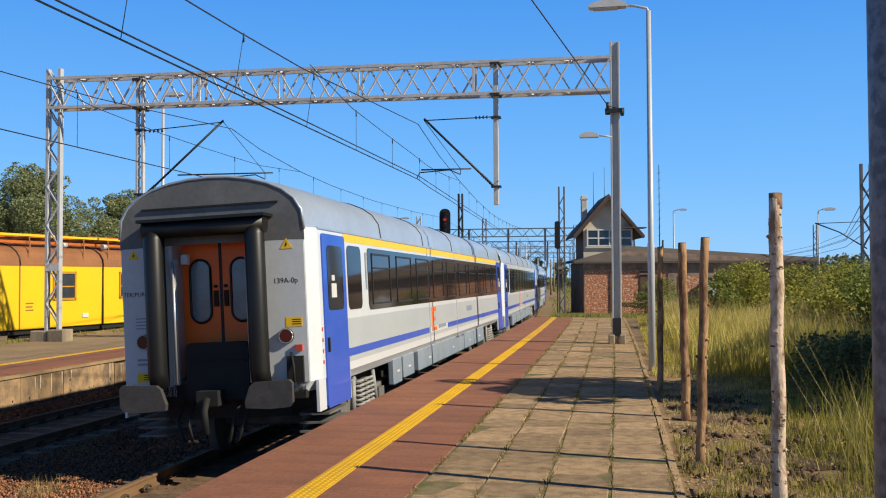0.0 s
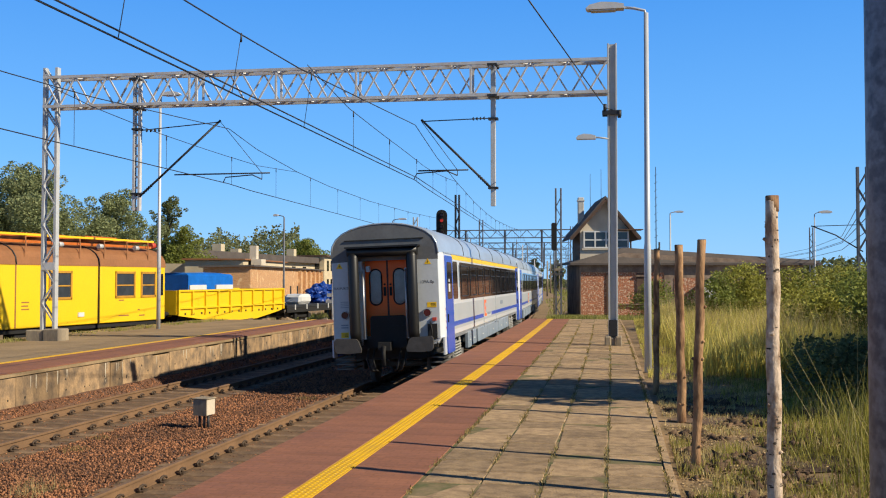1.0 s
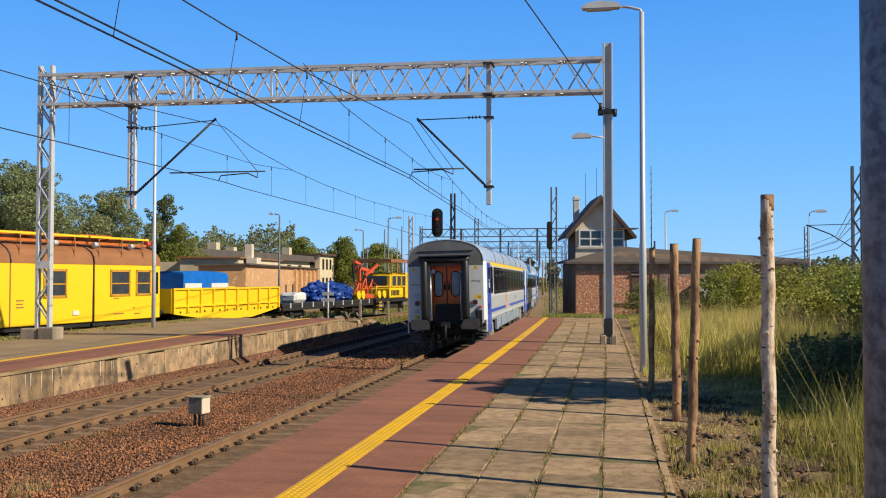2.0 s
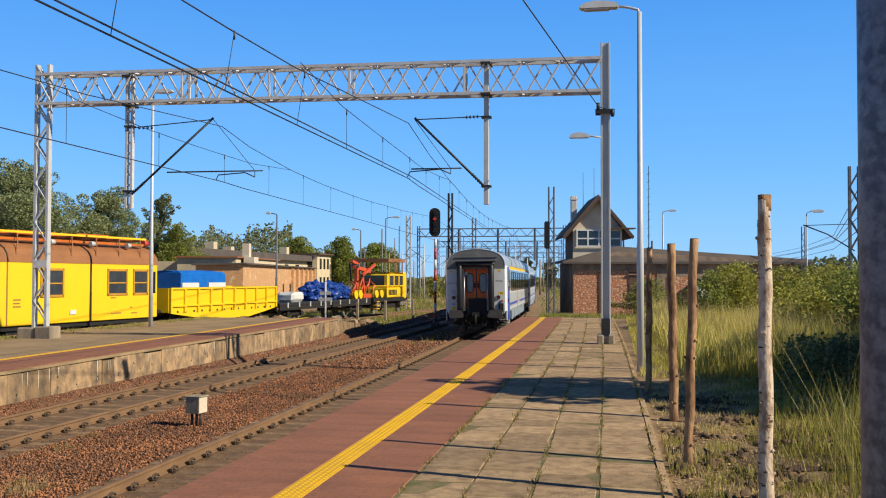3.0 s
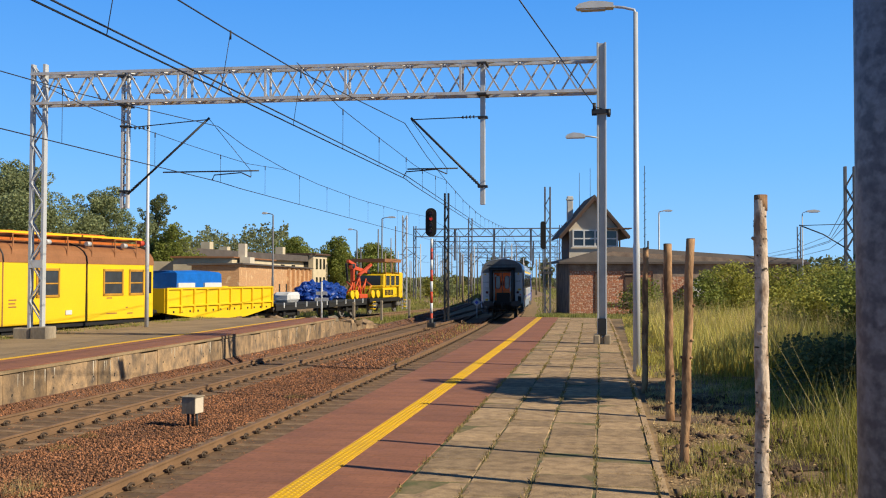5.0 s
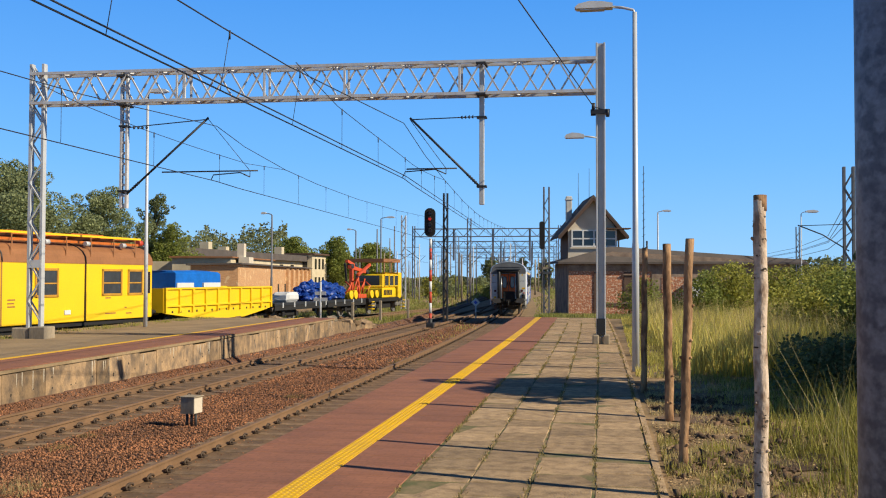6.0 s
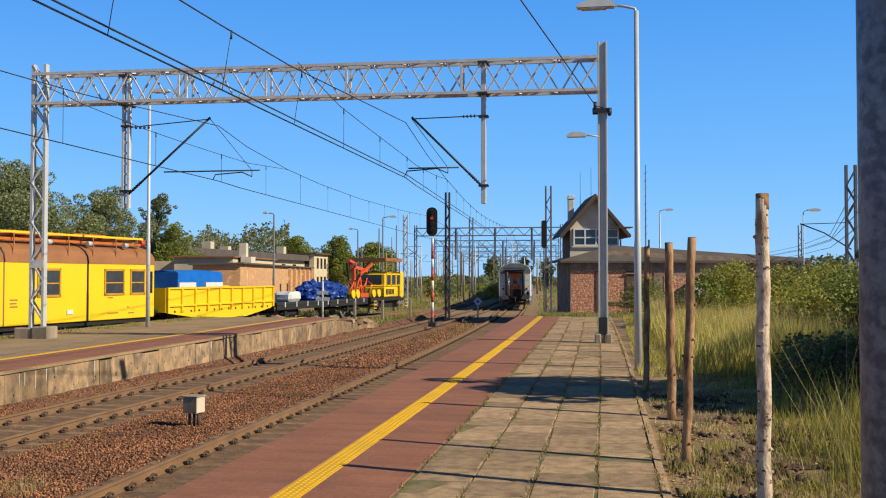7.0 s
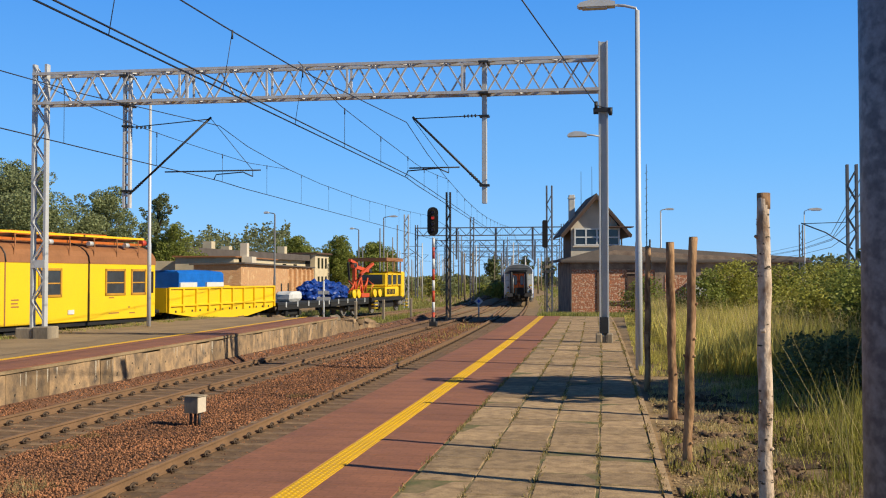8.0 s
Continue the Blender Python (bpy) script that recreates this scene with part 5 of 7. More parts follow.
    for a, b, z in ((-8.9, -8.5, 1.75), (-8.9, -8.55, 1.62), (-8.9, -8.5, 1.5), (-3.3, -2.95, 1.72), (-3.3, -2.6, 1.08), (-1.9, -1.5, 1.05), (-2.0, -1.85, 1.3)):
        box(bm, 1.401, 1.404, a, b, z, z + 0.05)
    part("small_print", bm, M_BROWNROOF, w)
    bm = bmesh.new()
    box(bm, -1.3, 1.3, y0 + 0.1, y1 - 0.1, 0.66, 0.84)
    for y in (-10.5, -8.5, -6.5):
        box(bm, 0.7, 1.2, y - 0.5, y + 0.5, 0.35, 0.68)
    part("underframe", bm, M_BLACK, w, "black underframe with equipment boxes")
    wagon_running_gear(w, y0, y1)


def build_low_wagon():
    w = thing("low_sided_wagon", on_siding(41.4), "bright yellow low-sided open wagon with ribbed fish-bellied sides", "railway wagon", "parked works wagons")
    y0, y1 = 0.2, 10.6
    for s in (-1, 1):
        bm = bmesh.new()
        extrude(bm, [(y0, 0.95), (y0 + 2, 0.72), (y0 + 3.5, 0.55), (y1 - 3.0, 0.55), (y1 - 1, 0.8), (y1, 0.95), (y1, 1.22), (y0, 1.22)], s * 1.34 - 0.04, s * 1.34 + 0.04, "x")
        part("sole_bar", bm, M_YELLOW, w, "yellow fish-bellied sole bar")
        bm = bmesh.new()
        box(bm, s * 1.36 - 0.03, s * 1.36 + 0.03, y0, y1, 1.22, 2.1)
        side = part("side_panel", bm, M_YELLOW, w)
        n = 9
        for k in range(n + 1):
            y = y0 + 0.05 + (y1 - y0 - 0.1) * k / n
            bm = bmesh.new()
            box(bm, s * 1.43 - 0.05, s * 1.43 + 0.05, y - 0.06, y + 0.06, 0.98, 2.1)
            part("rib", bm, M_YELLOW, side)
        for z in (1.24, 2.04):
            bm = bmesh.new()
            box(bm, s * 1.425 - 0.045, s * 1.425 + 0.045, y0, y1, z, z + 0.08)
            part("rail_strip", bm, M_YELLOW, side)
        bm = bmesh.new()
        for k in range(14):
            y = y0 + 0.6 + k * 0.7
            box(bm, s * 1.385 - 0.004, s * 1.385 + 0.004, y, y + 0.13, 0.95, 1.05)
        part("lashing_hole", bm, M_BLACK, side)
    for y in (y0, y1):
        bm = bmesh.new()
        box(bm, -1.34, 1.34, y - 0.03, y + 0.03, 0.98, 2.1)
        part("end_panel", bm, M_YELLOW, w)
    bm = bmesh.new()
    box(bm, -1.3, 1.3, y0, y1, 1.15, 1.24)
    part("deck", bm, M_BLACK, w)
    wagon_running_gear(w, y0, y1)
    # load under a blue sheet
    bm = bmesh.new()
    extrude(bm, [(-1.0, 1.24), (1.0, 1.24), (1.05, 2.78), (0.9, 2.88), (0.2, 2.93), (-0.8, 2.9), (-1.0, 2.78)], -0.0, 4.1, "y", smooth=False)
    bmesh.ops.subdivide_edges(bm, edges=list(bm.edges), cuts=2)
    for v in bm.verts:
        v.co += Vector((0.05 * noise.noise(v.co * 1.7), 0.05 * noise.noise(v.co * 2.1 + Vector((5, 0, 0))), 0.04 * noise.noise(v.co * 1.3)))
    crate = solid("tarpaulin_load", bm, M_TARP, "bright blue tarpaulin over a load in the open wagon", "tarpaulin", m=on_siding(43.0))
    bm = bmesh.new()
    box(bm, 1.0, 1.12, 0.05, 1.5, 2.12, 2.34)
    box(bm, 1.0, 1.12, 2.4, 4.0, 2.12, 2.34)
    part("white_band", bm, M_WHITE, crate, "white plank under the sheet")


def blob(bm, c, r, seed, squash=(1, 1, 1), sub=3, amp=0.25, freq=1.6):
    b2 = bmesh.new()
    bmesh.ops.create_icosphere(b2, subdivisions=sub, radius=1.0)
    for v in b2.verts:
        k = 1 + amp * noise.noise(v.co * freq + Vector((seed * 3.1, seed, 0))) + amp * 0.5 * noise.noise(v.co * freq * 2.5 + Vector((0, seed, seed)))
        v.co = Vector((v.co.x * squash[0], v.co.y * squash[1], v.co.z * squash[2])) * r * k + Vector(c)
    join(bm, b2)
    return bm


def build_flat_wagon():
    w = thing("flat_wagon", on_siding(52.3), "black flat wagon with worn pale deck edges", "railway wagon", "parked works wagons")
    y0, y1 = 0.2, 14.0
    bm = bmesh.new()
    box(bm, -1.35, 1.35, y0, y1, 0.98, 1.14, 0.02)
    part("deck", bm, M_DARKSTEEL, w, "dark plank deck")
    for s in (-1, 1):
        bm = bmesh.new()
        box(bm, s * 1.3 - 0.05, s * 1.3 + 0.05, y0, y1, 0.72, 0.98)
        sb = part("sole_bar", bm, M_BLACK, w)
        for k in range(9):
            bm = bmesh.new()
            y = y0 + 0.9 + k * 1.5
            box(bm, s * 1.37 - 0.02, s * 1.37 + 0.02, y, y + 0.12, 0.86, 1.16)
            part("stake_pocket", bm, M_STEEL, sb)
    wagon_running_gear(w, y0, y1)
    # cargo on the deck
    bm = bmesh.new()
    box(bm, 0.1, 1.2, 2.2, 3.7, 1.14, 1.74, 0.16)
    bmesh.ops.subdivide_edges(bm, edges=list(bm.edges), cuts=2)
    for v in bm.verts:
        v.co += Vector((0.06 * noise.noise(v.co * 2), 0.06 * noise.noise(v.co * 2.3), 0.1 * noise.noise(v.co * 1.4) if v.co.z > 1.2 else 0))
    solid("big_bag", bm, M_WHITE, "slumped white bulk bag on the flat wagon", "bulk bag", m=on_siding(52.3))
    for k, (x, y, r) in enumerate(((0.3, 6.4, 0.6), (0.1, 7.5, 0.74), (0.4, 8.7, 0.7), (0.0, 10.0, 0.68), (0.2, 11.2, 0.6))):
        bm = bmesh.new()
        blob(bm, (x, y, 1.1 + r * 0.85), r, k + 2, (1.1, 1.3, 0.85), 4, 0.42, 2.3)
        solid("tarpaulin", bm, M_TARPDARK, "crumpled dark blue tarpaulin heap on the flat wagon", "tarpaulin", "blue tarpaulin heaps", m=on_siding(52.3))


def build_crane_car():
    w = thing("rail_crane_car", on_siding(62.7), "yellow works motor car with an orange folded loading crane", "works vehicle", "parked works wagons")
    bm = bmesh.new()
    box(bm, -1.3, 1.3, 4.2, 11.2, 0.85, 1.12)
    box(bm, -1.0, 1.0, 6.6, 9.4, 0.35, 0.85)
    part("underframe", bm, M_BLACK, w)
    bm = bmesh.new()
    box(bm, -1.25, 1.25, 6.9, 9.9, 1.12, 1.85, 0.05)
    box(bm, -1.25, 1.25, 7.2, 10.7, 1.85, 2.85, 0.08)
    box(bm, -1.1, 1.3, 10.4, 11.1, 0.95, 3.0, 0.08)
    part("cab", bm, M_YELLOW, w, "yellow cab with large windows")
    for a, b in ((7.4, 8.25), (8.45, 9.3), (9.5, 10.3)):
        bm = bmesh.new()
        window_frame(bm, a - 0.06, b + 0.06, 1.94, 2.81, 1.25, 0.05, 0.07)
        part("window_frame", bm, M_YELLOW, w)
    bm = bmesh.new()
    for q in range(6):
        box(bm, 1.25, 1.27, 7.3 + q * 0.3, 7.5 + q * 0.3, 1.3, 1.7)
    part("louvre", bm, M_BLACK, w)
    bm = bmesh.new()
    pipe(bm, [(1.25, 4.3, 1.12), (1.25, 4.3, 2.0), (1.25, 6.9, 2.0), (1.25, 6.9, 1.12)], 0.025)
    part("handrail", bm, M_TYELL, w)
    for yy in (4.6, 11.2):
        bm = bmesh.new()
        for q in range(3):
            box(bm, 1.1, 1.4, yy, yy + 0.5, 0.35 + q * 0.25, 0.4 + q * 0.25)
        part("step", bm, M_TYELL, w)
    for yy in (5.5, 10.6):
        bm = bmesh.new()
        box(bm, 1.0, 1.16, yy - 0.5, yy + 0.5, 0.5, 0.75)
        for q in (-0.3, 0.3):
            bar(bm, (1.14, yy + q, 0.42), (1.14, yy + q, 0.85), 0.08)
        part("axle_box", bm, M_BOGIE, w)
    bm = bmesh.new()
    for q in range(7):
        a = 1.6 + q * 0.62
        pipe(bm, [(0.6, a, 1.5), (0.9 - 0.2 * (q % 2), a + 0.2, 2.0 + 0.25 * (q % 3)), (0.4, a + 0.5, 2.3 - 0.2 * (q % 2))], 0.06)
    part("hose", bm, M_REDORANGE, w, "tangle of red-orange hydraulic arms")
    bm = bmesh.new()
    for q in (0.2, 0.9, 1.6):
        box(bm, -0.6, 0.9, 1.0 + q, 1.4 + q, 1.12, 1.4 + 0.2 * q, 0.03)
    part("toolbox", bm, M_YELLOW, w, "yellow toolbox")
    for a, b in ((7.4, 8.25), (8.45, 9.3), (9.5, 10.3)):
        bm = bmesh.new()
        box(bm, 1.24, 1.262, a, b, 2.0, 2.75)
        part("window", bm, M_SKYPANE, w, "cab window with reflected sky in its colour")
    bm = bmesh.new()
    box(bm, -0.95, 0.95, 7.16, 7.22, 2.0, 2.75)
    part("windscreen", bm, M_WINDOW, w)
    bm = bmesh.new()
    box(bm, -1.35, 1.35, 7.0, 10.6, 3.75, 4.0)
    for x in (-1.2, 1.2):
        for y in (7.5, 9.0, 10.4):
            bar(bm, (x, y, 2.85), (x, y, 3.77), 0.04)
    part("platform_rack", bm, M_BROWNROOF, w, "rusty work platform above the cab")
    bm = bmesh.new()
    box(bm, -0.7, 1.1, 2.9, 4.3, 1.15, 1.45, 0.04)
    crane = part("loading_crane", bm, M_REDORANGE, w, "orange folding crane arm on its turning base")
    for nm, p, q, t_, m_ in (("crane_column", (0.3, 3.4, 1.4), (0.3, 3.4, 3.3), 0.24, M_REDORANGE), ("crane_column", (0.6, 4.1, 1.4), (0.5, 4.0, 2.6), 0.18, M_REDORANGE),
                             ("crane_boom", (0.3, 3.0, 3.35), (0.3, 6.1, 3.0), 0.24, M_REDORANGE), ("crane_boom", (0.15, 2.9, 3.75), (0.15, 4.3, 3.45), 0.2, M_REDORANGE),
                             ("crane_boom", (0.55, 3.9, 2.75), (0.55, 6.3, 3.55), 0.17, M_REDORANGE), ("ram", (0.35, 3.55, 2.2), (0.35, 5.2, 3.05), 0.1, M_DARKSTEEL), ("ram", (0.1, 3.0, 2.3), (0.1, 2.7, 3.6), 0.12, M_DARKSTEEL)):
        bm = bmesh.new()
        angle_bar(bm, p, q, t_)
        part(nm, bm, m_, crane)
    bm = bmesh.new()
    for p in ((0.3, 3.2, 3.4), (0.15, 4.3, 3.45), (0.3, 6.0, 3.02)):
        bar(bm, (p[0] - 0.2, p[1], p[2]), (p[0] + 0.22, p[1], p[2]), 0.16, n=12)
    part("knuckle", bm, M_DARKSTEEL, crane)
    for y in (1.2, 2.0, 5.0, 6.0):
        bm = bmesh.new()
        bar(bm, (1.1, y, 1.42), (1.25, y, 1.42), 0.28, n=16)
        part("cable_reel", bm, M_TYELL, w, "yellow cable reel")
    for yb in (5.5, 10.6):
        bm = bmesh.new()
        bar(bm, (-0.8, yb, 0.46), (0.8, yb, 0.46), 0.08, n=8)
        for s in (-1, 1):
            bar(bm, (s * 0.69, yb, 0.46), (s * 0.82, yb, 0.46), 0.46, n=22)
        part("wheelset", bm, M_BOGIE, w)


build_tool_wagon()
build_low_wagon()
build_flat_wagon()
build_crane_car()


# ---- buildings ----
M_BROWNPLASTER = mat("stained_brown_plaster", (0.34, 0.25, 0.18), 0.92, vary=0.45, scale=1.6, grain=16, bump=0.4, tint=(0.15, 0.10, 0.075))
M_LIMEWASH = mat("pale_limewash", (0.68, 0.66, 0.60), 0.9, vary=0.25, scale=3, grain=20)


def build_signal_box():
    b = thing("signal_box", pose(-2.5, 60.5, 0.1, 0, 0, 9), "old railway signal box with plastered gable tower over flaking brick base", "building")
    # base: gabled shed with two unequal slopes
    bm = bmesh.new()
    extrude(bm, [(0, -0.2), (13.6, -0.2), (13.6, 3.55), (2.7, 4.15), (0, 3.5)], 0, 8, "y")
    part("base_wall", bm, M_BRICKWALL, b, "flaking red brick base wall")
    bm = bmesh.new()
    extrude(bm, [(0.0, 2.95), (13.6, 2.95), (13.6, 3.55), (2.7, 4.15), (0.0, 3.5)], -0.04, 0.0, "y")
    part("plaster_band", bm, M_BROWNPLASTER, b, "brown plaster band under the eaves")
    bm = bmesh.new()
    box(bm, 5.1, 13.6, -0.05, 0.0, -0.1, 2.95)
    part("dark_plaster", bm, M_BROWNPLASTER, b, "dark brown plaster front")
    bm = bmesh.new()
    box(bm, -0.04, -0.002, 0.0, 7.9, -0.1, 3.45)
    part("side_plaster", bm, M_BROWNPLASTER, b, "stained grey-brown plaster side wall")
    for k, (x0, z0, x1, z1) in enumerate(((-0.7, 3.42, 2.7, 4.28), (2.7, 4.28, 14.6, 3.55))):
        bm = bmesh.new()
        extrude(bm, [(x0, z0), (x1, z1), (x1, z1 + 0.2), (x0, z0 + 0.12 if k == 0 else z0 + 0.2)] if k == 0 else [(x0, z0), (x1, z1), (x1, z1 + 0.14), (x0, z0 + 0.2)], 0.55, 8.6, "y")
        part("roof", bm, M_DARKROOF, b, "shallow tarred roof with a thick brown edge")
    # sloping front of the roof, down to a level eave
    bm = bmesh.new()
    top = [bm.verts.new(p) for p in ((-0.7, 0.55, 3.55), (2.7, 0.55, 4.49), (14.6, 0.55, 3.7))]
    eave = [bm.verts.new(p) for p in ((-0.7, -0.4, 3.5), (2.7, -0.4, 3.5), (14.6, -0.4, 3.5))]
    foot = [bm.verts.new(p) for p in ((-0.7, -0.4, 3.38), (2.7, -0.4, 3.38), (14.6, -0.4, 3.38))]
    back = [bm.verts.new(p) for p in ((-0.7, 0.55, 3.4), (2.7, 0.55, 3.4), (14.6, 0.55, 3.4))]
    for a_, b_ in ((eave, top), (foot, eave), (back, foot), (top, back)):
        for k in range(2):
            bm.faces.new((a_[k], a_[k + 1], b_[k + 1], b_[k]))
    bm.faces.new((top[0], back[0], foot[0], eave[0]))
    bm.faces.new((top[2], eave[2], foot[2], back[2]))
    part("roof_front", bm, M_DARKROOF, b, "sloping tarred roof front")
    for x in (1.55, 3.4):
        bm = bmesh.new()
        box(bm, x, x + (0.12 if x < 2 else 0.55), -0.06, 0.01, 0.3 if x < 2 else 0.7, 2.9)
        part("wall_recess" if x > 2 else "pilaster", bm, M_EAVE, b, "narrow boarded window" if x > 2 else "brown pilaster")
    bm = bmesh.new()
    box(bm, 5.7, 7.1, -0.08, -0.052, 0.4, 2.6)
    part("bare_brick", bm, M_BRICKWALL, b, "patch of bare red brick where plaster has fallen")
    bm = bmesh.new()
    extrude(bm, [(7.0, 0.0), (8.4, 0.0), (8.4, 2.0), (7.8, 2.5), (7.0, 2.1)], -1.2, -0.06, "y")
    part("lean_to", bm, M_LIMEWASH, b, "white lean-to box against the wall")
    for z in (1.0, 2.75):
        bm = bmesh.new()
        box(bm, 1.9 if z < 2 else 3.3, 4.1 if z < 2 else 4.05, -0.14, 0.0, z - 0.06, z)
        part("ledge", bm, M_BROWNPLASTER, b)
    # tower
    bm = bmesh.new()
    x0, x1, y0, y1, ze, za = 0.05, 3.12, 0.9, 5.0, 5.6, 7.45
    extrude(bm, [(x0, 3.4), (x1, 3.4), (x1, ze), ((x0 + x1) / 2, za), (x0, ze)], y0, y1, "y")
    part("tower_wall", bm, M_PLASTER, b, "grey-beige plastered tower wall")
    # dark sheet over the plaster, shade of the sunless side as colour
    bm = bmesh.new()
    box(bm, x0 - 0.02, x0, y0 + 0.02, y1, 3.4, ze)
    part("side_boarding", bm, M_EAVE, b, "side wall sheet coloured dark for its shade")
    xm = (x0 + x1) / 2
    for s in (-1, 1):
        bm = bmesh.new()
        ex, ez = xm + s * 2.2, za + 0.2 - 2.2 * (za - ze) / (xm - x0)
        extrude(bm, [(xm, za + 0.08), (ex, ez), (ex, ez + 0.14), (xm, za + 0.26)] if s > 0 else [(xm, za + 0.26), (ex, ez + 0.14), (ex, ez), (xm, za + 0.08)], y0 - 0.55, y1 + 0.5, "y")
        part("tower_roof", bm, M_DARKROOF, b, "steep dark tiled roof slope")
        bm = bmesh.new()
        angle_bar(bm, (xm, y0 - 0.5, za), (ex - s * 0.05, y0 - 0.5, ez - 0.02), 0.14)
        part("barge_board", bm, M_EAVE, b, "brown barge board")
    bm = bmesh.new()
    box(bm, x0 + 0.25, x1 - 0.08, y0 - 0.04, y0 + 0.02, 4.52, 5.52)
    win = part("window", bm, M_WINDOW, b, "wide signal-box window with white frames")
    bm = bmesh.new()
    for k in range(5):
        xx = x0 + 0.25 + k * (x1 - x0 - 0.33) / 4
        box(bm, xx - 0.045, xx + 0.045, y0 - 0.09, y0, 4.5, 5.55)
    for z in (4.5, 4.98, 5.5):
        box(bm, x0 + 0.2, x1 - 0.03, y0 - 0.085, y0, z - 0.04, z + 0.04)
    part("window_frame", bm, M_WHITE, win, "white window frame")
    bm = bmesh.new()
    box(bm, x0 + 0.1, x1 + 0.05, y0 - 0.14, y0, 4.36, 4.44)
    part("sill", bm, M_PLASTER, win)
    bm = bmesh.new()
    box(bm, 2.3, 3.9, y0 - 0.6, y0 + 0.6, 5.58, 5.64)
    part("canopy", bm, M_EAVE, b, "thin sun canopy")
    bm = bmesh.new()
    box(bm, 0.2, 0.58, 3.2, 3.6, 6.0, 7.85, 0.03)
    box(bm, 0.16, 0.62, 3.16, 3.64, 7.6, 7.68)
    part("chimney", bm, M_LIMEWASH, b, "pale rendered chimney")
    for x, z in ((0.9, 9.3), (1.6, 9.6)):
        bm = bmesh.new()
        bar(bm, (x, 2.5, 6.4), (x, 2.5, z), 0.02, 0.012)
        part("antenna", bm, M_DARKSTEEL, b)
    bm = bmesh.new()
    bar(bm, (5.2, 3.0, 3.9), (5.2, 3.0, 9.8), 0.035, 0.02)
    for k in range(9):
        bar(bm, (5.1, 3.0, 5.2 + k * 0.5), (5.3, 3.0, 5.35 + k * 0.5), 0.012)
    part("radio_mast", bm, M_DARKSTEEL, b, "thin radio mast")
    for x, h in ((3.6, 0.6), (5.8, 0.9), (5.75, 0.5), (3.9, 1.2)):
        bm = bmesh.new()
        bar(bm, (x, 5.0, 4.0), (x, 5.0, 4.1 + h), 0.06)
        part("roof_pipe", bm, M_DARKSTEEL, b)


build_signal_box()


def build_shed():
    b = thing("brick_shed", pose(-30, 75.5, -0.1, 0, 0, 9.7), "long orange brick shed with buttresses and a lean-to roof", "building", "station yard buildings")
    bm = bmesh.new()
    box(bm, -3.9, 0, 0, 42, -0.1, 3.75)
    part("wall", bm, M_ORWALL, b, "sunlit orange brick wall")
    bm = bmesh.new()
    extrude(bm, [(0.35, 3.75), (0.35, 3.88), (-4.2, 3.8), (-4.2, 3.65)], -0.3, 42.3, "y")
    part("roof", bm, M_DARKROOF, b, "dark felt roof")
    for k in range(6):
        bm = bmesh.new()
        box(bm, -0.02, 0.3, 24 + k * 3.4, 24.5 + k * 3.4, -0.1, 3.6)
        part("buttress", bm, M_ORWALL, b, "brick buttress")
    for k in range(5):
        bm = bmesh.new()
        box(bm, -0.02, 0.03, 19 + k * 4.2, 19.7 + k * 4.2, 0.2, 2.0)
        part("opening", bm, M_BLACK, b, "dark narrow opening")


build_shed()


def build_depot():
    b = thing("depot_building", pose(-48.7, 105, -0.1), "long cream two-storey depot with dark flat roof", "building", "station yard buildings")
    bm = bmesh.new()
    box(bm, -14, 0, 0, 45, -0.1, 5.2)
    part("wall", bm, M_CREAM, b)
    bm = bmesh.new()
    box(bm, -15, 0.8, -0.8, 45, 5.2, 6.1)
    part("roof", bm, M_DARKROOF, b, "broad dark flat roof")
    bm = bmesh.new()
    box(bm, -14, 1.6, 45, 53, -0.1, 6.3)
    part("end_block", bm, M_CREAM, b, "cream end block")
    bm = bmesh.new()
    box(bm, -14.4, 2.1, 44.6, 53.4, 6.3, 6.55)
    part("cornice", bm, M_EAVE, b)
    for z in (1.0, 4.0):
        for y in (46.4, 48.4, 50.4):
            bm = bmesh.new()
            box(bm, 1.55, 1.63, y, y + 1.0, z, z + 1.7)
            part("window", bm, M_WINDOW, b, "dark sash window")
        for x in (-0.1,):
            bm = bmesh.new()
            box(bm, x, x + 0.9, 44.94, 45.02, z, z + 1.7)
            part("window", bm, M_WINDOW, b, "dark sash window")
    for y in (4, 9, 14, 19, 24, 29, 34, 39):
        bm = bmesh.new()
        box(bm, -0.03, 0.04, y, y + 1.6, 3.6, 4.6)
        part("window", bm, M_WINDOW, b, "dark strip window")
    for x, y, h in ((-3, 12, 7.2), (-3, 40, 7.4), (-6, 25, 7.0)):
        bm = bmesh.new()
        box(bm, x, x + 1.2, y, y + 1.2, 6.0, h)
        part("chimney", bm, M_CREAM, b, "stubby chimney")
    b2 = thing("workshop", pose(-34.9, 86, -0.1, 0, 0, 6), "low cream workshop with a tin roof and brick chimney", "building", "station yard buildings")
    bm = bmesh.new()
    box(bm, -5.6, 0, 0, 16, -0.1, 4.5)
    box(bm, -11.5, -5.62, 2, 16, -0.1, 4.2)
    part("wall", bm, M_CREAM, b2)
    bm = bmesh.new()
    extrude(bm, [(0.25, 4.5), (0.25, 4.62), (-5.8, 4.66), (-5.8, 4.5)], -0.3, 16.5, "y")
    part("roof", bm, M_BROWNROOF, b2, "rusty sheet roof")
    bm = bmesh.new()
    box(bm, 0.3, 1.3, 1.6, 3.2, -0.1, 4.6)
    box(bm, 0.1, 0.75, 1.8, 2.6, 4.6, 5.9)
    part("chimney", bm, M_PLASTER, b2, "tall plastered chimney")


build_depot()


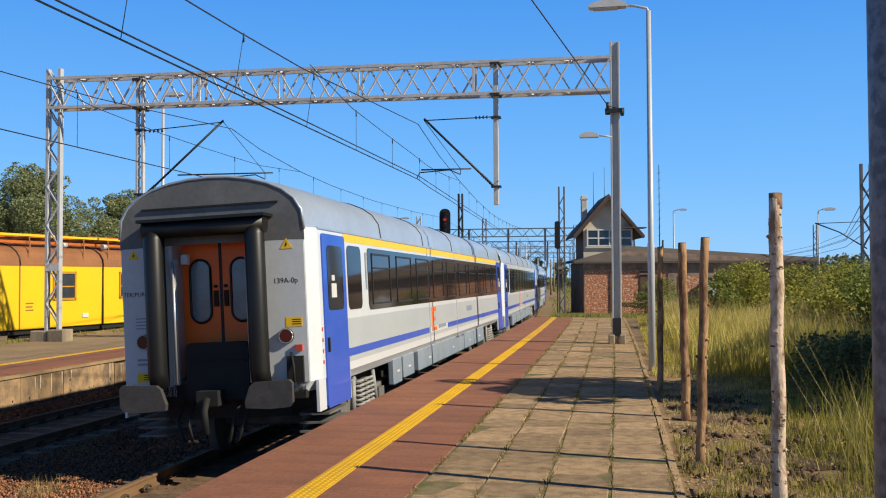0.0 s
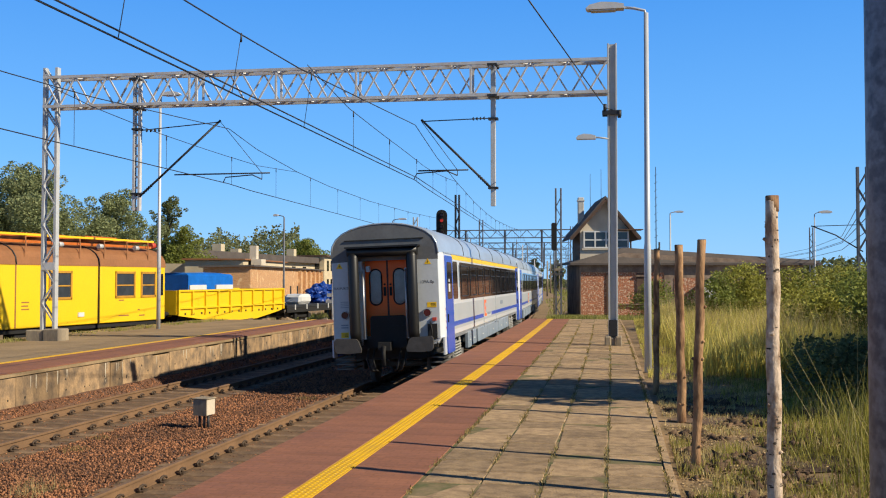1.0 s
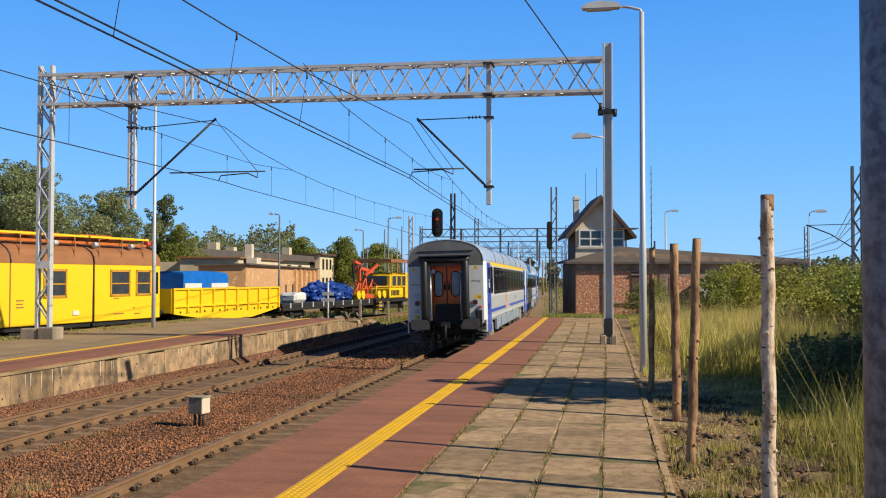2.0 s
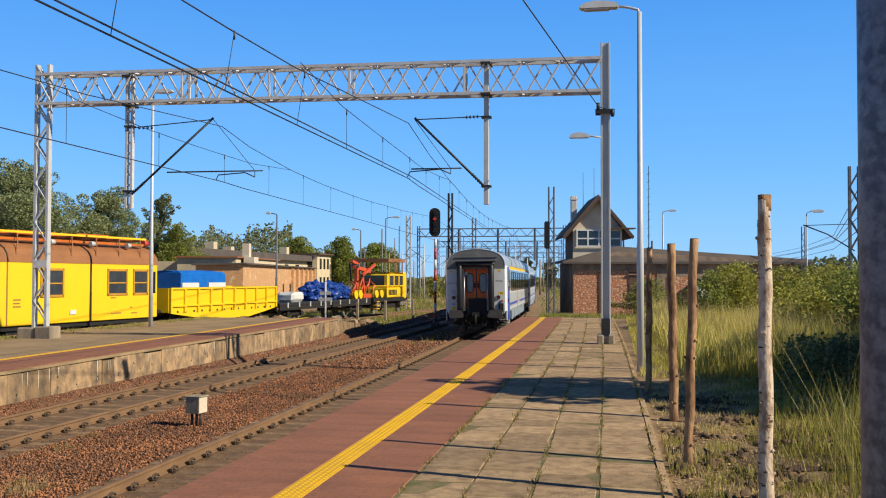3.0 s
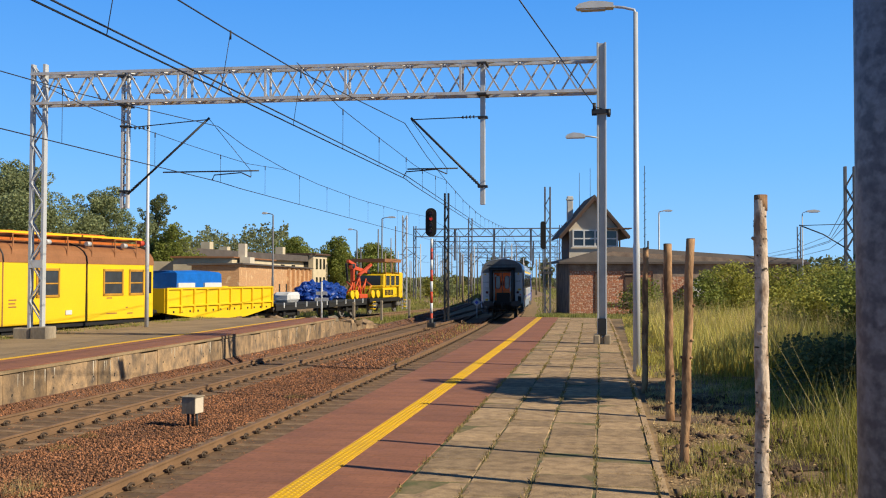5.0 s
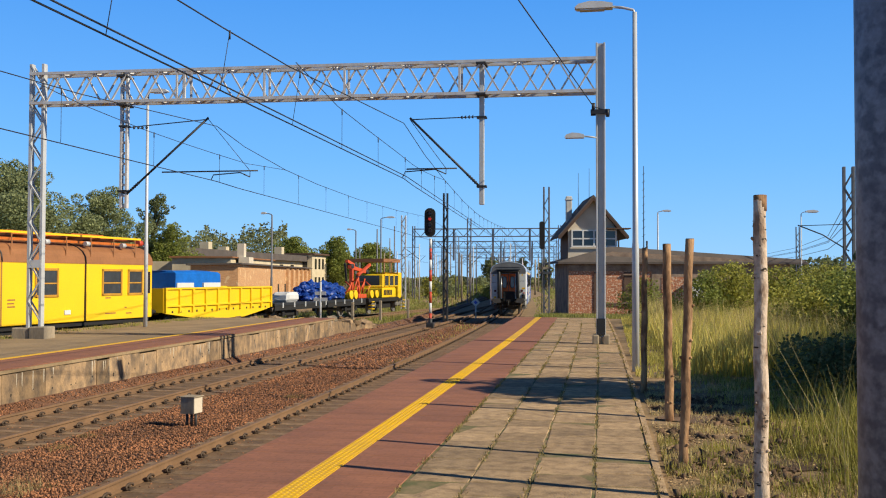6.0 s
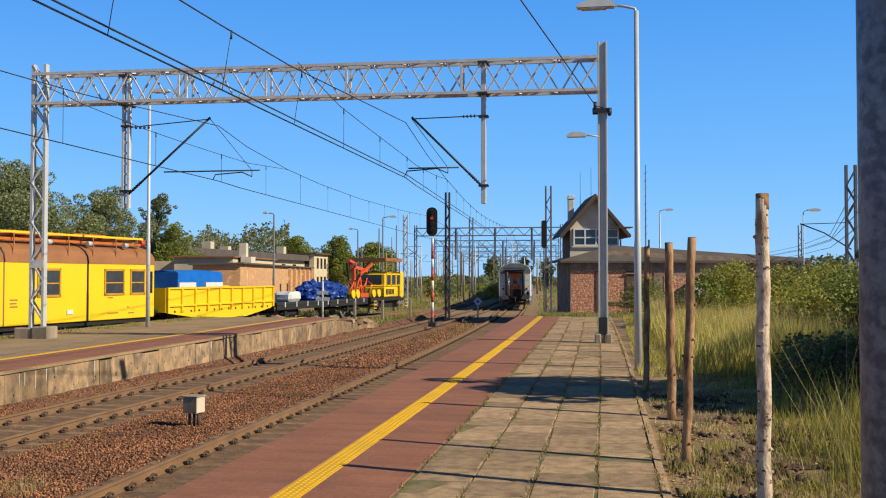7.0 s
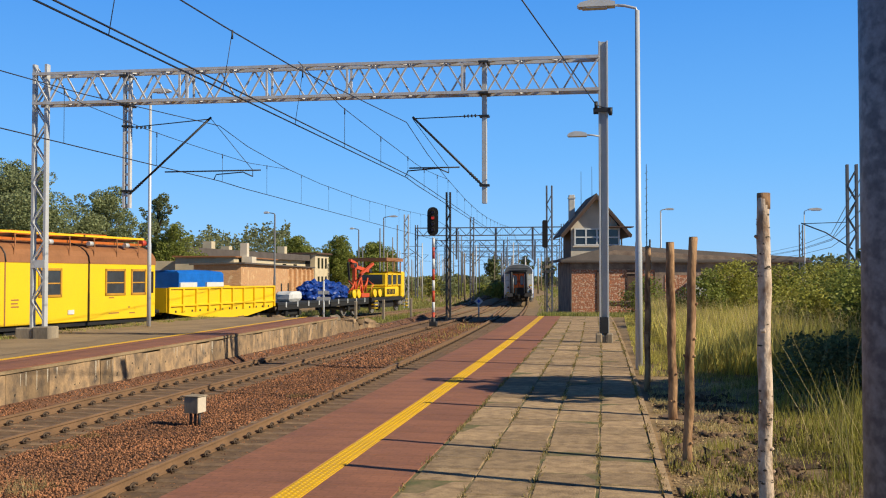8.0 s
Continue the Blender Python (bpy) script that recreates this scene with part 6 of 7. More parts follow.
# ---- signals, signs, far masts ----
def build_signal():
    s = thing("colour_light_signal", pose(-9.65, 52.1, -0.1), "black colour-light signal head on a red and white banded post", "railway signal", "railway signals")
    z = 0.15
    k = 0
    while z < 4.75:
        h = min(0.56 if k % 2 else 0.62, 4.85 - z)
        bm = bmesh.new()
        bar(bm, (0, 0, z), (0, 0, z + h), 0.075, n=14)
        part("post_band", bm, M_REDP if k % 2 == 0 else M_WHITE, s, "red band" if k % 2 == 0 else "white band")
        z += h
        k += 1
    bm = bmesh.new()
    box(bm, -0.2, 0.2, -0.2, 0.2, 0, 0.25, 0.02)
    bar(bm, (0, 0, 0), (0, 0, 0.5), 0.11, n=10)
    part("base", bm, M_DARKSTEEL, s)
    bm = bmesh.new()
    extrude(bm, rounded(-0.3, 0.3, 4.95, 6.5, 0.28, 6), -0.22, -0.14, "y")
    box(bm, -0.2, 0.2, -0.15, 0.1, 5.05, 6.4)
    head = part("head", bm, M_BLACK, s, "black signal head with four hooded lenses")
    for i, zz in enumerate((5.25, 5.58, 5.91, 6.22)):
        bm = bmesh.new()
        pipe(bm, [(0.0, -0.22, zz + 0.11), (0.0, -0.4, zz + 0.1)], 0.05, 8)
        bar(bm, (0, -0.22, zz), (0, -0.3, zz), 0.125, 0.12, 14, cap=False)
        part("hood", bm, M_BLACK, head)
        bm = bmesh.new()
        bar(bm, (0, -0.22, zz), (0, -0.235, zz), 0.09, n=14)
        part("lens", bm, M_LIT if i == 2 else M_TAIL, head, "glowing red lens" if i == 2 else "")
    s2 = thing("shunting_signal", pose(-4.15, 60.3, 0), "black signal head seen edge-on at a lattice mast", "railway signal", "railway signals")
    bm = bmesh.new()
    extrude(bm, rounded(-0.14, 0.18, 4.4, 6.1, 0.12, 5), -0.25, 0.1, "y")
    part("head", bm, M_BLACK, s2)
    bm = bmesh.new()
    box(bm, -0.03, 0.03, -0.03, 0.03, 0.0, 4.4)
    part("post", bm, M_DARKSTEEL, s2)


build_signal()
lattice_mast(7.7, 0.22, "dark slender lattice mast beside the tracks", pose(-9.75, 57.6, 0), 0.0, steel=M_DARKSTEEL)
lattice_mast(8.3, 0.32, "dark lattice mast near the signal box", pose(-3.9, 60.8, 0), 0.0, steel=M_FARSTEEL)
lattice_mast(7.8, 0.34, "slender lattice mast beyond the works wagons", pose(-17.0, 79.4, 0), 0.0)
lattice_mast(8.6, 0.36, "distant dark lattice mast between tracks", pose(-14.0, 97.0, 0), 0.0, steel=M_FARSTEEL)
lattice_mast(7.0, 0.34, "lattice mast beyond the bushes", pose(9.2, 40.0, 0), 0.3, steel=M_FARSTEEL)
lattice_mast(8.3, 0.34, "distant lattice mast beyond the shed", pose(20.4, 112.0, 0), 0.0, steel=M_FARSTEEL)
box_mast = [o for o in bpy.data.objects if o.parent is None and o.get("label", "") == "dark lattice mast near the signal box"][0]
for z_, w_ in ((2.85, 0.42), (3.15, 0.34)):
    bm = bmesh.new()
    box(bm, -w_, w_ * 0.8, -0.16, -0.12, z_, z_ + 0.16)
    part("crossboard", bm, M_CONCRETE, box_mast, "weathered crossboard")
for x, y, h in ((-19.9, 82, 7.0), (-20.6, 92, 7.8), (-22.5, 86, 5.6), (-19, 120, 8.5), (-20.5, 150, 8), (-19, 170, 8), (-15, 140, 8.5), (-13, 190, 9), (-21, 135, 8.5)):
    m_ = thing("line_pole", pose(x, y, -0.2), "thin dark pole in the station throat", "pole", "thin poles")
    bm = bmesh.new()
    bar(bm, (0, 0, 0), (0, 0, h), 0.085, 0.055)
    part("shaft", bm, M_FARSTEEL, m_)


for k, (x, y, h) in enumerate(((-17, 150, 6.5), (-23, 160, 7), (-12.5, 165, 6), (-27, 175, 7.5), (-19, 185, 7), (-14.5, 200, 7), (-30, 205, 8), (-24, 215, 7), (-33, 230, 8), (-22, 240, 7.5), (-28, 255, 8), (-37, 260, 8), (-18, 262, 7.5), (-41, 285, 8.5), (-31, 290, 8), (-24, 300, 8))):
    m_ = thing("line_pole", pose(x, y, -0.3), "distant pale concrete mast in the station throat", "pole", "thin poles")
    bm = bmesh.new()
    bar(bm, (0, 0, 0), (0, 0, h), 0.17, 0.11)
    part("shaft", bm, M_CONCRETE if k % 3 else M_FARSTEEL, m_)
    bm = bmesh.new()
    angle_bar(bm, (0, 0, h * 0.7), (1.8, 0, h * 0.92), 0.08)
    angle_bar(bm, (0, 0, h * 0.92), (2.0, 0, h * 0.92), 0.06)
    part("arm", bm, M_FARSTEEL, m_)


def build_gantry(y, xa, xb, z, k):
    g = thing("distant_gantry", pose(0, y, 0), "distant dark lattice gantry across the tracks", "catenary portal", "distant gantries")
    for dz in (0, -1.0):
        for yy in (-0.25, 0.25):
            bm = bmesh.new()
            angle_bar(bm, (xa, yy, z + dz), (xb, yy, z + dz), 0.11)
            part("chord", bm, M_FARSTEEL, g)
    n = int((xb - xa) / 0.9)
    st = (xb - xa) / n
    for i in range(n):
        bm = bmesh.new()
        a = xa + i * st
        angle_bar(bm, (a, -0.25, z - (i % 2)), (a + st, -0.25, z - ((i + 1) % 2)), 0.07)
        part("lattice_bar", bm, M_FARSTEEL, g)
    for x in (xa, xb):
        bm = bmesh.new()
        box(bm, x - 0.2, x - 0.1, -0.12, 0.12, -0.3, z + 0.4)
        box(bm, x + 0.1, x + 0.2, -0.12, 0.12, -0.3, z + 0.4)
        for i in range(10):
            angle_bar(bm, (x - 0.15 * (-1) ** i, 0, i * (z / 10)), (x + 0.15 * (-1) ** i, 0, (i + 1) * (z / 10)), 0.05)
        part("mast", bm, M_FARSTEEL, g, "lattice mast")
    for f in (0.28, 0.55, 0.8):
        x = xa + (xb - xa) * f
        bm = bmesh.new()
        box(bm, x - 0.12, x + 0.12, -0.1, 0.1, 4.8, z)
        angle_bar(bm, (x, 0, 5.2), (x - 2.2, 0, 7.3), 0.07)
        angle_bar(bm, (x, 0, 7.2), (x - 2.2, 0, 7.2), 0.04)
        angle_bar(bm, (x - 0.6, 0, 5.9), (x - 2.6, 0, 5.9), 0.05)
        part("drop_post", bm, M_FARSTEEL, g)


throat = random.Random(77)
for k in range(44):
    y = throat.uniform(105, 300)
    x = -y * throat.uniform(0.035, 0.2) - 4
    h = throat.uniform(5.5, 8.5)
    m_ = thing("line_pole", pose(x, y, -0.3), "distant slim catenary mast in the station throat", "pole", "thin poles")
    bm = bmesh.new()
    bar(bm, (0, 0, 0), (0, 0, h), 0.11, 0.07, 6)
    part("shaft", bm, (M_CONCRETE, M_STEEL)[k % 2], m_)
    if k % 2:
        bm = bmesh.new()
        side = throat.choice((-1, 1))
        angle_bar(bm, (0, 0, 5.2), (side * 2.0, 0, h - 0.4), 0.07)
        angle_bar(bm, (0, 0, h - 0.4), (side * 2.1, 0, h - 0.4), 0.05)
        angle_bar(bm, (side * 0.6, 0, 5.9), (side * 2.6, 0, 5.8), 0.05)
        part("arm", bm, M_FARSTEEL, m_)
build_gantry(124, -25.2, -6.3, 8.9, 0)
build_gantry(170, -31, -9.0, 9.0, 1)
build_gantry(214, -37, -12, 9.1, 2)
build_gantry(270, -42, -14, 9.2, 3)


def build_small_signs():
    m_ = thing("kilometre_marker", pose(-7.83, 17.44, -0.2, 0, 0, -9), "small white sheet-metal marker box with a shade-grey front on a stub", "marker", "trackside markers")
    bm = bmesh.new()
    box(bm, -0.13, 0.15, -0.14, 0.14, 0.25, 0.55, 0.01)
    part("plate_box", bm, M_PLASTER, m_, "weathered white box")
    # thin darker sheet: puts the shade of the sunless front into its colour
    bm = bmesh.new()
    box(bm, -0.14, 0.148, -0.158, -0.143, 0.25, 0.55)
    part("front_plate", bm, M_CONCRETE, m_, "front face in grey-brown for its shade")
    bm = bmesh.new()
    box(bm, -0.16, 0.17, -0.17, 0.16, 0.553, 0.575, 0.006)
    part("lid", bm, M_CONCRETE, m_, "weathered tan lid")
    for x in (-0.1, 0.0, 0.09):
        bm = bmesh.new()
        bar(bm, (x, 0, -0.05), (x, 0, 0.25), 0.025)
        part("leg", bm, M_DARKSTEEL, m_)
    d = thing("diamond_sign", pose(-9.2, 67.0, -0.2), "white and blue diamond-shaped dwarf sign on a post", "sign", "trackside markers")
    bm = bmesh.new()
    bar(bm, (0, 0, 0), (0, 0, 0.9), 0.05)
    part("post", bm, M_STEEL, d)
    bm = bmesh.new()
    extrude(bm, [(-0.31, 1.1), (0, 0.79), (0.31, 1.1), (0, 1.41)], -0.04, 0.0, "y")
    part("board", bm, M_WHITE, d, "white diamond board")
    bm = bmesh.new()
    extrude(bm, [(-0.14, 1.1), (0, 0.96), (0.14, 1.1), (0, 1.24)], -0.05, -0.041, "y")
    part("centre", bm, M_TBLUE, d)
    p = thing("platform_end_sign", pose(-14.0, 46.0, -0.1), "thin grey post with small crossboards at the platform end", "sign", "trackside markers")
    bm = bmesh.new()
    bar(bm, (0, 0, 0), (0, 0, 2.5), 0.05)
    part("post", bm, M_STEEL, p)
    for z, w in ((1.55, 0.34), (1.85, 0.28)):
        bm = bmesh.new()
        box(bm, -w, w, -0.04, 0.0, z, z + 0.17)
        part("crossboard", bm, M_STEEL, p)
    for x, y in ((-14.8, 62), (-13.8, 66), (-15.6, 58)):
        q = thing("marker_post", pose(x, y, -0.2), "short pale concrete marker post in the grass", "post", "trackside markers")
        bm = bmesh.new()
        box(bm, -0.08, 0.08, -0.08, 0.08, 0, 1.3, 0.02)
        part("shaft", bm, M_CONCRETE, q)


build_small_signs()
# a far line's wires on the right
for k, (z0, z1) in enumerate(((6.6, 6.0), (6.0, 5.6), (5.3, 5.5), (4.7, 5.0))):
    wire("contact_wire", [(14, 26, z0 + 0.1), (9.6, 40, z0), (16, 76, z1 - 0.2), (20.3, 112, z1), (24, 200, z1)], 0.02, "dark wire of a line beyond the bushes")
c_ = thing("cantilever", pose(9.2, 40, 0), "dark raking cantilever on the mast beyond the bushes", "cantilever arm", "cantilever arms")
bm = bmesh.new()
pipe(bm, [(0, 0, 3.7), (-1.0, 0, 4.35), (-1.9, 0, 4.72)], 0.025)
part("raking_tube", bm, M_DARKSTEEL, c_)
bm = bmesh.new()
pipe(bm, [(0, 0, 4.75), (-1.9, 0, 4.7)], 0.015)
part("top_tie", bm, M_DARKSTEEL, c_)
# ---- plants ----
LEAF_V = [(-0.5, 0, 0), (0, -0.32, 0.05), (0.5, 0, 0), (0, 0.32, 0.05)]
LEAF_F = [(0, 1, 2, 3)]


def crown_points(rng, blobs, n):
    """Points in the outer shells of several lumps: (x, y, z, radius) each."""
    w = np.array([b[3] ** 2 for b in blobs])
    idx = rng.choice(len(blobs), n, p=w / w.sum())
    d = rng.normal(size=(n, 3))
    d /= np.linalg.norm(d, axis=1)[:, None]
    r = rng.uniform(0.55, 1.05, n) ** 0.6
    b = np.array(blobs)[idx]
    return b[:, :3] + d * (r * b[:, 3])[:, None] * np.array([1, 1, 0.85])


def build_tree(x, y, z, h, spread, seed, leaves, size, m_, label, slender=1.0, bare=0.25, name="tree"):
    rng = np.random.default_rng(seed)
    t = thing(name, pose(x, y, z), label, "tree" if name == "tree" else "bush", "trees" if name == "tree" else "bushes")
    bm = bmesh.new()
    tip = Vector((rng.uniform(-0.1, 0.1) * h, rng.uniform(-0.1, 0.1) * h, h * 0.9))
    pts = [Vector((0, 0, -0.2)), tip * 0.3 + Vector((0.02 * h, 0, 0)), tip * 0.65, tip]
    pipe(bm, pts, [h * 0.022, h * 0.017, h * 0.01, h * 0.003], 8)
    blobs = []
    nb = 17
    for k in range(nb):
        f = bare + (1 - bare) * (k + 0.5) / nb
        a = k * 2.4 + rng.uniform(-0.4, 0.4)
        reach = spread * math.sin(math.pi * min(1, (f - bare) / (1 - bare) * 0.82 + 0.16)) ** 0.8 * rng.uniform(0.55, 1.0)
        e = tip * f + Vector((math.cos(a) * reach, math.sin(a) * reach, h * 0.05))
        pipe(bm, [tip * max(0.12, f - 0.15), (tip * (f - 0.06) + e) * 0.5, e], [h * 0.008, h * 0.005, h * 0.002], 5)
        rr = spread * rng.uniform(0.34, 0.55) * (1.05 - 0.45 * f)
        blobs.append((e.x, e.y, min(e.z, h - rr * 0.7), rr))
        core = tip * f
        blobs.append((core.x * 0.6 + e.x * 0.4, core.y * 0.6 + e.y * 0.4, min(core.z, h - rr), rr * 1.05))
        for _ in range(2):
            q = rng.normal(size=3) * rr * 0.8
            blobs.append((e.x + q[0], e.y + q[1], min(e.z + q[2], h - rr * 0.4), rr * 0.5))
    part("trunk", bm, M_TRUNK, t, "grey-brown trunk and limbs")
    p = crown_points(rng, blobs, leaves)
    p = p[p[:, 2] > 0.05]
    crown = scatter("crown", LEAF_V, LEAF_F, placed(turned(len(p), rng, 1.2), size * rng.uniform(0.6, 1.3, len(p)), p), m_)
    crown.parent = t
    return t


# trees behind the works wagons
build_tree(-43.5, 67, -0.2, 11.2, 4.6, 11, 52000, 0.2, M_LEAFGREY, "broad dark green tree behind the works wagons")
build_tree(-40.0, 72, -0.2, 10.3, 2.9, 12, 32000, 0.18, M_LEAFGREY, "drooping grey-green tree behind the works wagons")
build_tree(-47.5, 70, -0.2, 12.0, 3.8, 17, 30000, 0.2, M_LEAFGREY, "tall grey-green tree behind the works wagons")
build_tree(-49.5, 98, -0.2, 12.3, 2.1, 13, 14000, 0.22, M_LEAFDARK, "slim dark conifer-like tree behind the yard")
build_tree(-46.5, 97, -0.2, 8.6, 2.6, 14, 14000, 0.22, M_LEAF, "green tree behind the yard")
build_tree(-51, 88, -0.2, 8.0, 2.8, 18, 14000, 0.22, M_LEAF, "bushy green tree behind the yard")
build_tree(-57.5, 170, -0.2, 10.2, 4.4, 15, 22000, 0.3, M_LEAF, "round green tree behind the depot")
build_tree(-46, 160, -0.2, 9.8, 3.2, 16, 16000, 0.28, M_LEAF, "green tree beside the depot")
build_tree(-41, 165, -0.2, 8.8, 4.2, 19, 20000, 0.3, M_LEAF, "dense green tree beside the depot")
build_tree(-37, 150, -0.2, 6.0, 3.6, 20, 3500, 0.5, M_LEAF, "low green tree beyond the blue heap")
for k in range(16):
    q = random.Random(300 + k)
    yy = q.uniform(120, 240)
    build_tree(-yy * q.uniform(0.05, 0.19) - 8, yy, -0.3, q.uniform(1.6, 4.2), q.uniform(1.2, 2.4), 300 + k, 1500, 0.3, (M_LEAF, M_LEAFGREY, M_LEAFLIGHT)[k % 3], "rough green bush in the station throat", bare=0.03, name="bush")
build_tree(-32, 260, -0.2, 8.5, 2.4, 21, 2200, 0.6, M_LEAFDARK, "distant tree in the station throat")
build_tree(-15, 230, -0.2, 7.6, 1.7, 22, 2200, 0.5, M_LEAFDARK, "distant slim tree in the station throat")
build_tree(-19.5, 215, -0.2, 7.6, 1.8, 23, 2200, 0.5, M_LEAFDARK, "distant slim tree in the station throat")


def build_far_woods():
    rng = np.random.default_rng(40)
    n = 150000
    a = rng.uniform(-1.05, 1.0, n)
    far = rng.uniform(260, 330, n)
    x, y = np.sin(a) * far, np.cos(a) * far
    lump = 7.5 + 0.9 * np.sin(a * 31) + 0.6 * np.sin(a * 73 + 1) + 0.45 * np.sin(a * 151) + 0.3 * np.sin(a * 317) + 0.25 * np.sin(a * 701)
    lump *= np.where(a < -0.33, 1.95, np.where(a < -0.22, 1.4, np.where(a < -0.0, 0.3, 0.7)))
    z = rng.uniform(0, 1, n) ** 0.5 * lump * rng.uniform(0.88, 1.05, n)
    p = np.stack([x, y, z], 1)
    ob = scatter("far_woods", LEAF_V, LEAF_F, placed(turned(n, rng), rng.uniform(0.45, 1.15, n), p), M_FAR)
    tagged(ob, "distant line of dark green woods", "woods", kind="stuff")


build_far_woods()

# bushes beyond the tall grass
for k, (x, y, h, r, m_, n, lb) in enumerate(((4.6, 38, 2.5, 1.6, M_LEAFLIGHT, 5000, "dense green bush beyond the tall grass"),
                                      (6.6, 40, 2.4, 2.0, M_LEAFLIGHT, 5500, "yellow-green bush beyond the tall grass"),
                                      (8.6, 42, 2.5, 2.0, M_LEAFLIGHT, 5000, "yellow-green bush beyond the tall grass"),
                                      (3.4, 36.5, 2.2, 1.1, M_LEAF, 3000, "green bush with pale seed heads beside the shed"),
                                      (8.0, 34, 2.2, 2.0, M_LEAF, 5500, "dense green bush at the grass edge"),
                                      (10.4, 39, 2.6, 2.2, M_LEAF, 4500, "dense green bush at the grass edge"),
                                      (7.6, 27, 2.9, 1.7, M_LEAF, 6000, "tall dark bush at the grass edge"),
                                      (1.7, 52, 2.0, 1.2, M_LEAF, 2500, "small green bush against the shed"),
                                      (5.8, 29.5, 1.6, 1.3, M_LEAFLIGHT, 4000, "low dark bush in the grass"),
                                      (6.3, 24.5, 1.9, 1.3, M_LEAF, 5000, "low dark bush in the shade"))):
    build_tree(x, y, 0.5, h * 1.08, r, 60 + k, int(n * 2.2), 0.105, m_, lb, bare=0.02, name="bush")
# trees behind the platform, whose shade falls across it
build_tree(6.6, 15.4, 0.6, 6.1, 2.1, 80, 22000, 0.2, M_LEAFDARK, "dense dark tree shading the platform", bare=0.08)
# two unseen bushes, added to widen the shade beside the kerb
build_tree(5.9, 14.6, 0.6, 3.6, 1.7, 82, 10000, 0.2, M_LEAFDARK, "unseen dark bush added to shade the grass", bare=0.05, name="bush")
build_tree(6.4, 18.2, 0.6, 3.5, 1.7, 83, 10000, 0.2, M_LEAFDARK, "second unseen dark bush added to shade the grass", bare=0.05, name="bush")
# leafy mound added in place of the dark mass of grass here
build_tree(4.35, 17.8, 0.6, 1.0, 1.5, 84, 14000, 0.09, M_LEAFDARK, "low leafy mound standing in for dark grass", bare=0.02, name="bush")
# three more unseen trees, added only to cast shade on the grass
build_tree(10.4, 19.0, 0.6, 4.2, 2.0, 85, 12000, 0.2, M_LEAFDARK, "broad unseen tree added to shade the grass", bare=0.05)
build_tree(9.6, 18.0, 0.6, 3.8, 1.7, 86, 11000, 0.17, M_LEAFDARK, "dense unseen tree added to shade the grass", bare=0.05)
build_tree(10.8, 22.0, 0.6, 4.6, 2.1, 87, 12000, 0.18, M_LEAFDARK, "broad unseen tree added to shade the farther grass", bare=0.05)
build_tree(7.1, 20.3, 0.6, 3.9, 1.6, 81, 16000, 0.12, M_LEAFDARK, "dense dark tree beside the grass", bare=0.06)
for k, (x, y, h, r) in enumerate(((15, 150, 5.5, 4), (22, 160, 6, 4.5), (29, 150, 6.5, 5), (38, 165, 7, 5))):
    build_tree(x + 12, y, 0, h, r, 90 + k, 2200, 0.6, M_FAR, "low distant tree beyond the wires")

BLADE_V = [(-0.5, 0, 0), (0.5, 0, 0), (0.42, 0.06, 0.45), (-0.42, 0.06, 0.45), (0.0, 0.28, 1.0), (-0.12, 0.27, 0.98)]
BLADE_F = [(0, 1, 2, 3), (3, 2, 4, 5)]


def grass(name, n, rng, area, height, width, m_, label, keep=None, lean=0.22, base=None):
    x = rng.uniform(area[0], area[1], n)
    y = rng.uniform(area[2], area[3], n)
    if keep is not None:
        ok = keep(x, y, rng.uniform(0, 1, n))
        x, y = x[ok], y[ok]
    n = len(x)
    z = np.array([ground_z(a, b) for a, b in zip(x, y)]) if base is None else np.full(n, base)
    rot = turned(n, rng, lean)
    h = height * rng.uniform(0.45, 1.15, n)
    sc = np.stack([np.full(n, width) * rng.uniform(0.6, 1.3, n), h, h], 1)
    rot = rot * sc[:, None, :]
    m4 = np.concatenate([rot, np.stack([x, y, z - 0.02], 1)[:, :, None]], 2)
    ob = scatter(name, BLADE_V, BLADE_F, m4, m_)
    return tagged(ob, label, "grass", kind="stuff")


def clump(x, y, s):
    return np.sin(x * 2.1 * s + 1.3 * np.sin(y * 1.1 * s)) * np.sin(y * 1.7 * s + 1.7 * np.sin(x * 0.9 * s))


rg = np.random.default_rng(7)
grass("tall_grass", 60000, rg, (1.3, 10.5, 19.5, 46), 0.85, 0.022, M_GRASS, "dense tall yellow-green grass", lambda x, y, u: (u < 0.25 + 0.75 * np.clip((x - 1.3) / 1.2, 0, 1)) & (x < 0.27 * y + 1))
grass("seeding_grass", 14000, rg, (1.4, 9.5, 20, 44), 1.15, 0.014, M_STRAW, "straw-coloured seeding grass stalks", lambda x, y, u: (clump(x, y, 0.8) > -0.1) & (x < 0.27 * y + 1))
grass("rough_grass", 26000, rg, (1.5, 6.0, 6.2, 20), 0.17, 0.011, M_GRASSN, "rough yellow-green grass", lambda x, y, u: (clump(x, y, 1.5) > -0.25) & (u < np.clip((x - 1.4) / 0.8, 0.05, 1)))
grass("rough_grass", 30000, rg, (0.55, 3.0, 6.2, 19.5), 0.09, 0.010, M_STRAW, "short dry grass on bare soil", lambda x, y, u: clump(x, y, 2.2) > 0.0)
grass("rough_grass", 9000, rg, (0.55, 2.4, 6.0, 12.5), 0.13, 0.009, M_GRASSN, "short green grass tufts on bare soil", lambda x, y, u: clump(x + 3, y, 2.6) > 0.15)
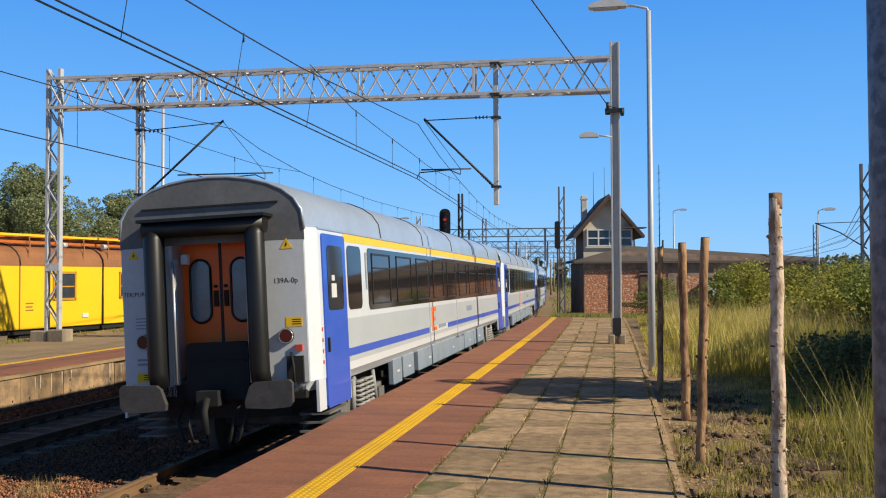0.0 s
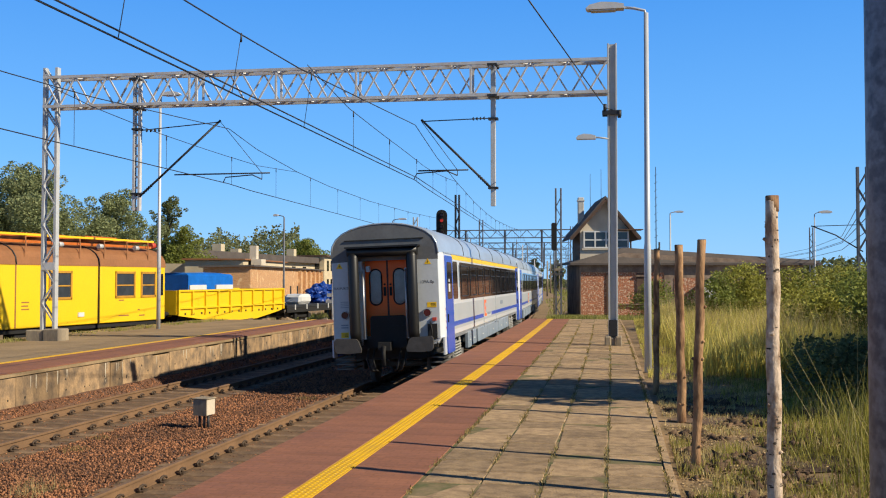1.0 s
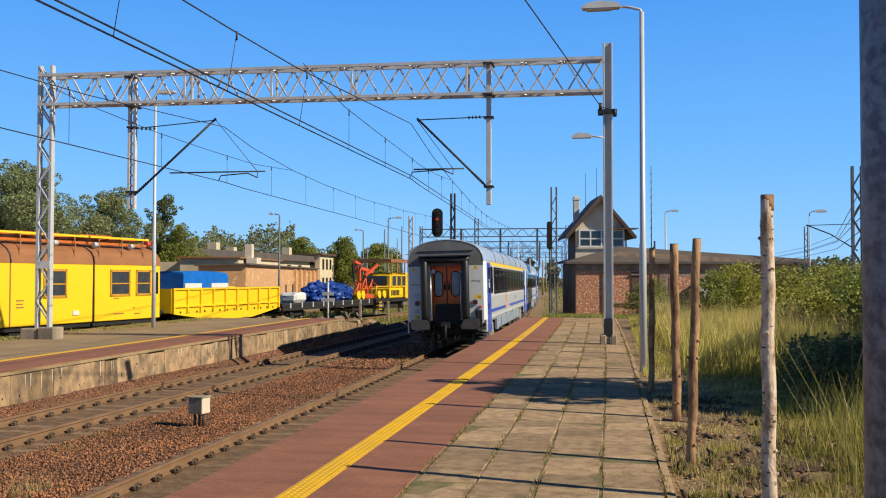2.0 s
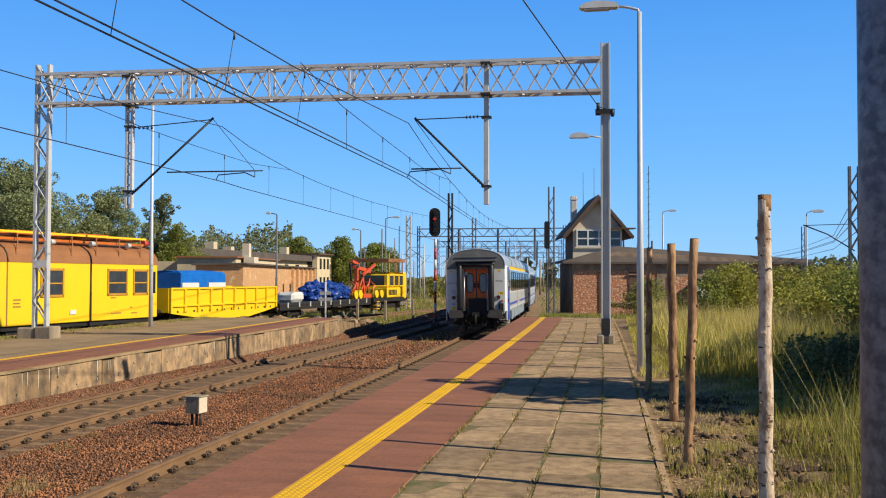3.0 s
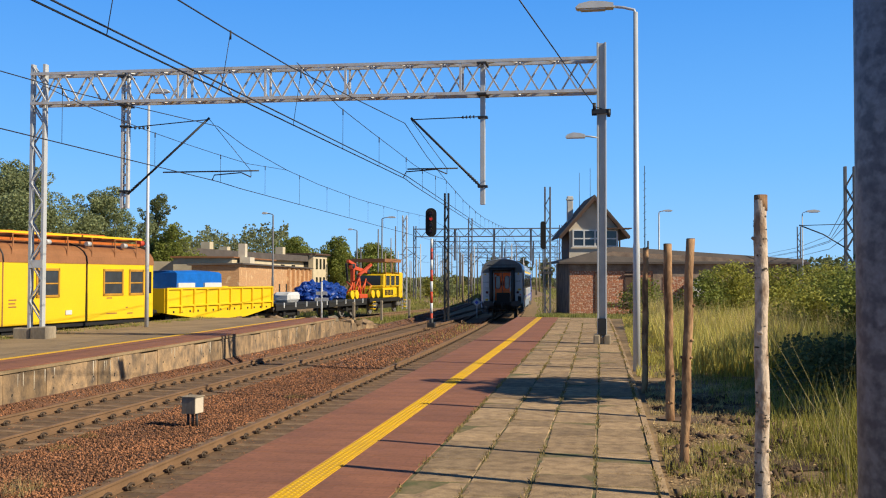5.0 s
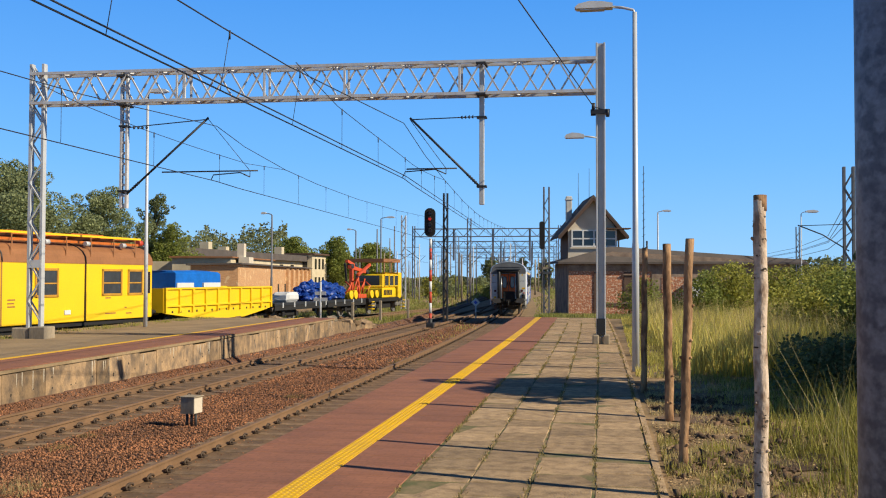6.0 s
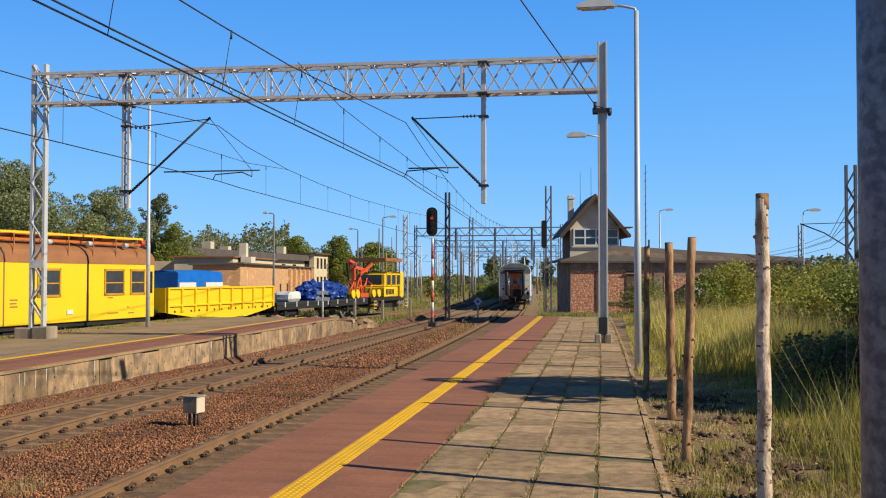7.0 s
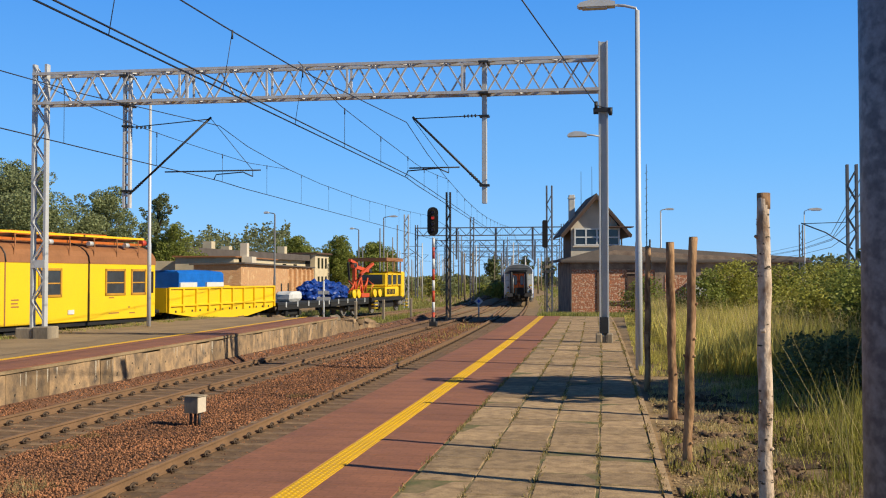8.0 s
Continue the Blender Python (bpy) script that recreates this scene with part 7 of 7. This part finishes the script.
grass("tall_grass", 2600, rg, (1.75, 4.2, 7.4, 15.5), 0.45, 0.009, M_GRASSN, "yellow-green grass tufts in front of the shade", lambda x, y, u: (clump(x, y, 1.7) > -0.15) & (u < np.clip((x - 0.12 * y - 0.25) / 0.9, 0.0, 1)))
grass("tall_grass", 1100, rg, (2.0, 3.8, 6.8, 12.5), 0.8, 0.010, M_GRASSN, "tall green grass stems near the post", lambda x, y, u: u < np.clip((x - 1.9) / 0.7, 0.1, 1))
grass("seeding_grass", 130, rg, (2.0, 3.4, 7.0, 11.5), 1.3, 0.007, M_STRAW, "tall straw-coloured stems near the post")
grass("rough_grass", 9000, rg, (0.5, 1.6, 19, 46), 0.2, 0.016, M_GRASS, "rough grass along the kerb", lambda x, y, u: clump(x, y, 1.5) > -0.2)
grass("yard_grass", 26000, rg, (-24, -12.3, 45, 100), 0.3, 0.035, M_YARD, "green yard grass between the tracks", lambda x, y, u: ((x < -12.9 - y * y / 3500) & ((x > siding_x(y) + 1.5) | (x < siding_x(y) - 1.6))))
grass("yard_grass", 6000, rg, (-20.6, -18.3, 22, 46), 0.22, 0.03, M_YARD, "green grass fringe along the opposite platform", lambda x, y, u: clump(x, y, 1.3) > -0.3)
grass("platform_grass", 4000, rg, (-19.4, -18.3, 22, 44), 0.12, 0.018, M_YARD, "green grass fringe on the opposite platform", lambda x, y, u: clump(x, y, 1.6) > 0.0, base=FPLAT - 0.01)
grass("yard_grass", 9000, rg, (-13, 9, 58, 150), 0.3, 0.045, M_YARD, "rough grass along the line beyond the platform", lambda x, y, u: (np.abs(x - NEAR_X + y * y / 2500) > 2.0) & (np.abs(x - FAR_X + y * y / 9000) > 2.0) & ((x < -3.4) | (y > 71)))
grass("yard_grass", 9000, rg, (-4.0, 2.5, 46.3, 60), 0.28, 0.03, M_YARD, "rough grass beyond the platform end", lambda x, y, u: x > -3.6 - y * y / 3500)
grass("yard_grass", 30000, rg, (-60, -8, 95, 260), 0.4, 0.12, M_YARD, "far green grass in the station throat", lambda x, y, u: (np.abs(x + 8 + y * y / 3500) > 5) & (clump(x, y, 0.25) > -0.2))
grass("track_weeds", 260, rg, (-7.85, -7.35, 11.3, 11.9), 0.4, 0.006, M_STRAW, "dry weeds growing in the ballast")
for wx, wy, wn, wh in ((-9.07, 15.9, 260, 0.1), (-8.9, 14.7, 300, 0.1), (-7.3, 22.0, 220, 0.12), (-7.45, 12.0, 220, 0.1), (-6.9, 31.3, 160, 0.3)):
    grass("track_weeds", wn, rg, (wx - 0.32, wx + 0.32, wy - 0.3, wy + 0.3), wh, 0.007, M_WEED, "low brown weed tuft in the stones", lambda x, y, u: (x - wx) ** 2 + (y - wy) ** 2 < 0.1 * u + 0.01, lean=0.6, base=-0.19)
grass("track_weeds", 700, rg, (-8.8, -7.3, 40, 60), 0.35, 0.02, M_GRASS, "green weeds growing in the ballast", lambda x, y, u: clump(x, y, 1.2) > 0.3)

# dug-over dark earth round the posts
bm = bmesh.new()
for cx_, cy_, r_ in ((1.45, 10.6, 0.85), (2.2, 10.9, 0.8), (1.4, 13.6, 0.75), (2.1, 14.0, 0.6)):
    ring = [bm.verts.new((cx_ + r_ * math.cos(a * 0.3307) * (1 + 0.25 * noise.noise((a * 0.9, cx_, 0))), cy_ + 0.6 * r_ * math.sin(a * 0.3307) * (1 + 0.25 * noise.noise((a * 0.9, cy_, 3))), 0.728)) for a in range(19)]
    mid = bm.verts.new((cx_, cy_, 0.755))
    for k in range(19):
        bm.faces.new((ring[k], ring[(k + 1) % 19], mid))
solid("dug_soil", bm, M_SOIL, "dark dug-over soil between the posts", "soil", kind="stuff")

# ---- loose stones ----
STONE_V = [(0.6, 0.1, 0), (-0.5, 0.2, 0.1), (0.1, 0.42, -0.12), (-0.1, -0.45, 0.12), (0.2, -0.05, 0.3), (-0.15, -0.05, -0.3)]
STONE_F = [(0, 2, 4), (2, 1, 4), (1, 3, 4), (3, 0, 4), (2, 0, 5), (1, 2, 5), (3, 1, 5), (0, 3, 5)]


def ballast_top(u):
    px = [-12.2, -11.95, -11.8, -10.5, -9.2, -8.4, -7.6, -6.9, -5.5, -4.3]
    pz = [0.06, -0.06, -0.17, -0.19, -0.18, -0.2, -0.19, -0.17, -0.19, -0.18]
    return np.interp(u, px, pz)


def stones(n, y0, y1, size, rng):
    f = rng.uniform(0, 1, n)
    y = y0 * (y1 / y0) ** f
    u = rng.uniform(-12.1, -4.4, n)
    near_sl = np.zeros(n, bool)
    for c in (NEAR_X, FAR_X):
        on = np.abs(u - c) < 1.28
        ph = ((y - 2) / 0.6) % 1.0
        near_sl |= on & (np.abs(ph - 0.5) < 0.2)
        near_sl |= (np.abs(u - c) < 1.3) & (rng.uniform(0, 1, n) < 0.72)
        for s in (-0.755, 0.755):
            near_sl |= np.abs(u - c - s) < 0.12
    keep = ~near_sl
    u, y = u[keep], y[keep]
    n = len(u)
    p = np.stack([u - y * y / 3500, y, ballast_top(u) - np.clip(0.0033 * (y - 12), 0, 0.25) + rng.uniform(-0.015, 0.02, n)], 1)
    return placed(turned(n, rng), size * rng.uniform(0.6, 1.35, n), p)


rs = np.random.default_rng(21)
ob = scatter("ballast_stones", STONE_V, STONE_F, np.concatenate([stones(150000, 6.5, 30, 0.042, rs), stones(26000, 30, 75, 0.075, rs)]), M_STONE)
tagged(ob, "loose reddish-brown ballast stones", "ballast", kind="stuff")
n = 9000
px_, py_ = rs.uniform(0.6, 2.9, n), rs.uniform(8.2, 16.0, n)
ok = clump(px_ + 1, py_, 1.9) > 0.05
px_, py_ = px_[ok], py_[ok]
pp = np.stack([px_, py_, np.array([ground_z(a, b) for a, b in zip(px_, py_)]) + 0.005], 1)
ob = scatter("soil_clods", STONE_V, STONE_F, placed(turned(len(pp), rs), 0.02 + 0.17 * rs.uniform(0, 1, len(pp)) ** 6, pp), M_SOIL)
tagged(ob, "dry clods of dug soil beside the posts", "soil", kind="stuff")

n = 26000
px_, py_ = rs.uniform(0.55, 3.2, n), rs.uniform(6.4, 17.0, n)
ok = clump(px_ + 2, py_, 1.3) > -0.35
px_, py_ = px_[ok], py_[ok]
pp = np.stack([px_, py_, np.array([ground_z(a, b) for a, b in zip(px_, py_)]) + 0.012], 1)
ob = scatter("leaf_litter", LEAF_V, LEAF_F, placed(turned(len(pp), rs, 0.5), 0.028 * rs.uniform(0.5, 1.4, len(pp)), pp), M_LITTER)
tagged(ob, "dry brown leaf litter and chaff on the soil", "leaf litter", kind="stuff")

# ---- platform surface, piece by piece ----
near_platform = bpy.data.objects["platform_near"]
rp_ = random.Random(5)


def slab_mesh(w, d, h, ch):
    bm = bmesh.new()
    lo, hi = [], []
    for sx, sy in ((-1, -1), (1, -1), (1, 1), (-1, 1)):
        lo.append(bm.verts.new((sx * w / 2, sy * d / 2, -h)))
    mid = [bm.verts.new((sx * w / 2, sy * d / 2, -ch)) for sx, sy in ((-1, -1), (1, -1), (1, 1), (-1, 1))]
    hi = [bm.verts.new((sx * (w / 2 - ch), sy * (d / 2 - ch), 0)) for sx, sy in ((-1, -1), (1, -1), (1, 1), (-1, 1))]
    for a, b in ((lo, mid), (mid, hi)):
        for k in range(4):
            bm.faces.new((a[k], a[(k + 1) % 4], b[(k + 1) % 4], b[k]))
    bm.faces.new(hi)
    return bm


SLAB = 0.565
slab_me = link_mesh("paving_slab", slab_mesh(SLAB - 0.02, SLAB - 0.014, 0.05, 0.008), M_SLAB)
for r in range(75):
    for c in range(4):
        y = 3.2 + (r + 0.5) * SLAB + (0.0, 0.05, -0.04, 0.07)[c]
        ob = new("paving_slab", slab_me)
        ob.parent = near_platform
        ob.matrix_basis = pose(-1.82 + (c + 0.5) * SLAB + bend(y) + rp_.uniform(-0.008, 0.008), y + rp_.uniform(-0.01, 0.01), PLAT + rp_.uniform(-0.008, 0.004), rp_.uniform(-0.6, 0.6), rp_.uniform(-0.6, 0.6), rp_.uniform(-0.9, 0.9))
# red pavers: larger concrete tiles with a fine ribbed face
red_me = {}
for nm, x0, x1 in (("inner", -2.6, -1.84), ("outer", -3.79, -2.85)):
    red_me[nm] = link_mesh("red_paver", slab_mesh(x1 - x0 - 0.008, 0.492, 0.05, 0.004), M_RED)
    for r in range(86):
        y = 3.0 + (r + 0.5) * 0.5
        ob = new("red_paver", red_me[nm])
        ob.parent = near_platform
        ob.matrix_basis = pose((x0 + x1) / 2 + bend(y), y, PLAT + rp_.uniform(-0.001, 0.001))
rest = []
for r in range(17):
    for c in range(4):
        y = 3.2 - (r + 0.5) * SLAB
        rest.append(np.concatenate([np.eye(3), np.array([[-1.82 + (c + 0.5) * SLAB], [y], [PLAT + rp_.uniform(-0.004, 0.004)]])], 1))
sv = [tuple(v.co) for v in slab_me.vertices]
sf = [tuple(p.vertices) for p in slab_me.polygons]
ob = scatter("paving_rest", sv, sf, rest, M_SLAB)
ob.parent = near_platform
tagged(ob, kind="stuff")
for x0, x1 in ((-2.6, -1.84), (-3.79, -2.85)):
    bm = bmesh.new()
    box(bm, x0, x1, -6.9, 2.99, PLAT - 0.02, PLAT)
    part("red_strip", bm, M_RED, near_platform)
bm = bmesh.new()
ys_ = [-6.9, -2, 1] + [2.5 + 1.5 * k for k in range(30)]
loft(bm, [(-2.845, PLAT - 0.04), (-2.845, PLAT + 0.002), (-2.605, PLAT + 0.002), (-2.605, PLAT - 0.04)], ys_)
line = part("tactile_line", bm, M_TACTILEBASE, near_platform, "yellow tactile safety line")
DOT_V = [(-0.5, -0.5, 0), (0.5, -0.5, 0), (0.5, 0.5, 0), (-0.5, 0.5, 0), (-0.3, -0.3, 1), (0.3, -0.3, 1), (0.3, 0.3, 1), (-0.3, 0.3, 1)]
DOT_F = [(0, 1, 5, 4), (1, 2, 6, 5), (2, 3, 7, 6), (3, 0, 4, 7), (4, 5, 6, 7)]
pl_ = []
for r in range(330):
    y = 5.0 + r * 0.075
    for c in range(4):
        m3 = np.diag((0.036, 0.03, 0.006))
        pl_.append(np.concatenate([m3, np.array([[-2.812 + c * 0.058 + bend(y)], [y], [PLAT + 0.002]])], 1))
ob = scatter("tactile_studs", DOT_V, DOT_F, pl_, M_TACTILE)
ob.parent = near_platform
tagged(ob, "raised yellow tactile studs", kind="stuff")
# weeds in the slab joints
gx, gy = [], []
for c in range(5):
    for _ in range(2600 if c in (0, 4) else 1500):
        gy.append(rp_.uniform(5, 40))
        gx.append(-1.82 + c * SLAB + bend(gy[-1]) + rp_.gauss(0, 0.018))
gx, gy = np.array(gx), np.array(gy)
okk = clump(gx * 3, gy, 1.4) > -0.1
gx, gy = gx[okk], gy[okk]
hh = rs.uniform(0.015, 0.06, len(gx))
rot = turned(len(gx), rs, 0.7) * np.stack([np.full(len(gx), 0.012), hh, hh], 1)[:, None, :]
ob = scatter("joint_weeds", BLADE_V, BLADE_F, np.concatenate([rot, np.stack([gx, gy, np.full(len(gx), PLAT - 0.006)], 1)[:, :, None]], 2), M_WEED)
tagged(ob, "tiny dry weeds in the paving joints", "weeds", kind="stuff")
motions()
